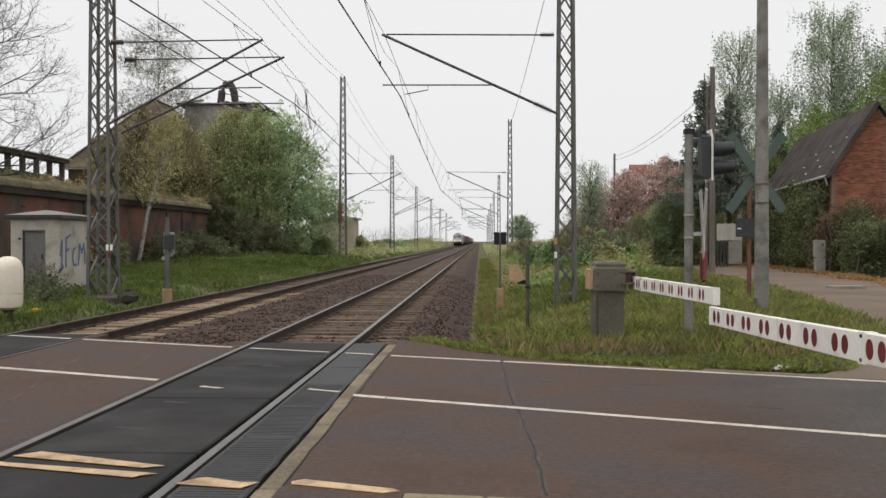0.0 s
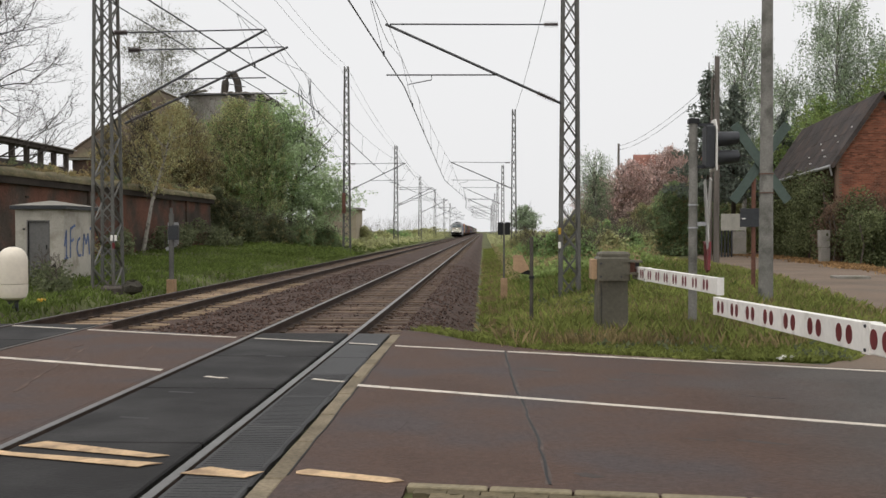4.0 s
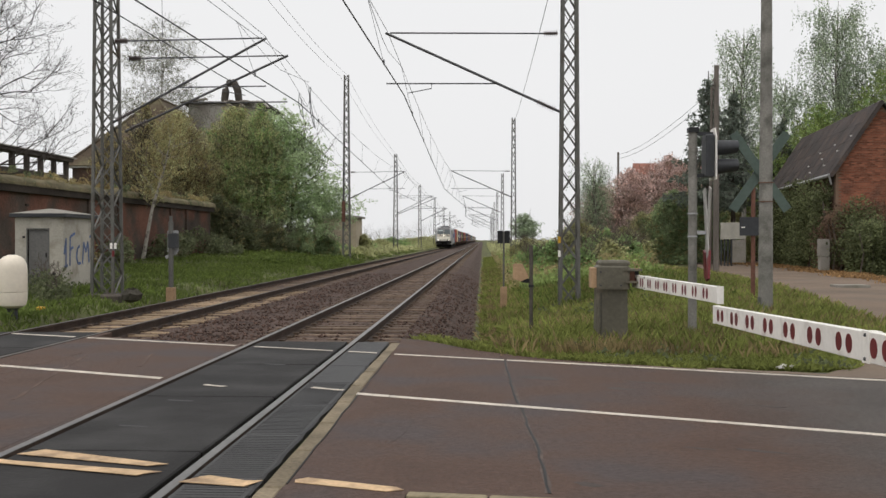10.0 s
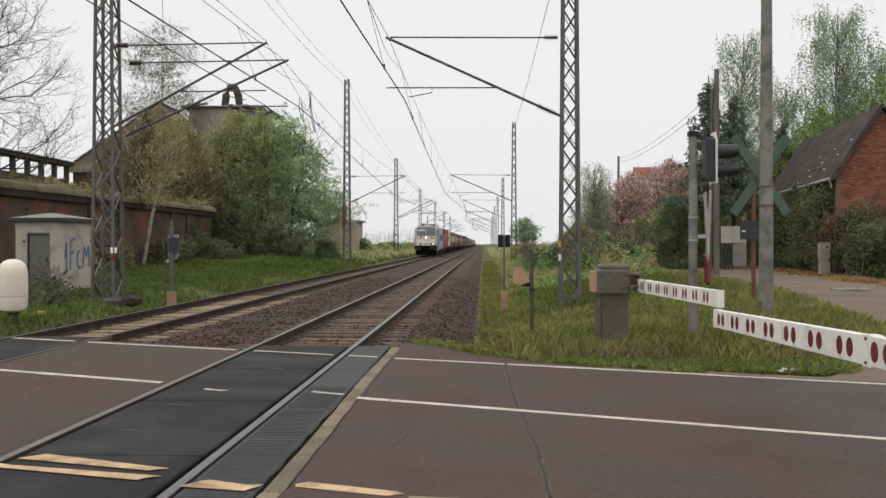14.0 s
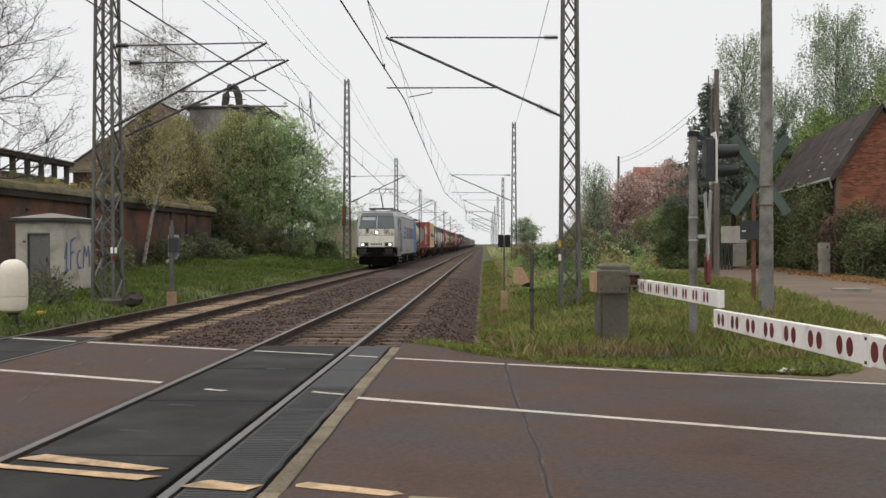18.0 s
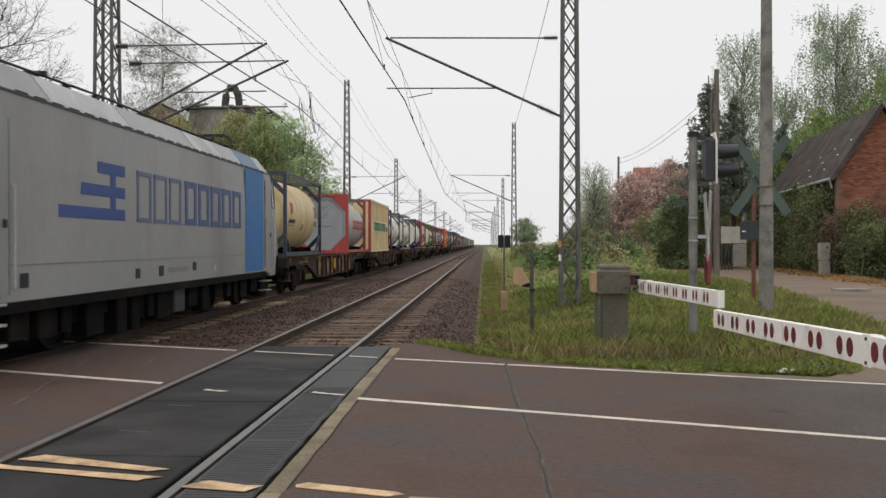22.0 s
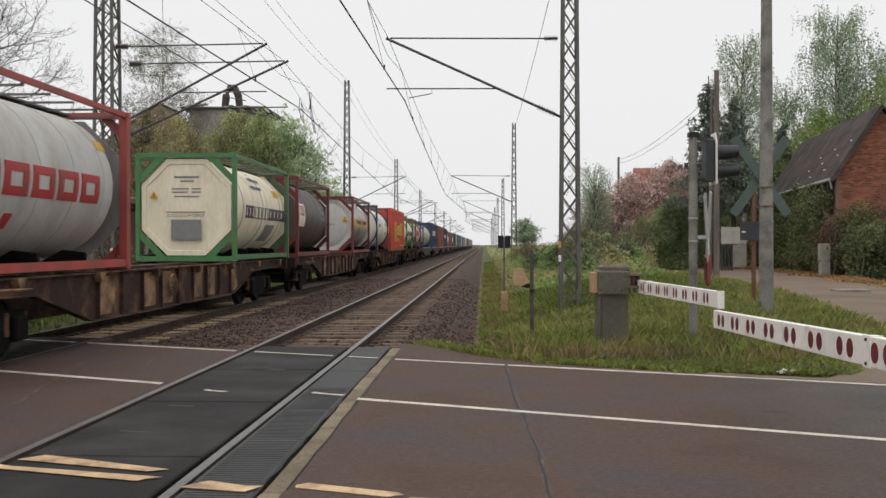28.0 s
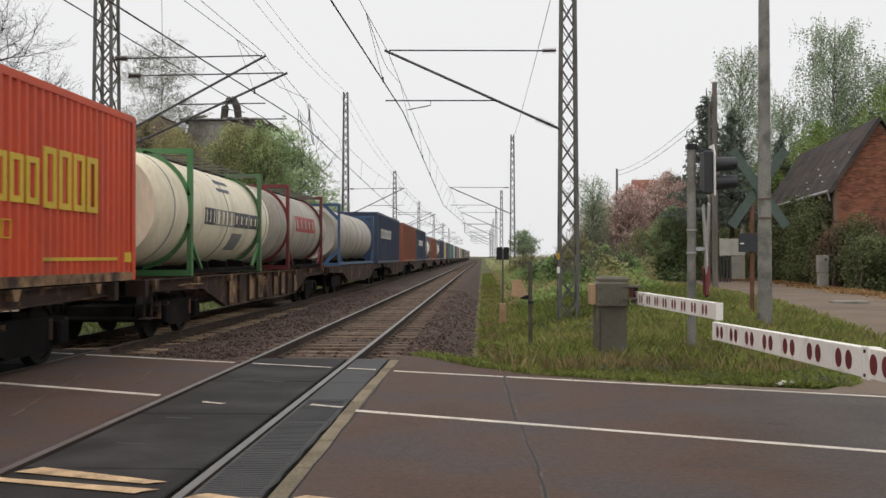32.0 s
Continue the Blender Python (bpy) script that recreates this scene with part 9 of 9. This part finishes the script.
def box_container(s, length, mat, label, front_mat=None, ribs="flat", marks=(), height=2.75, post_mat=None):
    """A box container with ribbed or corrugated sides, corner posts, rails, and door gear at its front end."""
    W = 1.25
    ob = thing("box_container", label, "box container", group="containers on the train")
    H = height
    if ribs == "flat":
        part("side_wall", Shape().box(W - 0.14, W - 0.105, 0.1, length - 0.1, 0.12, H - 0.1), CREAM_PANEL if mat == CREAM_BOX else mat, ob)
        part("side_wall", Shape().box(-W + 0.105, -W + 0.14, 0.1, length - 0.1, 0.12, H - 0.1), mat, ob)
        n = int(length / 0.66)
        for sx in (-1, 1):
            for k in range(1, n):
                y = length * k / n
                part("side_rib", Shape().prism([(sx * (W - 0.106), y - 0.075), (sx * W, y - 0.045), (sx * W, y + 0.045), (sx * (W - 0.106), y + 0.075)], "z", 0.15, H - 0.12), mat, ob)
    else:
        n = int(length / 0.22)
        for sx in (-1, 1):
            line = []
            for k in range(n):
                y = 0.1 + (length - 0.2) * k / n
                p = (length - 0.2) / n
                line += [(y, W - 0.006), (y + 0.32 * p, W - 0.006), (y + 0.5 * p, W - 0.06), (y + 0.82 * p, W - 0.06)]
            line.append((length - 0.1, W - 0.012))
            s_wall = Shape().loft([[(sx * x, y, z) for y, x in line] for z in (0.12, H - 0.1)], caps=False, closed=False)
            part("corrugated_side", s_wall, mat, ob)
    part("roof", Shape().box(-W + 0.02, W - 0.02, 0.05, length - 0.05, H - 0.09, H - 0.03), mat, ob)
    part("floor", Shape().box(-W + 0.02, W - 0.02, 0.05, length - 0.05, 0.05, 0.14), WAGON, ob)
    for yy, d in ((0.0, 1), (length, -1)):
        pm = post_mat or front_mat or mat
        for sx in (-1, 1):
            part("corner_post", Shape().box(min(sx * W, sx * (W - 0.14)), max(sx * W, sx * (W - 0.14)), min(yy, yy + d * 0.15), max(yy, yy + d * 0.15), 0, H), pm, ob, bevel=0.01)
        end = part("end_wall", Shape().box(-W + 0.14, W - 0.14, min(yy + d * 0.03, yy + d * 0.08), max(yy + d * 0.03, yy + d * 0.08), 0.1, H - 0.08), front_mat or mat, ob)
        part("end_header", Shape().box(-W + 0.14, W - 0.14, min(yy, yy + d * 0.1), max(yy, yy + d * 0.1), H - 0.12, H), pm, ob)
        part("end_sill", Shape().box(-W + 0.14, W - 0.14, min(yy, yy + d * 0.1), max(yy, yy + d * 0.1), 0, 0.14), pm, ob)
        for k in range(4):
            x = -0.85 + 0.57 * k
            part("lock_rod", Shape().tube([(x, yy - d * 0.01, 0.15), (x, yy - d * 0.01, H - 0.15)], 0.018, 6), GALV, end)
    for sx in (-1, 1):
        part("top_rail", Shape().box(min(sx * W, sx * (W - 0.07)), max(sx * W, sx * (W - 0.07)), 0.15, length - 0.15, H - 0.11, H), mat, ob)
        part("bottom_rail", Shape().box(min(sx * W, sx * (W - 0.07)), max(sx * W, sx * (W - 0.07)), 0.15, length - 0.15, 0, 0.14), WAGON_TAN if ribs != "flat" else mat, ob)
    for a, b, z0, z1, n, m, stroke in marks:
        if n < 0:
            part("text_band", patch(Shape(), a, b, z0, z1, W - 0.002), m, ob, "pale band behind the lettering")
        elif n:
            lettering(ob, a, b, z0, z1, n, m, W + (0.004 if ribs == "flat" else -0.004), stroke=stroke)
        else:
            part("label_plate", patch(Shape(), a, b, z0, z1, W - (0.102 if ribs == "flat" else 0.004)), m, ob)
    return on_train(ob, s, DECK)


box_container(342.2, 9.4, CREAM_BOX, "cream ribbed box container with red front posts and green marks", CREAM_BOX, "flat", [(1.3, 8.5, 1.1, 1.66, -1, PALE_CREAM, 0), (1.45, 4.35, 1.15, 1.6, 6, GREEN_INK, 0.24), (4.5, 7.15, 1.15, 1.6, 5, GREEN_INK, 0.24), (7.3, 8.35, 1.15, 1.4, 3, GREEN_INK, 0.22), (8.0, 8.4, 0.35, 0.45, 0, GOLD, 0)], post_mat=RED_FRAME)
tank(353.4, NAVY_FRAME, WHITE_TANK, "off-white tank container bulging out of a navy blue frame", "dome", bulge=1.15, marks=[(1.1, 2.0, 1.7, 2.05, 0, PALE_BLUE, 0), (1.2, 2.0, 1.35, 1.62, 6, GREY_INK, 0.3), (4.6, 5.3, 1.75, 2.0, 4, YELLOW_BAND, 0.3), (4.9, 5.4, 0.8, 0.95, 0, GOLD, 0)])
t5 = tank(362.45, GREY_FRAME, WHITE_TANK, "off-white tank container in a plain grey frame", marks=[(0.9, 4.2, 1.72, 1.86, 14, GREY_INK, 0.3), (4.7, 4.95, 0.7, 0.95, 0, GREEN_INK, 0)])
warning_sign(t5, 0.62, 1.45, 0.02)
t6 = tank(375.1, NAVY_FRAME, WHITE_TANK, "off-white tank container in a dark navy frame", marks=[(4.4, 5.2, 1.7, 1.95, 7, GREY_INK, 0.3), (4.4, 5.0, 1.45, 1.6, 5, GREY_INK, 0.3), (4.6, 4.9, 0.75, 1.0, 0, YELLOW_BAND, 0)])
warning_sign(t6, 0.5, 1.0, 0.02)
tank(383.0, RED_FRAME, PALE_TANK, "weathered grey tank container in a red frame", end_mat=GREY_TANK, solid=True, marks=[(1.25, 5.0, 1.03, 1.46, 5, RED_INK, 0.2), (2.3, 2.5, 0.6, 0.8, 0, RED_INK, 0), (5.2, 5.5, 1.9, 2.05, 0, YELLOW_BAND, 0)])
g8 = tank(395.75, GREEN_FRAME, CREAM_WHITE, "off-white food tank container in a bright green frame", marks=[(1.2, 2.1, 1.08, 1.4, 3, DARK_INK, 0.22), (2.15, 3.65, 1.08, 1.4, 4, GREY_INK, 0.1), (3.7, 6.0, 1.08, 1.4, 5, DARK_INK, 0.22), (2.2, 3.3, 1.86, 1.95, 0, DARK_INK, 0), (2.5, 3.6, 2.08, 2.17, 0, DARK_INK, 0), (3.6, 4.6, 0.5, 0.95, 0, GREY_INK, 0), (4.6, 5.3, 1.75, 1.95, 3, YELLOW_BAND, 0.3)])
warning_sign(g8, -0.78, 1.5, 0.02)
part("grey_panel", Shape().box(-0.36, 0.36, 0.012, 0.03, 0.52, 1.0), GREY_INK, g8, "grey panel on the tank's end")
note = bpy.data.curves.new("foodstuff_note", "FONT")
note.body, note.size, note.align_x, note.extrude = "FOODSTUFF ONLY", 0.105, "CENTER", 0.002
note.materials.append(DARK_INK)
note_ob = new("foodstuff_note", note)
note_ob.parent, note_ob.matrix_basis = g8, pose(0, 0.012, 1.06, 90, 0, 0)
tank(403.25, MAROON, BROWN_TANK, "dark brownish tank container in a maroon frame", end_mat=BROWN_TANK, marks=[(0.55, 1.5, 1.0, 1.75, 0, WHITE_TANK, 0), (0.62, 1.4, 1.36, 1.68, 3, RED_INK, 0.25), (4.6, 5.3, 1.75, 1.9, 6, GREY_INK, 0.3), (4.6, 5.2, 1.5, 1.62, 5, GREY_INK, 0.3), (4.6, 5.4, 1.28, 1.38, 6, GREY_INK, 0.3)])
y10 = tank(415.95, MAROON, STEEL_TANK, "steel tank container with a yellow stripe in a maroon frame", end_mat=PALE_TANK, disc=True, stripe=YELLOW_BAND, marks=[(1.5, 3.0, 1.38, 1.56, 9, DARK_INK, 0.3), (3.15, 3.5, 1.34, 1.62, 0, RED_INK, 0), (3.7, 5.2, 1.38, 1.56, 9, DARK_INK, 0.3)])
warning_sign(y10, 0.82, 1.42, 0.015, 1.5)
bright_navy = tank(425.5, NAVY_FRAME, WHITE_TANK, "white tank container bulging out of a bright navy frame", "dome", bulge=1.5, marks=[(1.3, 2.3, 1.75, 2.1, 0, PALE_BLUE, 0), (1.5, 2.3, 1.4, 1.62, 6, GREY_INK, 0.3), (4.6, 5.3, 1.0, 1.15, 0, GOLD, 0), (4.8, 5.4, 1.5, 1.7, 4, GREY_INK, 0.3)])
for ob in [o for o in bright_navy.children_recursive if o.name.startswith("corner_casting")]:
    ob.data.materials[0] = RED_FRAME
box_container(433.25, 9.4, RED_BOX, "orange-red corrugated box container with yellow marks", RED_BOX, "wave", [(3.83, 5.95, 1.08, 1.7, 5, GOLD, 0.24), (6.0, 7.85, 1.05, 1.88, 4, GOLD, 0.24), (3.9, 5.2, 0.62, 0.86, 5, GOLD, 0.07), (6.05, 8.6, 0.33, 0.38, 0, GOLD, 0), (8.9, 9.2, 0.3, 0.46, 0, GOLD, 0)])
ring_logo = TRAIN[-1][0]
for outer, inner, tooth in ((0.66, 0.52, 0.05), (0.36, 0.22, 0.0)):
    rim = lambda d, r, e: [(1.25 + d, 2.82 + (r + (e if q % 4 < 2 else 0)) * math.cos(2 * math.pi * q / 48), 1.24 + (r + (e if q % 4 < 2 else 0)) * math.sin(2 * math.pi * q / 48)) for q in range(48)]
    part("round_logo", Shape().loft([rim(-0.01, outer, tooth), rim(0.004, outer, tooth), rim(0.004, inner, 0), rim(-0.01, inner, 0)], caps=False), GOLD, ring_logo, "plain yellow ring")
tank(445.8, GREEN_FRAME, CREAM_WHITE, "pale tank container bulging out of a green frame", "dome", bulge=1.75, marks=[(1.16, 2.0, 1.1, 1.46, 3, DARK_INK, 0.22), (2.05, 3.5, 1.1, 1.46, 4, GREY_INK, 0.1), (3.55, 5.87, 1.1, 1.46, 5, DARK_INK, 0.22), (2.6, 3.6, 1.9, 1.98, 0, DARK_INK, 0), (2.8, 3.9, 2.1, 2.18, 0, DARK_INK, 0), (3.6, 4.5, 0.55, 0.95, 0, GREY_INK, 0)])
tank(455.4, MAROON, DUSTY_TANK, "grey tank container bulging out of a red frame", "dome", bulge=1.7, marks=[(1.4, 4.8, 1.2, 1.7, 5, RED_INK, 0.2)])
tank(465.7, BLUE_FRAME, DUSTY_TANK, "long dusty grey silo container with a blue end frame", "dome", length=12.2, bands=7, rails=False, walkway=False)
box_container(479.6, 13.7, NAVY_BOX, "navy blue box container with pale marks", None, "flat", [(1.6, 7.5, 1.45, 2.0, 9, PALE_TANK, 0.25)], 2.9)
box_container(496.6, 13.6, ORANGE_BOX, "rust-orange ribbed box container on the train", None, "flat", (), 2.9)
box_container(510.6, 13.4, NAVY_BOX, "navy blue box container with pale marks", None, "flat", [(3.0, 8.5, 1.4, 1.9, 7, PALE_TANK, 0.25)], 2.9)
tank(526.5, GREY_FRAME, WHITE_TANK, "white tank container far back in the train", "dome", length=7.15, walkway=False)
box_container(535.0, 12.2, ORANGE_BOX, "rust-orange box container far back in the train", None, "flat", (), 2.6)
tank(550.0, GREY_FRAME, WHITE_TANK, "white tank container far back in the train", "dome", length=7.15, walkway=False)
box_container(558.5, 12.2, NAVY_BOX, "navy box container far back in the train", None, "flat", (), 2.7)


def plain_box(s, length, mat, label, height=2.7):
    """A container so far off that only its body, ribs and ends show."""
    ob = thing("box_container", label, "box container", group="containers on the train")
    part("body", Shape().soft_box(-1.25, 1.25, 0.0, length, 0.02, height, 0.03), mat, ob)
    for k in range(1, 6):
        part("side_rib", Shape().box(1.25, 1.28, length * k / 6 - 0.06, length * k / 6 + 0.06, 0.1, height - 0.1), mat, ob)
    part("end_beam", Shape().box(-1.27, 1.27, -0.05, 0.0, 0, 0.15), mat, ob)
    part("end_beam", Shape().box(-1.27, 1.27, -0.05, 0, height - 0.12, height), mat, ob)
    for sx in (-1, 1):
        part("corner_post", Shape().box(sx * 1.195 - 0.075, sx * 1.195 + 0.075, -0.05, 0, 0.15, height - 0.12), mat, ob)
    on_train(ob, s, DECK)


# duller colours for the far containers take the place of haze
far_kinds = [(CREAM_TANK, "yellowish"), (NAVY_BOX, "navy"), (TEAL_BOX, "dull teal"), (TEAL_BOX, "dull teal"), (PALE_TANK, "pale grey"), (NAVY_BOX, "navy"), (PALE_TANK, "pale grey"), (ORANGE_BOX, "rust-orange"), (WHITE_TANK, "off-white"), (MAROON, "dull red")]
s, k = 573.0, 0
while s < 860:
    mat, word = far_kinds[k % len(far_kinds)]
    plain_box(s, 12.6 if k % 3 else 6.1, mat, word + " container far back in the train")
    s += 14.4 if k % 3 else 7.6
    k += 1


def plain_wagon(s):
    ob = thing("container_wagon", "dark flat wagon far back in the train", "freight wagon", group="wagons of the train")
    part("deck", Shape().prism([(0.3, 0.9), (4, 0.85), (5.7, 0.42), (13.8, 0.42), (15.5, 0.85), (19.2, 0.9), (19.2, 1.14), (0.3, 1.14)], "x", -1.15, 1.15), WAGON, ob)
    for yb in (2.7, 16.8):
        bogie = part("bogie", Shape().box(-1.05, 1.05, yb - 1.2, yb + 1.2, 0.35, 0.75), UNDER, ob)
        for dy in (-0.9, 0.9):
            part("wheelset_pair", Shape().lathe([(0.46, -0.82), (0.46, -0.7), (0.09, -0.68), (0.09, 0.68), (0.46, 0.7), (0.46, 0.82)], 14, "x", (0, yb + dy, 0.46)), WHEEL, bogie)
    return ob


base_far = on_train(plain_wagon(0), 320.95 + 20.3 * 7)
for k in range(8, 27):
    on_train(copy_thing(base_far, pose(0, 0, 0)), 320.95 + 20.3 * k)



def motions():
    """The train rolls towards and past the crossing at a steady speed, and its wheels turn."""
    for ob, s, z in TRAIN:
        walk(ob, [(t, pose(X2, s - SPEED * t, z)) for t in (0.0, 8.0, 16.0, 24.0, 32.0)])
    for ob, y, radius in WHEELS:
        step = 1.35 * radius / SPEED
        count = int(32.0 / step) + 1
        walk(ob, [(32.0 * k / count, pose(0, y, radius, math.degrees(SPEED * 32.0 * k / count / radius))) for k in range(count + 1)])


motions()
